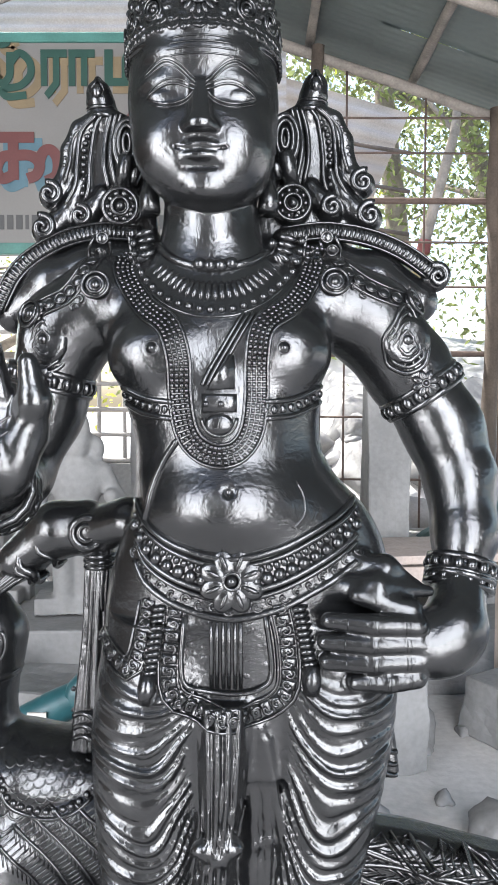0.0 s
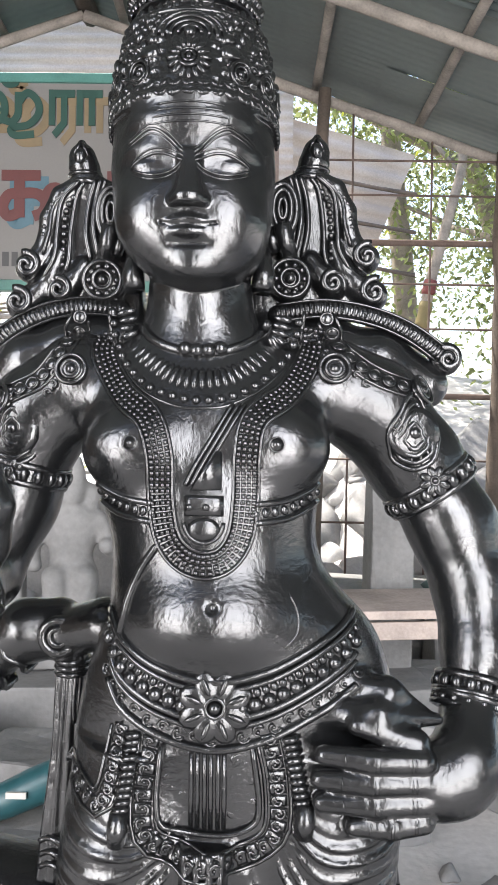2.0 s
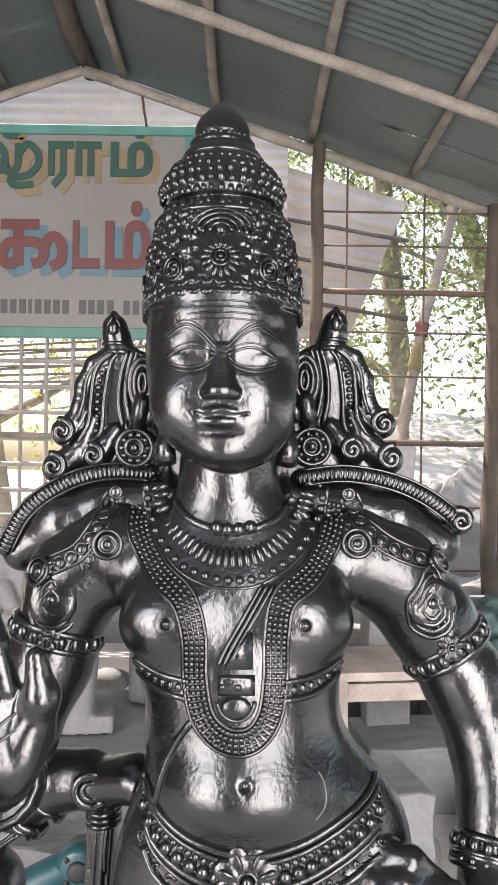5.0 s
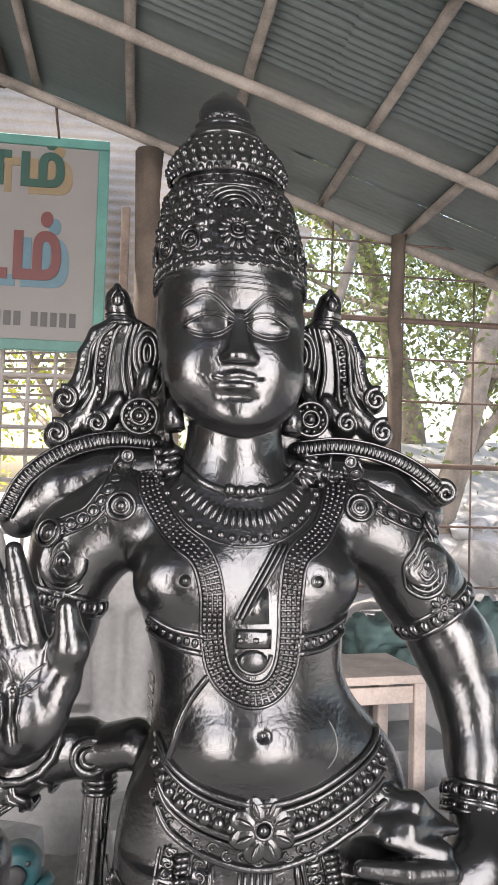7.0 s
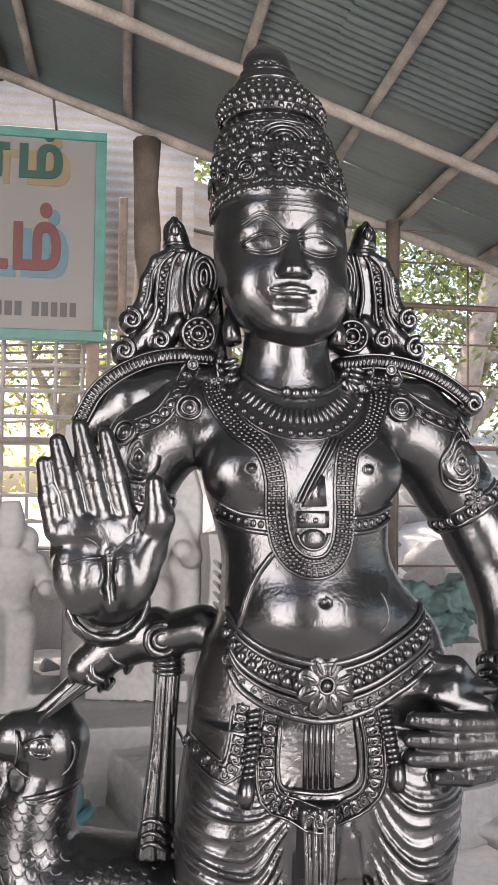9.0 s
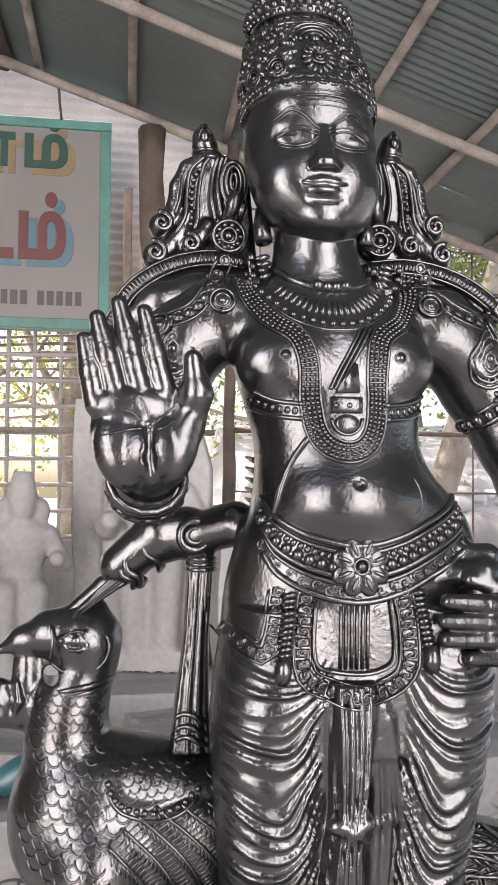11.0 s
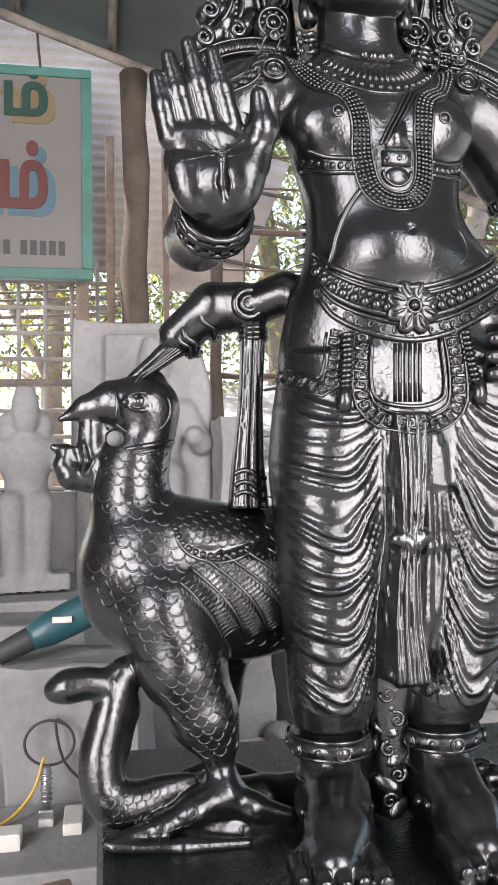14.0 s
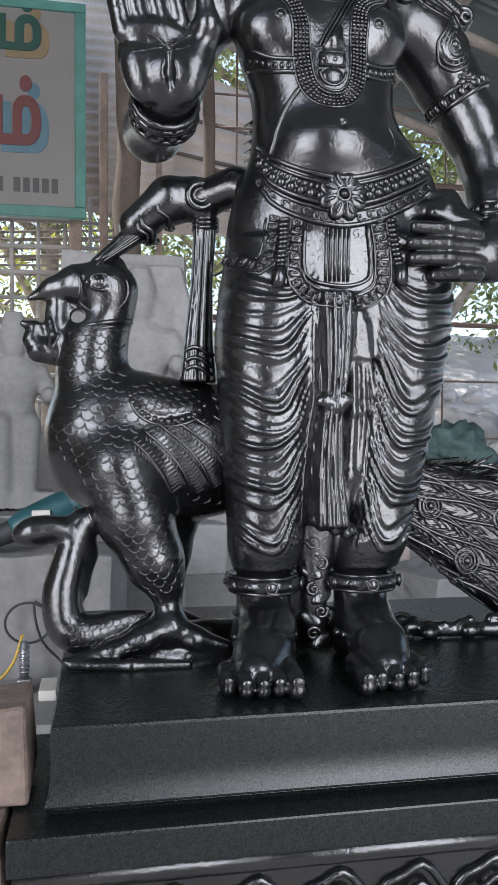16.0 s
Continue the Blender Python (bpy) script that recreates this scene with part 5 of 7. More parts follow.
    heap.bead(Vector(wrap(b, [(-0.268, 1.412)])[0]), 0.003)
    for line in ([(-0.268, 1.418), (-0.272, 1.432), (-0.279, 1.444)], [(-0.262, 1.416), (-0.25, 1.428), (-0.238, 1.436)], [(-0.275, 1.41), (-0.292, 1.408), (-0.318, 1.402)], [(-0.262, 1.408), (-0.252, 1.412), (-0.24, 1.42)], [(-0.276, 1.418), (-0.286, 1.426), (-0.296, 1.430)]):
        heap.cord(wrap(b, glide(line, 10)), [0.0006] + [0.0017] * 8 + [0.0006], 5)
    for x, y, z, q, t in ((-0.262, 1.037, 1.262, 0.030, 0.004), (-0.286, 1.04, 1.240, 0.0275, 0.0055), (-0.293, 1.04, 1.234, 0.024, 0.004)):
        ax = Vector((-0.8, 0.05, -0.6)).normalized()
        s1 = ax.cross(Vector((0, 1, 0))).normalized()
        w1 = ax.cross(s1)
        heap.cord([Vector((x, y, z)) + s1 * q * math.cos(v) + w1 * q * math.sin(v) + ax * 0.004 * math.sin(5 * v) for v in np.linspace(0, 2 * math.pi, 24, endpoint=False)], t, 6, True)
    for z in (1.016, 1.030, 1.046):
        heap.cord([(-0.225 + 0.045 * v, 1.007 + 0.004 * math.cos(6 * v), z + 0.006 * math.sin(5 * v)) for v in np.linspace(0, 1, 12)], 0.0038, 6)
        heap.cord([(0.141 + 0.047 * v, 0.997 + 0.004 * math.cos(6 * v), z - 0.036 + 0.006 * math.sin(5 * v)) for v in np.linspace(0, 1, 12)], 0.0038, 6)
    for i, z in enumerate((0.612, 0.645, 0.678, 0.715, 0.748)):
        heap.bead((-0.040 + 0.008 * (-1) ** i, 0.912, z), 0.012, (0.3 * (-1) ** i, -1, 0.3), 0.5, (1, 0, 0.6 * (-1) ** i), 1.7, 10)
        heap.scroll((-0.040 - 0.006 * (-1) ** i, z + 0.012), 0.011, 1.4, 40 * i, 0.0035, (-1) ** i, 0.906, 0.003, 18)
    for i in range(6):
        z = 1.315 + 0.0135 * i
        heap.cord([(-0.112, 0.925, z - 0.004), (-0.130, 0.955, z), (-0.137, 0.985, z + 0.005)], [0.003, 0.0045, 0.002], 6)
    # bow discs where the sash leaves the hip
    heap.ring((-0.203, 1.002, 1.284), 0.019, 0.006)
    heap.ring((-0.203, 0.999, 1.284), 0.010, 0.004)
    for z in (1.245, 1.238, 1.252):
        heap.cord([(-0.192 + 0.019 * math.cos(t), 1.028 + 0.021 * math.sin(t), z) for t in np.linspace(0, 2 * math.pi, 16, endpoint=False)], 0.0035, 6, True)
    for t in np.linspace(0, 1, 5):
        heap.cord([(-0.285 - 0.07 * s + 0.012 * (t - 0.5), 1.025 + 0.004 * abs(t - 0.5), 1.238 - 0.055 * s + 0.03 * (t - 0.5) * (1 - 0.5 * s)) for s in np.linspace(0, 1, 8)], 0.0035, 6)
    heap.v = [lean_back(v) for v in heap.v]
    return tagged(heap.finish("statue", GRANITE), "polished black stone statue of a standing crowned deity figure", "statue")


figure()

# ---- plinth under the figure ----
def pedestal():
    top = empty("pedestal", "honed black granite pedestal with moulded edges under the statue", "pedestal")
    x0, x1, y0, y1 = -0.412, 0.46, 0.716, 1.30
    def sweep(name, profile, mat, y2=y1):
        """A rectangular course whose sides follow a profile of (outset, height)."""
        verts, faces = [], []
        for o, z in profile:
            verts += [(x0 - o, y0 - o, z), (x1 + o, y0 - o, z), (x1 + o, y2 + o, z), (x0 - o, y2 + o, z)]
        for i in range(len(profile) - 1):
            for j in range(4):
                k = (j + 1) % 4
                faces.append((4 * i + k, 4 * i + j, 4 * i + 4 + j, 4 * i + 4 + k))
        n = 4 * len(profile)
        faces += [(0, 1, 2, 3), (n - 1, n - 2, n - 3, n - 4)]
        return mesh_object(name, verts, faces, mat, top)

    sweep("slab", [(-0.003, 0.580), (-0.0005, 0.5785), (0.0, 0.575), (0.0, 0.530)] + [(0.007 * (i / 16) ** 2.5, 0.530 - 0.042 * (i / 16)) for i in range(1, 17)] + [(0.0068, 0.486), (0.005, 0.4845)], GRANITE_DULL)
    sweep("neck", [(-0.004, 0.484), (-0.003, 0.480), (0.002, 0.4775)], GRANITE_DULL, 0.96)
    part("ledge", box_bm((x0 - 0.045, 0.663, 0.433), (x1 + 0.055, 0.97, 0.477), 0.003, 2), GRANITE_DULL, top)
    part("base", box_bm((x0 - 0.06, 0.672, -0.04), (x1 + 0.07, 1.0, 0.30), 0.01, 2), GRANITE_DULL, top)
    part("moulding", box_bm((x0 - 0.035, 0.690, 0.29), (x1 + 0.035, 1.0, 0.4325), 0.012, 3), GRANITE, top)
    part("rear_base", box_bm((x0 + 0.02, 1.003, -0.04), (x1 - 0.02, y1 - 0.03, 0.4835), 0.006, 2), GRANITE_DULL, top)
    # lotus petals carved round the moulding
    for i in range(9):
        heap = Heap()
        cx = x0 + 0.03 + i * (x1 - x0 - 0.06) / 8
        for k, r in enumerate((0.052, 0.040, 0.026)):
            pts = []
            for j in range(15):
                t = math.pi * j / 14
                pts.append((cx + r * math.cos(t) * (1 + 0.08 * math.sin(3 * t)), 0.686 - 0.006 * k, 0.298 + 1.75 * r * math.sin(t) ** 0.8 + 0.006 * math.sin(t) * math.cos(5 * t)))
            heap.cord(pts, 0.0055 - 0.001 * k, 8)
        heap.bead((cx, 0.688, 0.325), 0.026, (0, -1, 0), 0.5, (0, 0, 1), 1.5, 12)
        petal = heap.finish("lotus_petal", GRANITE)
        petal.parent = top
    heap = Heap()
    heap.cord([(x0 - 0.04, 0.690, 0.417), (0, 0.690, 0.417), (x1 + 0.04, 0.690, 0.417)], 0.0150, 12)
    ob = heap.finish("rounded_edge", GRANITE)
    ob.parent = top
    return top


pedestal()

# ---- the peacock with its snake, carved beside the figure ----
def scales(heap, k, lo, hi, gap, tilt, inside, r=0.0015, seed=0):
    """Rims of overlapping scales laid over a carved surface, in rows along a tilted axis."""
    rng = random.Random(seed)
    co, si = math.cos(radians(tilt)), math.sin(radians(tilt))
    cx, cz = (lo[0] + hi[0]) / 2, (lo[1] + hi[1]) / 2
    reach = math.hypot(hi[0] - lo[0], hi[1] - lo[1]) / 2
    n = int(reach / gap) + 1
    for j in range(-int(n * 1.4), int(n * 1.4) + 1):
        for i in range(-n, n + 1):
            a, b = (i + 0.5 * (j % 2)) * gap, j * gap * 0.72
            pts = []
            for t in np.linspace(0.05, math.pi - 0.05, 8):
                u, w = a + 0.52 * gap * math.cos(t), b - 0.56 * gap * math.sin(t) + rng.uniform(-1, 1) * gap * 0.02
                pts.append((cx + u * co - w * si, cz + u * si + w * co))
            m = pts[4]
            if not (lo[0] < m[0] < hi[0] and lo[1] < m[1] < hi[1] and inside(*m)):
                continue
            ys = [k.face_at(p[0], p[1], 9.0) for p in pts]
            if max(ys) > 5 or max(ys) - min(ys) > 0.02:
                continue
            heap.cord([(p[0], y - 0.0002, p[1]) for p, y in zip(pts, ys)], [r * 0.5, r, r, r, r, r, r, r * 0.5], 5)


def in_oval(x, z, c, r):
    return ((x - c[0]) / r[0]) ** 2 + ((z - c[1]) / r[1]) ** 2 < 1


def oval(X, Z, c, r, soft=0.25):
    q = np.sqrt(((X - c[0]) / r[0]) ** 2 + ((Z - c[1]) / r[1]) ** 2)
    return np.clip((1 - q) / soft, 0, 1)


def peacock():
    k = Block((-0.545, 0.89, 0.575), (0.02, 1.20, 1.22), 0.0026)
    Y0 = 1.06
    # body, breast, neck, head
    k.ball((-0.235, Y0 + 0.01, 0.888), (0.185, 0.098, 0.112), 0.03, turn=6)
    k.ball((-0.372, Y0, 0.905), (0.090, 0.088, 0.105), 0.04)
    k.ball((-0.33, Y0, 0.955), (0.085, 0.075, 0.06), 0.04)
    k.limb([(-0.380, Y0, 0.94), (-0.388, Y0, 1.01), (-0.384, Y0, 1.055), (-0.364, Y0, 1.11)], [0.072, 0.051, 0.047, 0.043], 0.02)
    k.ball((-0.362, Y0, 1.142), (0.047, 0.050, 0.047), 0.012)
    k.limb([(-0.376, Y0, 1.150), (-0.412, Y0, 1.150), (-0.448, Y0, 1.142), (-0.483, Y0, 1.127)], [0.041, 0.029, 0.016, 0.004], 0.014)
    k.limb([(-0.352, Y0, 1.182), (-0.366, Y0 - 0.005, 1.178)], [0.016, 0.016], 0.01)
    # eye
    k.ball((-0.374, Y0 - 0.0445, 1.148), (0.018, 0.0055, 0.009), 0.002)
    k.ball((-0.374, Y0 - 0.0495, 1.148), (0.006, 0.003, 0.006), 0.001)
    for s in (1, -1):
        k.limb([(-0.374 + 0.024 * a, Y0 - 0.0505 + 0.012 * a * a, 1.148 + s * 0.0125 * (1 - a * a)) for a in np.linspace(-1, 1, 7)], [0.0022] * 7, 0.001)
    # what it holds in its beak, curling
    k.plate([(-0.458, 1.118), (-0.460, 1.090), (-0.480, 1.084), (-0.485, 1.060), (-0.470, 1.036), (-0.445, 1.029), (-0.42, 1.035), (-0.395, 1.05), (-0.385, 1.12)], Y0, 0.011, 0.006)
    k.limb([(-0.440, Y0, 1.125), (-0.440, Y0, 1.085), (-0.432, Y0, 1.06), (-0.446, Y0, 1.046), (-0.468, Y0, 1.048), (-0.478, Y0, 1.064), (-0.476, Y0, 1.082), (-0.493, Y0, 1.088)], [0.016, 0.019, 0.023, 0.021, 0.019, 0.015, 0.010, 0.005], 0.006)
    k.limb([(-0.451, Y0 - 0.022, 1.092), (-0.447, Y0 - 0.026, 1.068), (-0.452, Y0 - 0.020, 1.052)], [0.003, 0.006, 0.004], 0.003)
    k.limb([(-0.408, Y0 - 0.06, 1.099), (-0.408, Y0 + 0.06, 1.099)], [0.0115, 0.0115], 0.002, cut=True)
    # raised wing
    s, X, Y, Z = k.region((-0.54, 0.9, 0.70), (-0.03, 1.2, 1.05), 0)
    wing = oval(X, Z, (-0.228, 0.885), (0.108, 0.066), 0.3)
    saddle = oval(X, Z, (-0.273, 0.978), (0.058, 0.036), 0.3)
    k.f[s] -= (np.maximum(wing * 0.007, saddle * 0.004) * (Y < Y0 + 0.03)).astype(np.float32)
    # near leg with scaled thigh, far leg
    k.limb([(-0.345, 1.000, 0.862), (-0.322, 0.988, 0.790), (-0.294, 0.982, 0.724), (-0.279, 0.980, 0.692)], [0.064, 0.052, 0.040, 0.027], 0.03)
    k.limb([(-0.279, 0.980, 0.692), (-0.274, 0.978, 0.655), (-0.272, 0.975, 0.612)], [0.027, 0.0185, 0.021], 0.008)
    k.limb([(-0.25, 1.10, 0.82), (-0.255, 1.10, 0.72), (-0.262, 1.10, 0.61)], [0.055, 0.026, 0.018], 0.02)
    for x1, y1 in ((-0.35, 1.09), (-0.2, 1.1)):
        k.limb([(-0.262, 1.10, 0.612), (x1, y1, 0.592)], [0.02, 0.009], 0.008)
    k.limb([(-0.272, 0.972, 0.630), (-0.310, 0.960, 0.616), (-0.355, 0.948, 0.602), (-0.425, 0.935, 0.592)], [0.024, 0.019, 0.013, 0.006], 0.014, sq=1.3)
    k.limb([(-0.272, 0.972, 0.624), (-0.235, 0.960, 0.608), (-0.190, 0.955, 0.596)], [0.022, 0.018, 0.012], 0.014)
    k.limb([(-0.415, 0.928, 0.587), (-0.33, 0.918, 0.586), (-0.25, 0.916, 0.584)], [0.006, 0.009, 0.007], 0.010)
    # carved ground it stands on
    k.limb([(-0.39, 1.0, 0.583), (-0.25, 0.96, 0.58), (-0.10, 0.97, 0.582)], [0.018, 0.017, 0.015], 0.01)
    k.limb([(-0.38, 1.06, 0.583), (-0.2, 1.05, 0.585), (0.0, 1.06, 0.585)], [0.03, 0.03, 0.03], 0.01)
    # snake that rears under the breast
    body = [(-0.312, 0.985, 0.642), (-0.350, 0.982, 0.632), (-0.395, 0.980, 0.620), (-0.424, 0.985, 0.632), (-0.431, 0.990, 0.680), (-0.421, 0.995, 0.725), (-0.416, 1.000, 0.760), (-0.442, 1.000, 0.773), (-0.472, 1.000, 0.771), (-0.490, 1.000, 0.767)]
    line = glide(body, 40)
    rad = list(np.interp(np.linspace(0, 1, 40), [0, 0.12, 0.25, 0.42, 0.55, 0.68, 0.78, 0.9, 1], [0.008, 0.020, 0.029, 0.028, 0.024, 0.020, 0.019, 0.021, 0.013]))
    k.limb(line, rad, 0.006)
    k.limb([(-0.402, 1.005, 0.782), (-0.402, 1.010, 0.735), (-0.412, 1.010, 0.680)], [0.022, 0.022, 0.020], 0.012)
    k.front()
    heap = Heap()
    heap.put(*k.skin())
    for i in range(20):
        p = Vector(line[9 + i])
        heap.bead(p + Vector((-rad[9 + i] * 0.90, -0.010, 0)), 0.0036, (-0.8, -0.6, 0), 0.9)
    # scales on neck, breast, thigh, saddle and snake; barbs on the wing
    bare = lambda x, z: not in_oval(x, z, (-0.228, 0.885), (0.112, 0.069)) and not in_oval(x, z, (-0.273, 0.978), (0.068, 0.044)) and z > 0.815 - 0.10 * (x + 0.33)
    scales(heap, k, (-0.46, 0.79), (-0.10, 1.02), 0.0185, -14, bare, 0.0017, 1)
    scales(heap, k, (-0.43, 1.025), (-0.335, 1.078), 0.015, -5, lambda x, z: True, 0.0014, 2)
    scales(heap, k, (-0.375, 0.675), (-0.245, 0.84), 0.0165, 12, lambda x, z: abs(x + 0.326 - (0.80 - z) * 0.42) < 0.030 + (z - 0.70) * 0.16, 0.0016, 3)
    scales(heap, k, (-0.34, 0.935), (-0.20, 1.015), 0.0135, 10, lambda x, z: in_oval(x, z, (-0.273, 0.978), (0.055, 0.034)), 0.0013, 4)
    scales(heap, k, (-0.42, 0.59), (-0.31, 0.645), 0.013, 60, lambda x, z: True, 0.0013, 5)
    inside = lambda p: in_oval(p[0], p[1], (-0.228, 0.885), (0.108, 0.066))
    for i in range(6):
        q0, q1 = Vector((-0.330 + 0.029 * i, 0.918 + 0.004 * i)), Vector((-0.262 + 0.029 * i, 0.822 + 0.010 * i))
        rib = [(q0.lerp(q1, t).x + 0.012 * math.sin(3 * t) - 0.008, q0.lerp(q1, t).y) for t in np.linspace(-0.3, 1.1, 26)]
        quill = [p for p in rib if inside(p)]
        if len(quill) > 3:
            heap.cord(wrap(k, quill), 0.0026, 6)
        for p in rib:
            for dx, dz in ((0.005, -0.019), (0.017, 0.012)):
                e = (p[0] + dx, p[1] + dz)
                if inside(p) and inside(e):
                    heap.cord(wrap(k, [p, ((p[0] + e[0]) / 2 + 0.001, (p[1] + e[1]) / 2), e]), [0.0017, 0.0016, 0.0009], 4)
    # cheek outline and the edge where the beak meets the face
    side = lambda x, z: (x, Y0 - 0.0505 + 0.30 * (x + 0.366) ** 2 / 0.047 + 0.40 * (z - 1.142) ** 2 / 0.047, z)
    heap.cord([side(-0.372 + 0.040 * math.cos(q), 1.138 + 0.036 * math.sin(q)) for q in np.linspace(-2.6, 0.5, 18)], 0.0024, 6)
    heap.cord([side(-0.408 + 0.003 * math.sin(3 * v), 1.122 + 0.045 * v) for v in np.linspace(0, 1, 8)], 0.0020, 6)
    # collar cords and saddle border
    for z, r, cx, t in ((1.086, 0.0465, -0.373, 0.0045), (1.078, 0.047, -0.375, 0.003), (1.016, 0.052, -0.386, 0.004)):
        heap.cord([(cx + r * math.cos(q), Y0 + r * math.sin(q), z + 0.008 * math.cos(q)) for q in np.linspace(0, 2 * math.pi, 26, endpoint=False)], t, 6, True)
    for q in np.linspace(0, 2 * math.pi, 34, endpoint=False):
        heap.bead((-0.386 + 0.053 * math.cos(q), Y0 + 0.053 * math.sin(q), 1.010 + 0.008 * math.cos(q)), 0.0055, (math.cos(q), math.sin(q), 0), 0.9, (0.5, 0, 1), 1.3, 6)
    border = [(-0.330, 0.975), (-0.324, 0.960), (-0.308, 0.946), (-0.276, 0.937), (-0.240, 0.944), (-0.216, 0.960)]
    string(heap, k, border, 0.0105, 0.0050, 0.9)
    heap.cord(wrap(k, glide([(x, z - 0.008) for x, z in border], 20)), 0.003, 6)
    # long train sweeping out behind the figure's leg
    t_blk = Block((-0.02, 0.98, 0.575), (0.49, 1.14, 0.92), 0.0045)
    t_blk.plate([(-0.01, 0.80), (0.08, 0.77), (0.16, 0.715), (0.26, 0.635), (0.34, 0.58), (0.48, 0.58), (0.48, 0.80), (0.33, 0.835), (0.2, 0.868), (0.08, 0.89), (-0.01, 0.9)], 1.075, 0.045, 0.01, 0.03)
    lump = random.Random(3)
    t_blk.limb([(0.06, 1.03, 0.592), (0.16, 1.01, 0.594), (0.30, 1.0, 0.592), (0.48, 1.0, 0.592)], [0.010, 0.012, 0.012, 0.012], 0.01)
    for i in range(70):
        t_blk.ball((lump.uniform(0.05, 0.48), lump.uniform(0.985, 1.04), lump.uniform(0.586, 0.612)), (lump.uniform(0.008, 0.022), 0.010, lump.uniform(0.006, 0.012)), 0.003)
    t_blk.front()
    heap.put(*t_blk.skin())
    rng = random.Random(8)
    for i in range(13):
        t = i / 12
        ends = [(-0.01, 0.81 + 0.075 * t), (0.10, 0.765 + 0.11 * t), (0.24, 0.66 + 0.195 * t), (0.36, 0.59 + 0.23 * t), (0.475, 0.575 + 0.21 * t + 0.02 * rng.random())]
        stem = [(p[0], p[1] + 0.010 * math.sin(9 * p[0] * 3 + 1.7 * i)) for p in glide(ends, 44)]
        heap.cord(wrap(t_blk, stem, 0.001), 0.0038, 6)
        eye = {1: 30, 3: 21, 5: 34, 7: 16, 9: 27, 11: 36}.get(i, -9)
        for j in range(2, 42):
            p, q = stem[j], stem[j + 1]
            d = Vector((q[0] - p[0], q[1] - p[1])).normalized()
            if abs(j - eye) < 3:
                continue
            for sgn in (-1, 1):
                w = 0.013 * rng.uniform(0.6, 1.5)
                e = (p[0] + d.x * 0.030 - d.y * sgn * w, p[1] + d.y * 0.030 + d.x * sgn * w)
                heap.cord(wrap(t_blk, [p, ((p[0] + e[0]) / 2 + d.x * 0.002, (p[1] + e[1]) / 2 + d.y * 0.002), e], 0.0005), [0.0024 * rng.uniform(0.6, 1.3), 0.0022, 0.001], 4)
        if eye > 0:
            p = stem[eye]
            c = Vector((p[0], t_blk.face_at(*p) - 0.001, p[1]))
            turn = Vector((0.05, -1, 0.1))
            heap.bead(c + Vector((0, 0.002, 0)), 0.024, turn, 0.14, (1, 0, -0.5), 1.3, 14)
            heap.ring(c + turn * 0.002, 0.0215, 0.0024, turn)
            heap.ring(c + turn * 0.003, 0.0145, 0.0022, turn)
            heap.ring(c + turn * 0.003, 0.0080, 0.0018, turn)
            heap.bead(c + turn * 0.004, 0.007, turn, 0.7)
    ob = heap.finish("peacock_statue", GRANITE)
    ob.location.x = 0.020
    return tagged(ob, "black stone peacock carving with a rearing snake on the pedestal", "statue")


peacock()

# ---- sign board ----
def stroke(pts, x, z, w, h, wide, y, smooth=True):
    """One painted stroke of a letter as a flat raised ribbon."""
    p = [(x + a * w, z + b * h) for a, b in pts]
    if smooth:
        p = [tuple(q) for q in glide(p, 6 * len(p))]
    verts, faces = [], []
    for i, (px, pz) in enumerate(p):
        a, b = p[max(i - 1, 0)], p[min(i + 1, len(p) - 1)]
        d = Vector((b[0] - a[0], 0, b[1] - a[1])).normalized()
        n = Vector((-d.z, 0, d.x)) * wide / 2
        c = Vector((px, y, pz))
        verts += [c + n, c - n, c + n + Vector((0, 0.004, 0)), c - n + Vector((0, 0.004, 0))]
        if i:
            k = 4 * i
            faces += [(k - 4, k - 3, k + 1, k), (k - 4, k, k + 2, k - 2), (k - 3, k - 1, k + 3, k + 1)]
    return verts, faces


def letters(body, x, z, wide, high, bold):
    """Painted letters as a flat raised mesh: the left end, foot line, width and height of their box."""
    data = bpy.data.curves.new("letters", "FONT")
    data.body, data.size, data.offset, data.extrude = body, 1.0, bold, 0.004
    data.resolution_u = 4
    ob = bpy.data.objects.new("letters", data)
    scene.collection.objects.link(ob)
    bpy.context.view_layer.update()
    me = bpy.data.meshes.new_from_object(ob.evaluated_get(bpy.context.evaluated_depsgraph_get()))
    bpy.data.objects.remove(ob)
    xs, top = [v.co.x for v in me.vertices], 0.554
    k, m = wide / (max(xs) - min(xs)), high / top
    V = [(x + (v.co.x - min(xs)) * k, -v.co.z, z + v.co.y * m) for v in me.vertices]
    F = [tuple(p.vertices) for p in me.polygons]
    return V, F


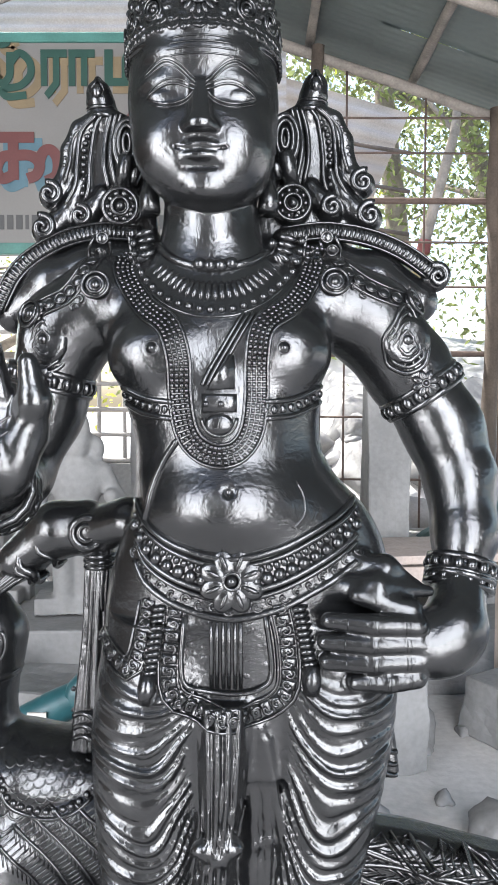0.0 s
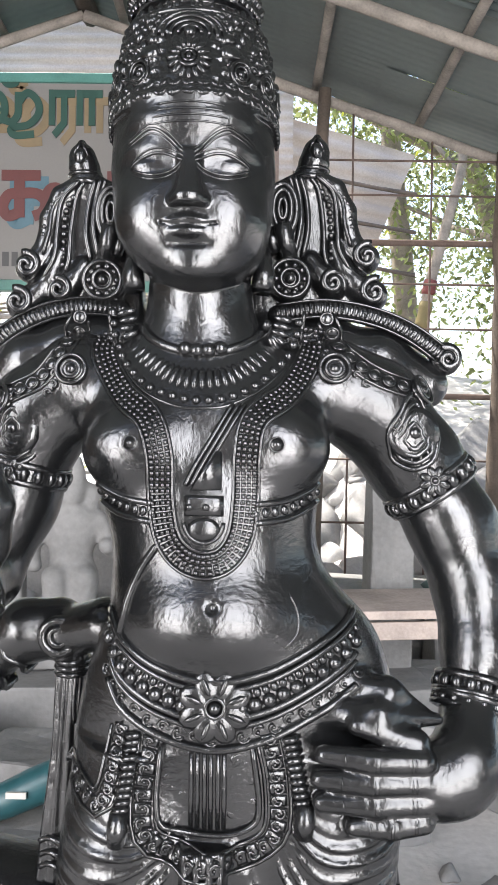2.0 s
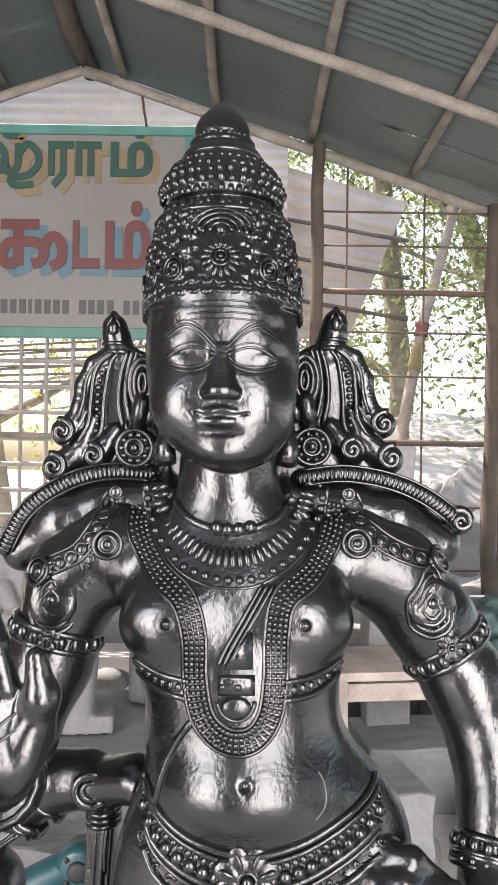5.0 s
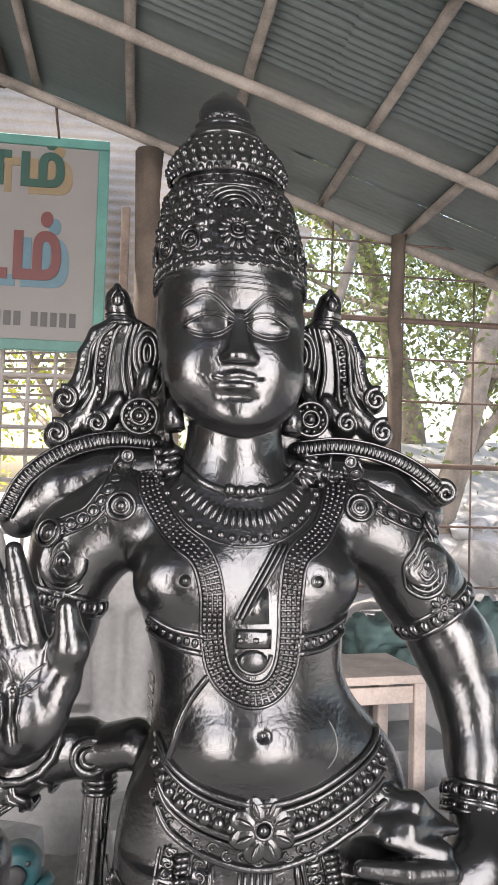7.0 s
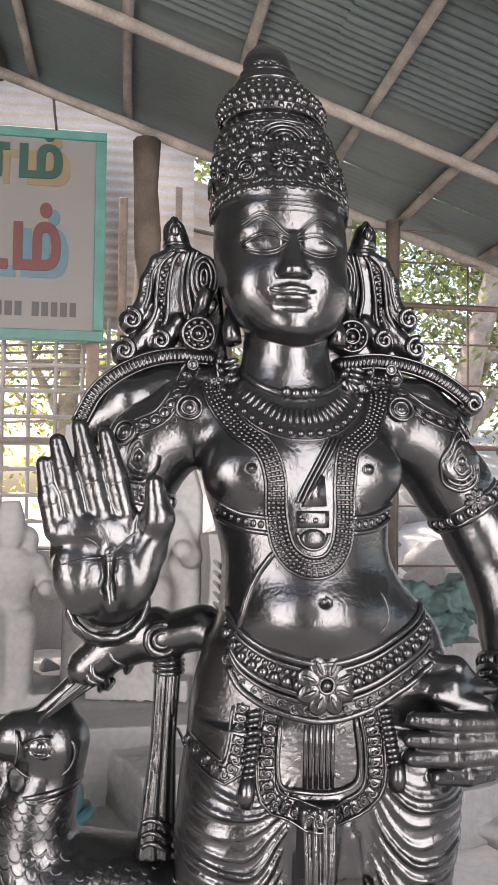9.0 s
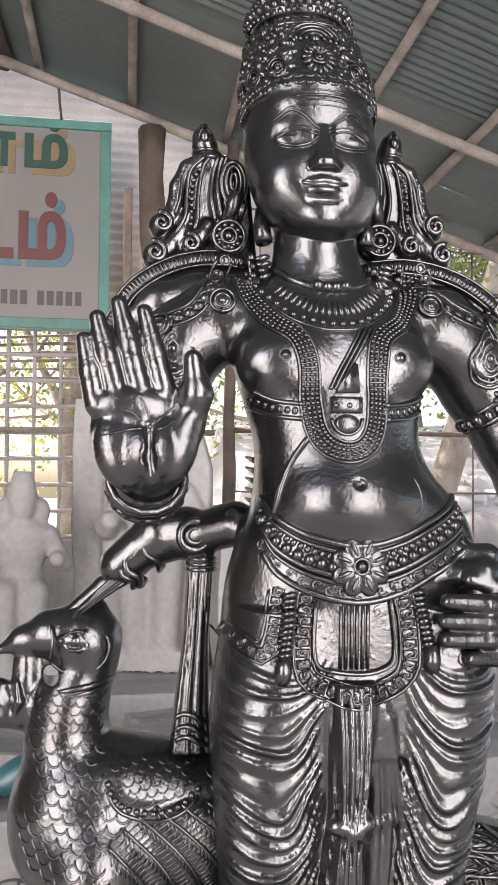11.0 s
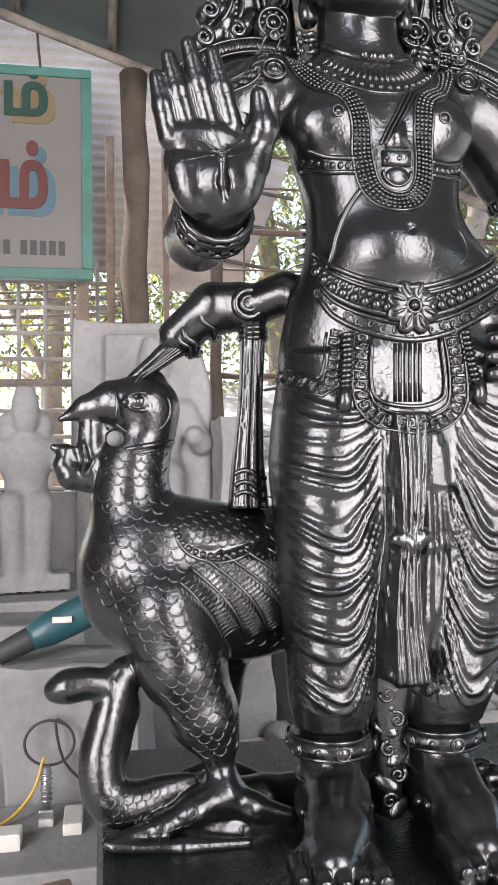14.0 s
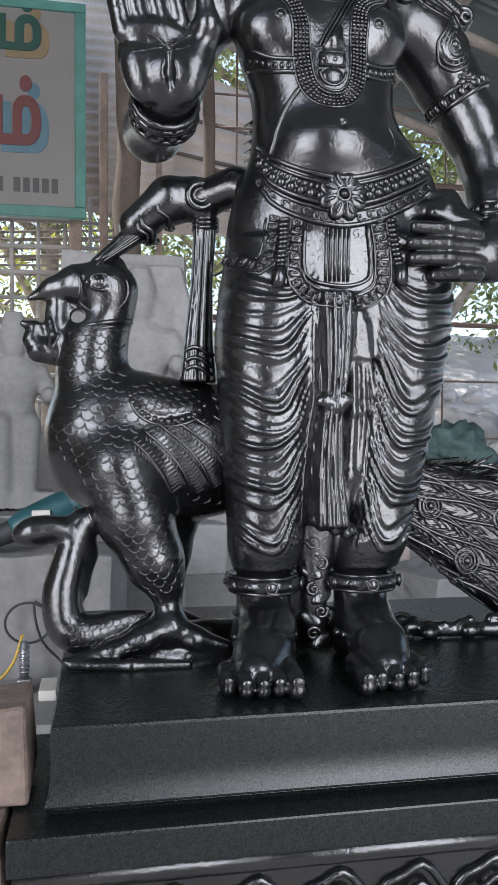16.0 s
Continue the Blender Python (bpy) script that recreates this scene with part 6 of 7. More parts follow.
def sign():
    y = 6.85
    x0, x1, z0, z1 = -3.1, -0.515, 2.73, 4.465
    top = empty("sign_board", "white painted sign board with a green frame and coloured letters", "sign", pose(0, 0, 0))
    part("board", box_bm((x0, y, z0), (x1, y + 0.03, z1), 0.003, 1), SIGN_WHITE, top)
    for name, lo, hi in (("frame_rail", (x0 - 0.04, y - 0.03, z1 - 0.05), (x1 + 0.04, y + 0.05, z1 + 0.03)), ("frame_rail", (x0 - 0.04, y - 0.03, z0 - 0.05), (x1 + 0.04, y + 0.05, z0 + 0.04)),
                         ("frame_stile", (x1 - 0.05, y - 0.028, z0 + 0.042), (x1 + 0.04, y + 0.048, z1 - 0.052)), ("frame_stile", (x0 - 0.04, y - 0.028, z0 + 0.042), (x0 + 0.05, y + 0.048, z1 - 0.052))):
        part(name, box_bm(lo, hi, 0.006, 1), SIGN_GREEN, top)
    for hx in (-2.4, -0.9):
        log("hanger", (hx, y + 0.02, z1), (hx, 6.47, roof_z(hx) - 0.05), 0.012, RUST, top, 5, 5)
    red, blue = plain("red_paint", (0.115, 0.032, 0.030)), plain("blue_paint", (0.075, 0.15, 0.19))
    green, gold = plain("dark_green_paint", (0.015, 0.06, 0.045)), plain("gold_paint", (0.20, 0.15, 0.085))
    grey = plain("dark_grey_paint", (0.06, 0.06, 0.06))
    # each: text, left end, width; the long vowel of the red row is drawn as the tail of its letter
    circle = [(0.5 + 0.10 * math.cos(v), 1.34 + 0.13 * math.sin(v)) for v in np.linspace(0, 6.28, 9)]
    ka = [([(0.0, 0.95), (0.4, 0.95), (0.78, 0.95)], 0), ([(0.36, 0.95), (0.36, 0.5), (0.36, 0.0)], 0),
          ([(0.36, 0.12), (0.14, 0.03), (0.03, 0.24), (0.14, 0.50), (0.36, 0.54), (0.70, 0.54), (0.88, 0.36), (0.82, 0.12), (0.64, 0.03)], 1)]
    DRAWN = {"sh": [([(0.33, 0.34), (0.20, 0.50), (0.07, 0.34), (0.12, 0.10), (0.29, 0.06), (0.40, 0.30), (0.38, 0.72), (0.25, 0.95), (0.08, 0.86)], 1),
                    ([(0.36, 0.12), (0.52, 0.04), (0.62, 0.26), (0.63, 0.62), (0.63, 0.98)], 1), ([(0.63, 0.62), (0.78, 0.95), (0.95, 0.70), (0.97, 0.30), (0.80, -0.05), (0.52, -0.16), (0.58, -0.38), (0.90, -0.34)], 1), (circle, 1)],
             "k": ka + [([(a * 0.9 - 0.08, b) for a, b in circle], 1)],
             "kuu": ka + [([(0.86, 0.34), (0.96, 0.62), (1.12, 0.66), (1.24, 0.45), (1.22, 0.12), (1.02, -0.03)], 1)]}
    rows = ((4.075, 0.265, green, gold, 0.062, (("sh", -2.30, 0.50), ("ரா", -1.73, 0.45), ("ம்", -1.20, 0.36))),
            (3.29, 0.37, red, blue, 0.090, (("k", -2.62, 0.42), ("kuu", -2.12, 0.42), ("ட", -1.51, 0.23), ("ம்", -1.235, 0.39))))
    for z, high, ink, shade, pen, words in rows:
        for text, x, wide in words:
            for dx, dz, lift, mat, nm, bold in ((0.065, -0.055, 0.005, shade, "letter_shadow", 0.036), (0.0, 0.0, 0.018, ink, "letter", 0.032)):
                if text in DRAWN:
                    V, F = [], []
                    for n, (pts, smooth) in enumerate(DRAWN[text]):
                        v, f = stroke(pts, x + dx, z + dz, wide, high, pen + (0.014 if nm != "letter" else 0.0), -0.0016 * n, smooth)
                        F += [tuple(i + len(V) for i in q) for q in f]
                        V += v
                else:
                    V, F = letters(text, x + dx, z + dz, wide, high, bold)
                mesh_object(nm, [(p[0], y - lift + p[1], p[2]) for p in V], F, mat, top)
    x = -2.60
    rng = random.Random(4)
    while x < -0.72:
        w = rng.choice((0.030, 0.052, 0.055, 0.058))
        part("number_bar", box_bm((x, y - 0.008, 2.885), (x + w, y - 0.002, 3.005), 0, 1), grey, top)
        x += w + (0.024 if rng.random() > 0.14 else 0.085)
    return top


sign()


# ---- sheets and neighbouring walls at the far end ----
def leaning_sheet(name, corners, waves, mat, label, depth=0.03):
    """A corrugated panel between four corners, its ribs running from the first side to the second."""
    a, b, c, d = [Vector(p) for p in corners]
    n = waves * 4
    nrm = (b - a).cross(d - a).normalized()
    verts, faces = [], []
    for i in range(n + 1):
        t = i / n
        off = nrm * depth * 0.5 * math.sin(2 * math.pi * i / 4)
        verts += [a.lerp(d, t) + off, b.lerp(c, t) + off]
        if i:
            k = 2 * i
            faces.append((k - 2, k - 1, k + 1, k))
    return tagged(mesh_object(name, verts, faces, mat, None, True), label, "wall", kind="structure")


leaning_sheet("wall_sheet", [(-7.0, 7.7, 3.0), (0.35, 7.7, 2.95), (0.35, 7.7, 5.6), (-7.0, 7.7, 5.6)], 26, GABLE, "pale corrugated sheet wall above the lattice")
leaning_sheet("neighbour_roof", [(0.2, 8.2, 2.9), (1.00, 8.2, 2.9), (1.62, 8.3, 4.35), (0.2, 8.3, 4.75)], 9, GABLE, "pale sloping sheet roof of the neighbouring shed", 0.06)
for i, z in enumerate((3.2, 3.62, 4.0)):
    tagged(log("batten", (0.1, 8.12, z + 0.15), (1.6, 8.12, z - 0.1), 0.02, DARK_POLE, None, 300 + i, 5), "thin dark batten across the pale sheet", "batten", "battens", "structure")
for i, (x, z0, z1, w) in enumerate(((-0.36, 0.0, 4.0, 0.07), (-0.62, 0.0, 3.2, 0.10), (0.15, 0.0, 4.2, 0.05))):
    tagged(part("board", box_bm((x, 7.0 + 0.1 * i, z0), (x + w, 7.03 + 0.1 * i, z1), 0.004, 1, None, 0.01, i), PLANK), "pale rough board standing behind the posts", "board", "boards")


for i in range(8):
    tagged(log("pole", (-3.6 + 0.12 * i, 8.4, 2.42 + 0.055 * i), (-0.2, 8.5, 2.50 + 0.062 * i + 0.05 * (i % 3)), 0.014, POLE, None, 330 + i, 7), "thin slanting pole of the neighbouring roof", "pole", "roof poles", "structure")

# rear end of the shed, behind the viewer, with two open bays
def rear_wall():
    top = empty("wall_rear", "plain dark boarded rear wall with two open bays to daylight", "wall", kind="structure")
    y = -2.6
    for lo, hi in (((-6.6, y, 0), (-5.2, y + 0.15, 4.9)), ((-1.95, y, 0), (0.2, y + 0.15, 4.9)), ((2.45, y, 0), (5.0, y + 0.15, 4.9)), ((-5.2, y, -0.05), (-1.95, y + 0.15, 0.1)), ((0.2, y, -0.05), (2.45, y + 0.15, 0.1))):
        part("wall_panel", box_bm(lo, hi, 0.0, 1), DARK_POLE, top)


rear_wall()


# Dark wall added out of view to keep side light off figure and roof.
def side_blocker():
    top = empty("wall_side_blocker", "unseen dark boarded wall added at the side to block light", "wall", kind="structure")
    for i in range(18):
        y = -2.4 + i * 0.5
        part("wall_panel", box_bm((-5.86, y, -0.05), (-5.80 + 0.006 * (i % 2), y + 0.495, 3.25), 0.004, 1), DARK_POLE, top)


side_blocker()


# ---- stones and unfinished carvings ----
def rock(name, c, size, seed, mat=STONE, label="pale grey rough stone lying on the dusty ground", flat=0.75, folds=0.0):
    bm = bmesh.new()
    bmesh.ops.create_icosphere(bm, subdivisions=4 if folds else 3, radius=1.0)
    off = Vector((seed * 3.7, seed * 1.3, seed))
    for v in bm.verts:
        p = v.co.copy()
        q = 1 + 0.32 * noise.noise(p * 1.1 + off) + 0.12 * noise.noise(p * 3 + off)
        for d in range(5):
            ax = Vector((math.sin(seed + d * 2.1), math.cos(seed * 1.7 + d), math.sin(d * 1.3 + seed * 0.6))).normalized()
            h = p.dot(ax)
            if h > 0.62:
                p -= ax * (h - 0.62) * 0.85
        q += folds * (abs(noise.noise(p * 2.6 + off)) + 0.6 * abs(noise.noise(p * 5.2 - off)))
        v.co = Vector((p.x * size * q, p.y * size * q * 0.9, p.z * size * q * flat))
    ob = part(name, bm, mat, None, "", True)
    ob.matrix_world = pose(c[0], c[1], c[2] + size * flat * 0.55, 0, 0, seed * 47)
    return tagged(ob, label, "stone", "loose stones")


def block(lo, hi, seed, label, mat=STONE, cat="stone block", turn=0):
    c = [(lo[i] + hi[i]) / 2 for i in range(3)]
    bm = box_bm([lo[i] - c[i] for i in range(3)], [hi[i] - c[i] for i in range(3)], 0.012, 2, None, 0.012, seed)
    bmesh.ops.subdivide_edges(bm, edges=bm.edges[:], cuts=5, use_grid_fill=True)
    for v in bm.verts:
        v.co += Vector([0.018 * noise.noise(v.co * 5 + Vector((seed, i * 5, 0))) + 0.010 * noise.noise(v.co * 14 + Vector((i * 7, seed, 0))) for i in range(3)])
    ob = part("stone_block", bm, mat)
    ob.matrix_world = pose(*c, 0, 0, turn)
    return tagged(ob, label, cat, "stone blocks")


def rough_carving(x, y, z, h, seed, slab, label):
    """A half-carved figure against its slab, still pale and unpolished."""
    s = h / 1.2
    b = Block((-0.36, -0.2, 0), (0.36, 0.2, 1.26), 0.014)
    rng = random.Random(seed)
    if slab:
        b.plate([(-0.27, 0.0), (0.27, 0.0), (0.27, 0.95), (0.20, 1.2), (-0.25, 1.21)], 0.1, 0.06, 0.02, 0.015)
    b.column([(0.0, 0, 0.02, 0.16, 0.11), (0.25, 0, 0.02, 0.13, 0.10), (0.5, 0.01, 0.02, 0.15, 0.11), (0.62, 0, 0.02, 0.115, 0.09), (0.78, 0, 0.02, 0.175, 0.09), (0.86, 0, 0.02, 0.16, 0.08), (0.9, 0, 0.02, 0.05, 0.05)], 0.03)
    b.ball((0, 0.01, 0.98), (0.075, 0.08, 0.09), 0.03)
    b.column([(1.0, 0, 0.02, 0.085, 0.08), (1.1, 0, 0.02, 0.075, 0.06), (1.18, 0, 0.02, 0.05, 0.04)], 0.02)
    for sd in (-1, 1):
        b.limb([(sd * 0.15, 0.03, 0.82), (sd * 0.23, 0.02, 0.66), (sd * 0.20, -0.05, 0.56 + rng.uniform(0, 0.14))], [0.055, 0.05, 0.045], 0.03)
        b.ball((sd * 0.10, 0.05, 0.95), (0.06, 0.05, 0.08), 0.04)
        b.limb([(sd * 0.07, -0.06, 0.1), (sd * 0.08, -0.07, 0.5)], [0.06, 0.075], 0.04)
    b.plate([(-0.24, 0), (0.24, 0), (0.24, 0.1), (-0.24, 0.1)], 0.02, 0.13, 0.01)
    v, q = b.skin()
    heap = Heap()
    heap.put(v * s, q)
    ob = heap.finish("unfinished_statue", STONE)
    ob.matrix_world = pose(x, y, z, 0, 0, rng.uniform(-14, 14))
    return tagged(ob, label, "statue", "unfinished statues")


# broken stones behind the pedestal
for i, (x, y, s) in enumerate(((-0.30, 1.92, 0.27), (-0.02, 2.02, 0.25), (0.30, 1.95, 0.22), (-0.62, 1.95, 0.16), (-0.86, 2.05, 0.14), (-0.74, 1.72, 0.09), (-0.92, 1.80, 0.11), (0.55, 2.1, 0.2), (-0.15, 1.70, 0.14), (-1.1, 1.95, 0.13))):
    rock("stone", (x, y, -0.03), s, 170 + i, WHITE_STONE, "broken dust-white stone lying behind the black pedestal", 0.85)


# long low stone bench that carries the unfinished pieces
block((-2.4, 3.05, -0.02), (0.25, 3.9, 0.56), 3, "long pale stone bench under the unfinished carvings", cat="stone bench")
for x, y, h, sd, slab, text in ((-0.72, 3.35, 0.86, 1, False, "pale unpolished stone figure on the stone bench"), (-0.18, 3.5, 1.1, 2, True, "pale half-carved stone figure against a tall slab"),
                                (-1.15, 3.5, 0.8, 3, True, "pale half-carved stone figure against a short slab"), (-1.7, 3.5, 1.0, 4, False, "pale unpolished stone figure on the stone bench")):
    rough_carving(x, y, 0.565, h, sd, slab, text)
for i, (lo, hi, turn, text) in enumerate((
        ((-0.54, 3.64, 0.565), (0.06, 3.84, 1.74), -4, "tall pale stone slab standing on the bench"),
        ((0.08, 3.3, 0.565), (0.24, 3.5, 1.28), 6, "pale stone post standing beside the slab"),
        ((0.3, 3.0, 0.0), (0.66, 3.4, 0.45), 9, "pale grey squared stone block on the ground"),
        ((-0.75, 2.2, 0.0), (-0.42, 2.5, 0.62), -12, "pale blue-grey stone block under the grinder"),
        ((-0.44, 2.3, 0.0), (-0.10, 2.75, 0.40), 8, "pale grey squared stone block on the ground"),
        ((-0.25, 2.5, 0.395), (0.05, 2.8, 0.58), 20, "pale grey squared stone block lying on another"),
        ((-1.5, 2.35, 0.0), (-0.85, 2.9, 0.30), 5, "pale grey squared stone block on the ground"),
        ((-1.25, 2.6, 0.295), (-0.9, 2.85, 0.52), 15, "pale grey squared stone block lying on another"),
        ((0.62, 4.2, 0.0), (0.84, 4.42, 1.75), 3, "pale stone post standing on the ground"),
        ((0.55, 3.9, 0.0), (1.5, 4.4, 0.32), 7, "pale grey squared stone block on the ground"),
        ((0.2, 5.0, 0.0), (1.9, 5.6, 0.55), 2, "pale grey squared stone block on the ground"),
        ((1.0, 3.2, 0.0), (1.5, 3.6, 0.25), 25, "pale grey squared stone block on the ground"),
        ((1.5, 5.3, 0.0), (2.6, 5.9, 0.7), -6, "pale grey squared stone block on the ground"))):
    block(lo, hi, 20 + i, text, STONE, "stone block", turn)
rng = random.Random(11)
for i in range(150):
    x, y = rng.uniform(0.12, 2.6), rng.uniform(2.3, 6.2)
    if i > 125:
        x, y = rng.uniform(-2.6, -0.1), rng.uniform(4.2, 7)
    s = rng.uniform(0.04, 0.16) * (1.5 if y > 5.5 else 1.0)
    rock("stone", (x, y, -0.02), s, i + 1)
for i, (x, y, z, s) in enumerate(((0.95, 6.8, 0.3, 0.34), (1.45, 7.0, 0.35, 0.42), (0.6, 6.9, 0.2, 0.4), (2.2, 7.1, 0.3, 0.5), (1.15, 7.6, 0.75, 0.4), (1.9, 7.8, 0.8, 0.5), (2.9, 7.5, 0.4, 0.6), (0.5, 7.7, 0.6, 0.45), (3.4, 8.0, 0.7, 0.6), (2.5, 8.6, 1.2, 0.6), (1.3, 8.5, 1.1, 0.5))):
    rock("boulder", (x, y, z - 0.2), s, 90 + i, STONE, "large pale boulder in the heap beyond the fence")
# bank that carries the boulders beyond the fence
bank_v, bank_f = [], []
for j in range(14):
    for i in range(40):
        x, y = -8 + i * 0.45, 6.7 + j * 0.55
        bank_v.append((x, y, -0.1 + 2.7 * (1 - math.exp(-(y - 6.7) * 0.42)) * min(1, max(0, (x + 0.2) / 1.2)) + 0.16 * noise.noise((x, y, 2)) + 0.10 * noise.noise((x * 2.6, y * 2.6, 5))))
for j in range(13):
    for i in range(39):
        bank_f.append((j * 40 + i, j * 40 + i + 1, j * 40 + 41 + i, j * 40 + 40 + i))
tagged(mesh_object("ground_bank", bank_v, bank_f, DUST, None, True), "dusty bank rising beyond the shed", "ground", kind="structure")

rng = random.Random(21)
for i in range(70):
    x, y = rng.uniform(0.5, 4.2), rng.uniform(6.75, 8.7)
    z = -0.1 + 2.7 * (1 - math.exp(-(y - 6.7) * 0.42)) * min(1, max(0, (x + 0.2) / 1.2))
    rock("stone", (x, y, z - 0.06), rng.uniform(0.06, 0.22), 200 + i, rng.choice((STONE, STONE, WHITE_STONE)), "pale broken stone in the rubble beyond the fence")

# dark green cloth heap by the fence
heap_c = material("tarpaulin", (0.06, 0.10, 0.095), 0.7, vary=0.35, scale=3, bump=0.4, fine=25)
for i, (x, y, z, s) in enumerate(((1.25, 4.75, 0.80, 0.20), (1.50, 4.9, 0.84, 0.19), (1.73, 4.85, 0.80, 0.21), (2.0, 4.8, 0.82, 0.24), (1.42, 4.6, 0.70, 0.16), (1.66, 4.62, 0.72, 0.15))):
    ob = rock("tarpaulin_roll", (x, y, z - 0.2), s, 130 + i, heap_c, "dark green tarpaulin roll lying on a stone block", 0.75, 0.75)
    tagged(ob, category="tarpaulin", group="tarpaulin rolls")
    block((x - 0.2, y - 0.16, -0.02), (x + 0.2, y + 0.16, z - 0.16), 150 + i, "pale grey squared stone block on the ground")


# ---- table behind the figure ----
def low_table():
    top = empty("low_table", "low wooden table with a dusty pale plank top", "table", pose(0.78, 3.9, 0, 0, 0, 8))
    part("tabletop", box_bm((-0.45, -0.25, 0.70), (0.45, 0.25, 0.74), 0.006, 2), DUSTY_PLANK, top)
    for x in (-0.4, 0.4):
        for y in (-0.2, 0.2):
            part("leg", box_bm((x - 0.03, y - 0.03, 0.0), (x + 0.03, y + 0.03, 0.699), 0.004, 1), DUSTY_PLANK, top)
    for y in (-0.2, 0.2):
        part("rail", box_bm((-0.37, y - 0.012, 0.60), (0.37, y + 0.012, 0.68), 0.003, 1), DUSTY_PLANK, top)


low_table()


# ---- tools on the stones ----
def grinder():
    top = empty("angle_grinder", "teal angle grinder lying on a pale stone block", "power tool")
    a, b = Vector((-0.615, 1.90, 0.640)), Vector((-0.40, 1.93, 0.735))
    d = (b - a).normalized()
    tube("handle", [a - d * 0.20, a - d * 0.06, a, a + d * 0.05], [0.020, 0.023, 0.027, 0.030], DARK, top, 14, "black rubber grip", steps=10)
    tube("body", [a + d * 0.04, a + d * 0.08, a + d * 0.16, a + d * 0.24], [0.030, 0.040, 0.043, 0.040], TEAL, top, 16, steps=12)
    g = a + d * 0.245
    tube("gear_head", [g + Vector((0, 0.03, 0)), g + Vector((0, -0.020, 0)), g + Vector((0, -0.040, 0)), g + Vector((0, -0.046, 0))], [0.050, 0.053, 0.048, 0.036], TEAL, top, 24)
    tube("cap", [g + Vector((0, -0.045, 0)), g + Vector((0, -0.056, 0)), g + Vector((0, -0.058, 0))], [0.024, 0.022, 0.014], DARK, top, 16)
    for q in range(4):
        v = math.pi / 4 + q * math.pi / 2
        tube("screw", [g + Vector((0.036 * math.cos(v), -0.042, 0.036 * math.sin(v))), g + Vector((0.036 * math.cos(v), -0.050, 0.036 * math.sin(v)))], 0.006, DARK, top, 8)
    n = Vector((-d.z, 0, d.x))
    tube("spindle_guard", [g - n * 0.04, g - n * 0.062, g - n * 0.066], [0.055, 0.062, 0.05], TEAL, top, 20)
    part("rating_label", box_bm(a + d * 0.12 + Vector((-0.02, -0.047, 0.008)), a + d * 0.12 + Vector((0.025, -0.041, 0.022)), 0.0, 1), CREAM, top, "pale rating label")
    block((-0.62, 1.84, 0.0), (-0.30, 2.10, 0.60), 61, "pale blue-grey stone block under the grinder", turn=-8)


grinder()
cable = tube("cable", [(-0.53 + 0.055 * math.cos(a), 1.80, 0.44 + 0.05 * math.sin(a)) for a in np.linspace(0.9, 7.6, 14)] + [(-0.50, 1.80, 0.40), (-0.45, 1.80, 0.34), (-0.42, 1.80, 0.30)], 0.0032, DARK, None, 8, steps=50)
tagged(cable, "looped black rubber power cable hanging on the stone", "cable")
wire = tube("yellow_wire", [(-0.70, 1.70, 0.297), (-0.62, 1.72, 0.305), (-0.565, 1.75, 0.35), (-0.54, 1.77, 0.42)], 0.004, plain("yellow_plastic", (0.5, 0.33, 0.05)), None, 8, steps=24)
tagged(wire, "thin yellow wire lying over the low plank", "wire")
tagged(part("low_plank", box_bm((-1.3, 1.5, 0.25), (-0.40, 1.83, 0.292), 0.006, 2, None, 0.004, 3), STONE), "dusty grey plank across two stones", "plank")
block((-1.2, 1.53, -0.02), (-0.95, 1.8, 0.249), 63, "pale grey squared stone block under the plank")
block((-0.62, 1.53, -0.02), (-0.44, 1.8, 0.249), 64, "pale grey squared stone block under the plank")
for lo, hi, sd in (((-0.70, 1.60, 0.293), (-0.575, 1.65, 0.328), 1), ((-0.495, 1.65, 0.293), (-0.455, 1.75, 0.318), 2), ((-0.548, 1.70, 0.293), (-0.516, 1.73, 0.310), 3)):
    tagged(part("socket_box", box_bm(lo, hi, 0.004, 2), CREAM), "cream plastic socket box lying on the plank", "socket", "socket boxes")
plug = empty("threaded_bolt", "grey threaded steel bolt standing on the plank", "bolt")
STEEL = material("dull_steel", (0.35, 0.35, 0.36), 0.45, 0.8, vary=0.2, scale=20, bump=0.1)
part("nut", box_bm((-0.548, 1.705, 0.311), (-0.516, 1.737, 0.328), 0.004, 2), STEEL, plug)
tube("shank", [(-0.532, 1.721, 0.327), (-0.532, 1.721, 0.415)], 0.010, STEEL, plug, 12)
for i in range(6):
    tube("thread", [(-0.532 + 0.011 * math.cos(t), 1.721 + 0.011 * math.sin(t), 0.345 + i * 0.011) for t in np.linspace(0, 6.1, 12)], 0.0025, STEEL, plug, 6)

# rough timber prop beside the pedestal
prop = part("timber_prop", box_bm((-0.512, 0.73, 0.484), (-0.437, 0.86, 0.594), 0.008, 3, None, 0.008, 7), OLD_TIMBER)
tagged(prop, "rough weathered timber prop standing against the pedestal", "timber")
tagged(part("timber_prop", box_bm((-0.56, 0.71, -0.04), (-0.462, 0.88, 0.478), 0.01, 2, None, 0.006, 9), OLD_TIMBER), "rough upright timber under the prop beside the pedestal", "timber")


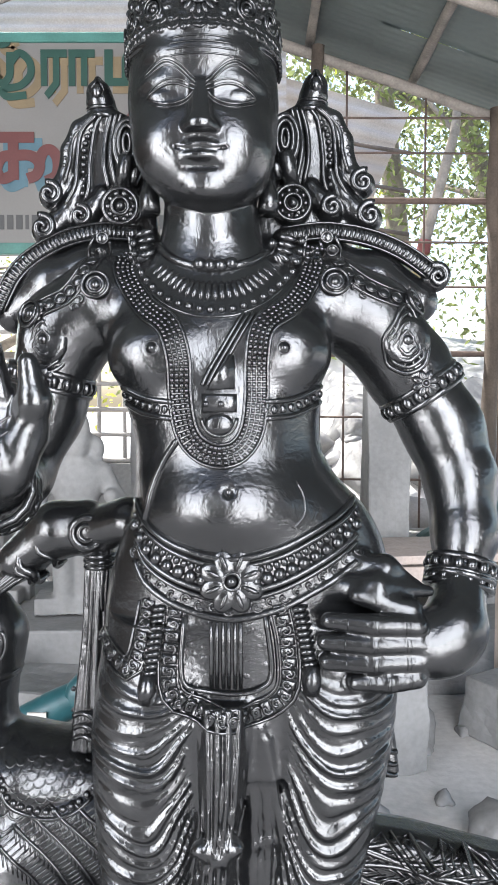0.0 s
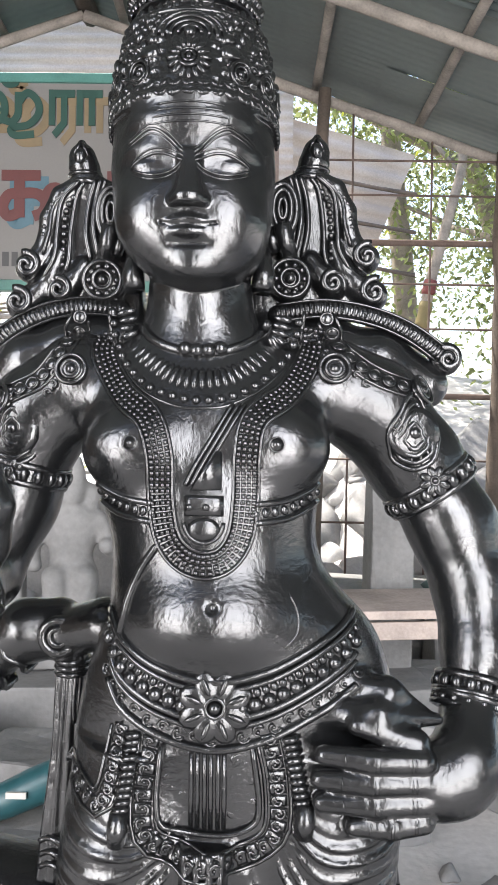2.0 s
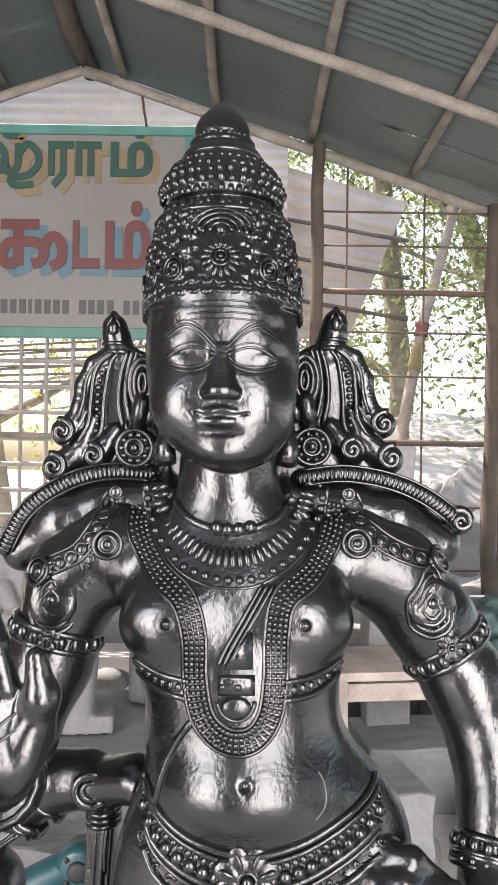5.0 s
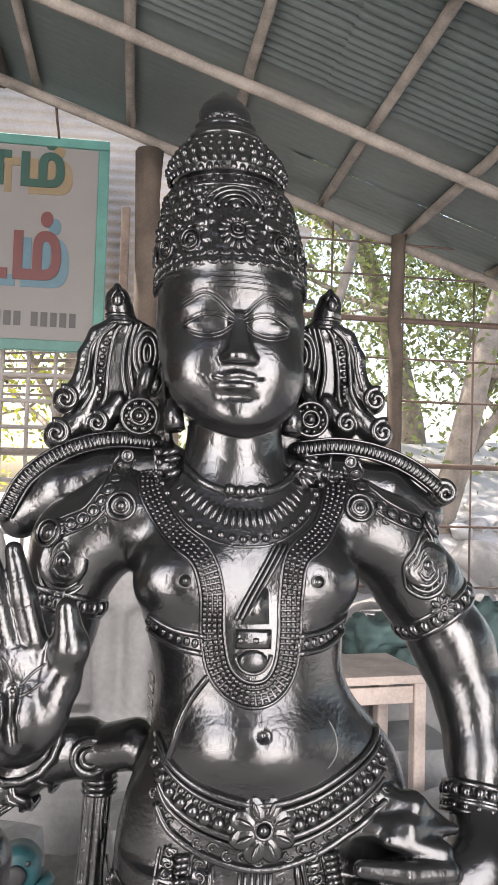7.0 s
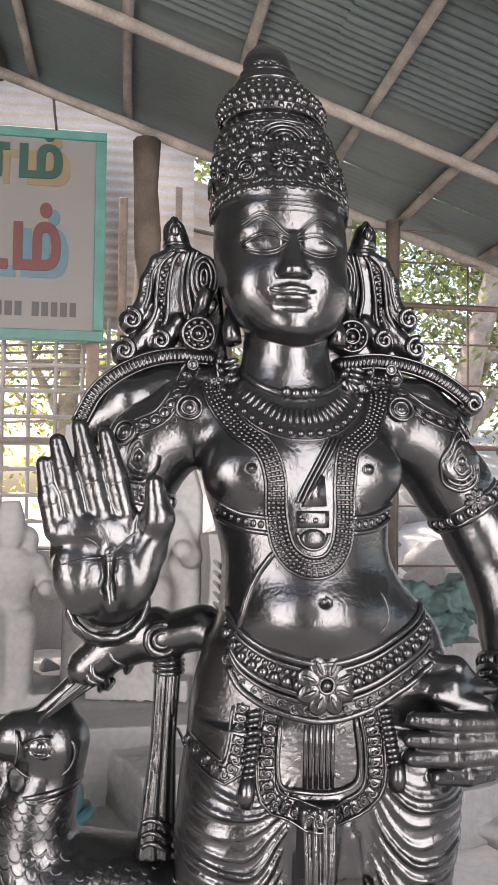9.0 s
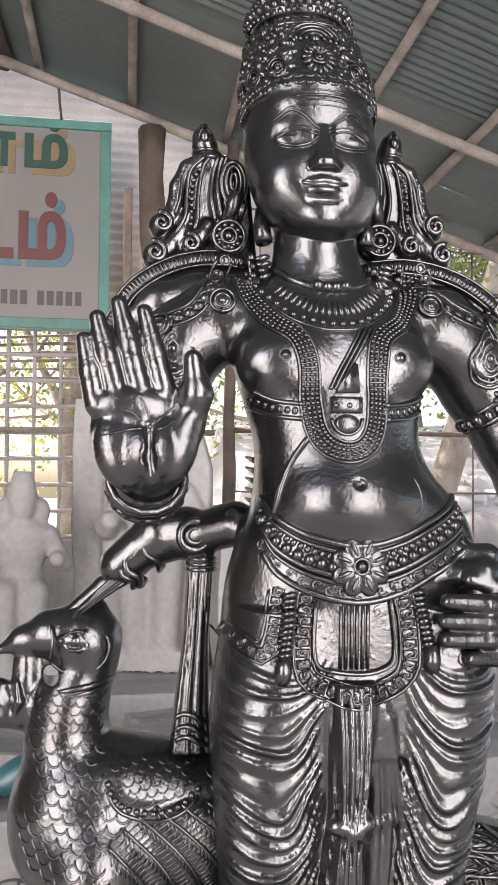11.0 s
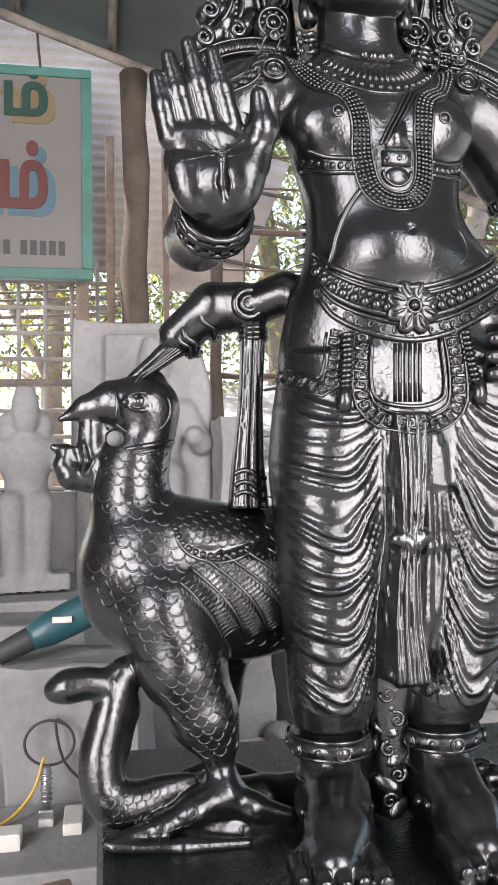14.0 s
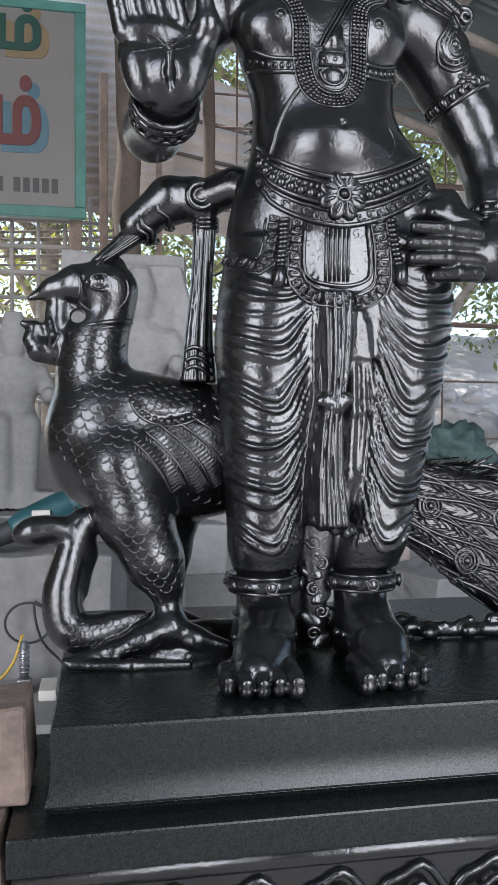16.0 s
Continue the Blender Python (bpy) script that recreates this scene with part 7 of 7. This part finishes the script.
# ---- trees beyond the fence ----
def tree(x, y, h, r, seed, mat, crown_r, leaves, bare=1.0, size=0.055):
    rng = random.Random(seed)
    top = empty("tree", "tall tree with pale bark and a loose green crown", "tree", pose(x, y, 0), "trees beyond the fence")
    V, F = [], []

    def branch(p, d, length, rad, depth):
        n = 6
        pts = [p]
        for i in range(n):
            d = (d + Vector([rng.uniform(-0.16, 0.16) for _ in range(3)]) + Vector((0, 0, 0.04))).normalized()
            pts.append(pts[-1] + d * length / n)
        v, f = tube_data(pts, [rad * (1 - 0.55 * i / n) for i in range(n + 1)], 8 if depth == 0 else 5)
        F.extend([tuple(k + len(V) for k in q) for q in f])
        V.extend(v)
        tips.append((pts[-1], length))
        if depth == 0:
            spine.extend(pts)
        if depth < 2:
            for k in range(5 if depth == 0 else 3):
                q = pts[rng.randint(2, n)]
                dd = Vector((rng.uniform(-1, 1), rng.uniform(-0.25, 1), rng.uniform(-0.1, 0.8))).normalized()
                branch(q, dd, length * rng.uniform(0.3, 0.5), rad * 0.4, depth + 1)
                tips.append((q + dd * length * 0.25, length * 0.4))
    tips = []
    spine = []
    branch(Vector((0, 0, -0.2)), Vector((rng.uniform(-0.06, 0.06), 0, 1)), h, r, 0)
    mesh_object("trunk", V, F, BARK, top, True)
    if seed == 1:
        for name, za, zb, m in (("cloth_band", 2.70, 3.0, plain("yellow_cloth", (0.20, 0.16, 0.07), 0.8)), ("cloth_knot", 3.08, 3.24, plain("red_cloth", (0.17, 0.05, 0.045), 0.8))):
            zs = [p.z for p in spine]
            line = [(float(np.interp(z, zs, [p.x for p in spine])), float(np.interp(z, zs, [p.y for p in spine])), z) for z in np.linspace(za, zb, 5)]
            tube(name, line, [r * 0.88, r * 0.95, r * 0.85, r * 0.92, r * 0.86], m, top, 12)
    lv, lf = [], []
    for i in range(leaves):
        c, l = tips[rng.randrange(len(tips))]
        p = c + Vector([rng.gauss(0, crown_r) for _ in range(3)])
        if p.z < bare:
            p.z = bare + rng.random() * 1.5
        if p.y + y < 8.0:
            p.y = 8.0 - y + abs(rng.gauss(0, 0.5))
        a = Vector([rng.uniform(-1, 1) for _ in range(3)]).normalized()
        b = a.cross(Vector([rng.uniform(-1, 1) for _ in range(3)])).normalized()
        s = size * rng.uniform(0.5, 1.2)
        k = len(lv)
        lv += [p - a * s, p + b * s * 0.42 - a * s * 0.1, p + a * s, p - b * s * 0.42 - a * s * 0.1]
        lf.append((k, k + 1, k + 2, k + 3))
    mesh_object("crown", lv, lf, mat, top)
    return top


for x, y, h, r, sd, mat, cr, n, bare in ((1.62, 9.0, 7.0, 0.085, 1, LEAF, 0.8, 2600, 1.6), (2.75, 8.6, 6.5, 0.20, 2, LEAF, 0.8, 2600, 1.8), (3.9, 10.0, 7.5, 0.16, 3, LEAF, 0.9, 3000, 1.2), (0.7, 11.0, 8.0, 0.18, 4, LEAF, 0.9, 3000, 1.5),
                                        (5.4, 9.5, 7.0, 0.2, 5, LEAF, 0.9, 2600, 1.0), (-1.2, 10.5, 7.0, 0.16, 6, LEAF_YELLOW, 0.9, 2200, 0.8), (-3.2, 11.0, 7.0, 0.2, 7, LEAF_YELLOW, 1.0, 2200, 0.8), (2.2, 12.5, 9.0, 0.22, 8, LEAF, 1.1, 3400, 0.8),
                                        (4.6, 13.0, 9.0, 0.25, 9, LEAF, 1.2, 3400, 0.6), (7.5, 11.5, 8.0, 0.22, 10, LEAF, 1.1, 2600, 0.8), (-6.0, 12.0, 8.0, 0.22, 11, LEAF, 1.1, 2600, 0.8)):
    tree(x, y, h, r, sd, mat, cr, int(n * (1.7 if mat is LEAF_YELLOW else 3.4)), bare, 0.064)
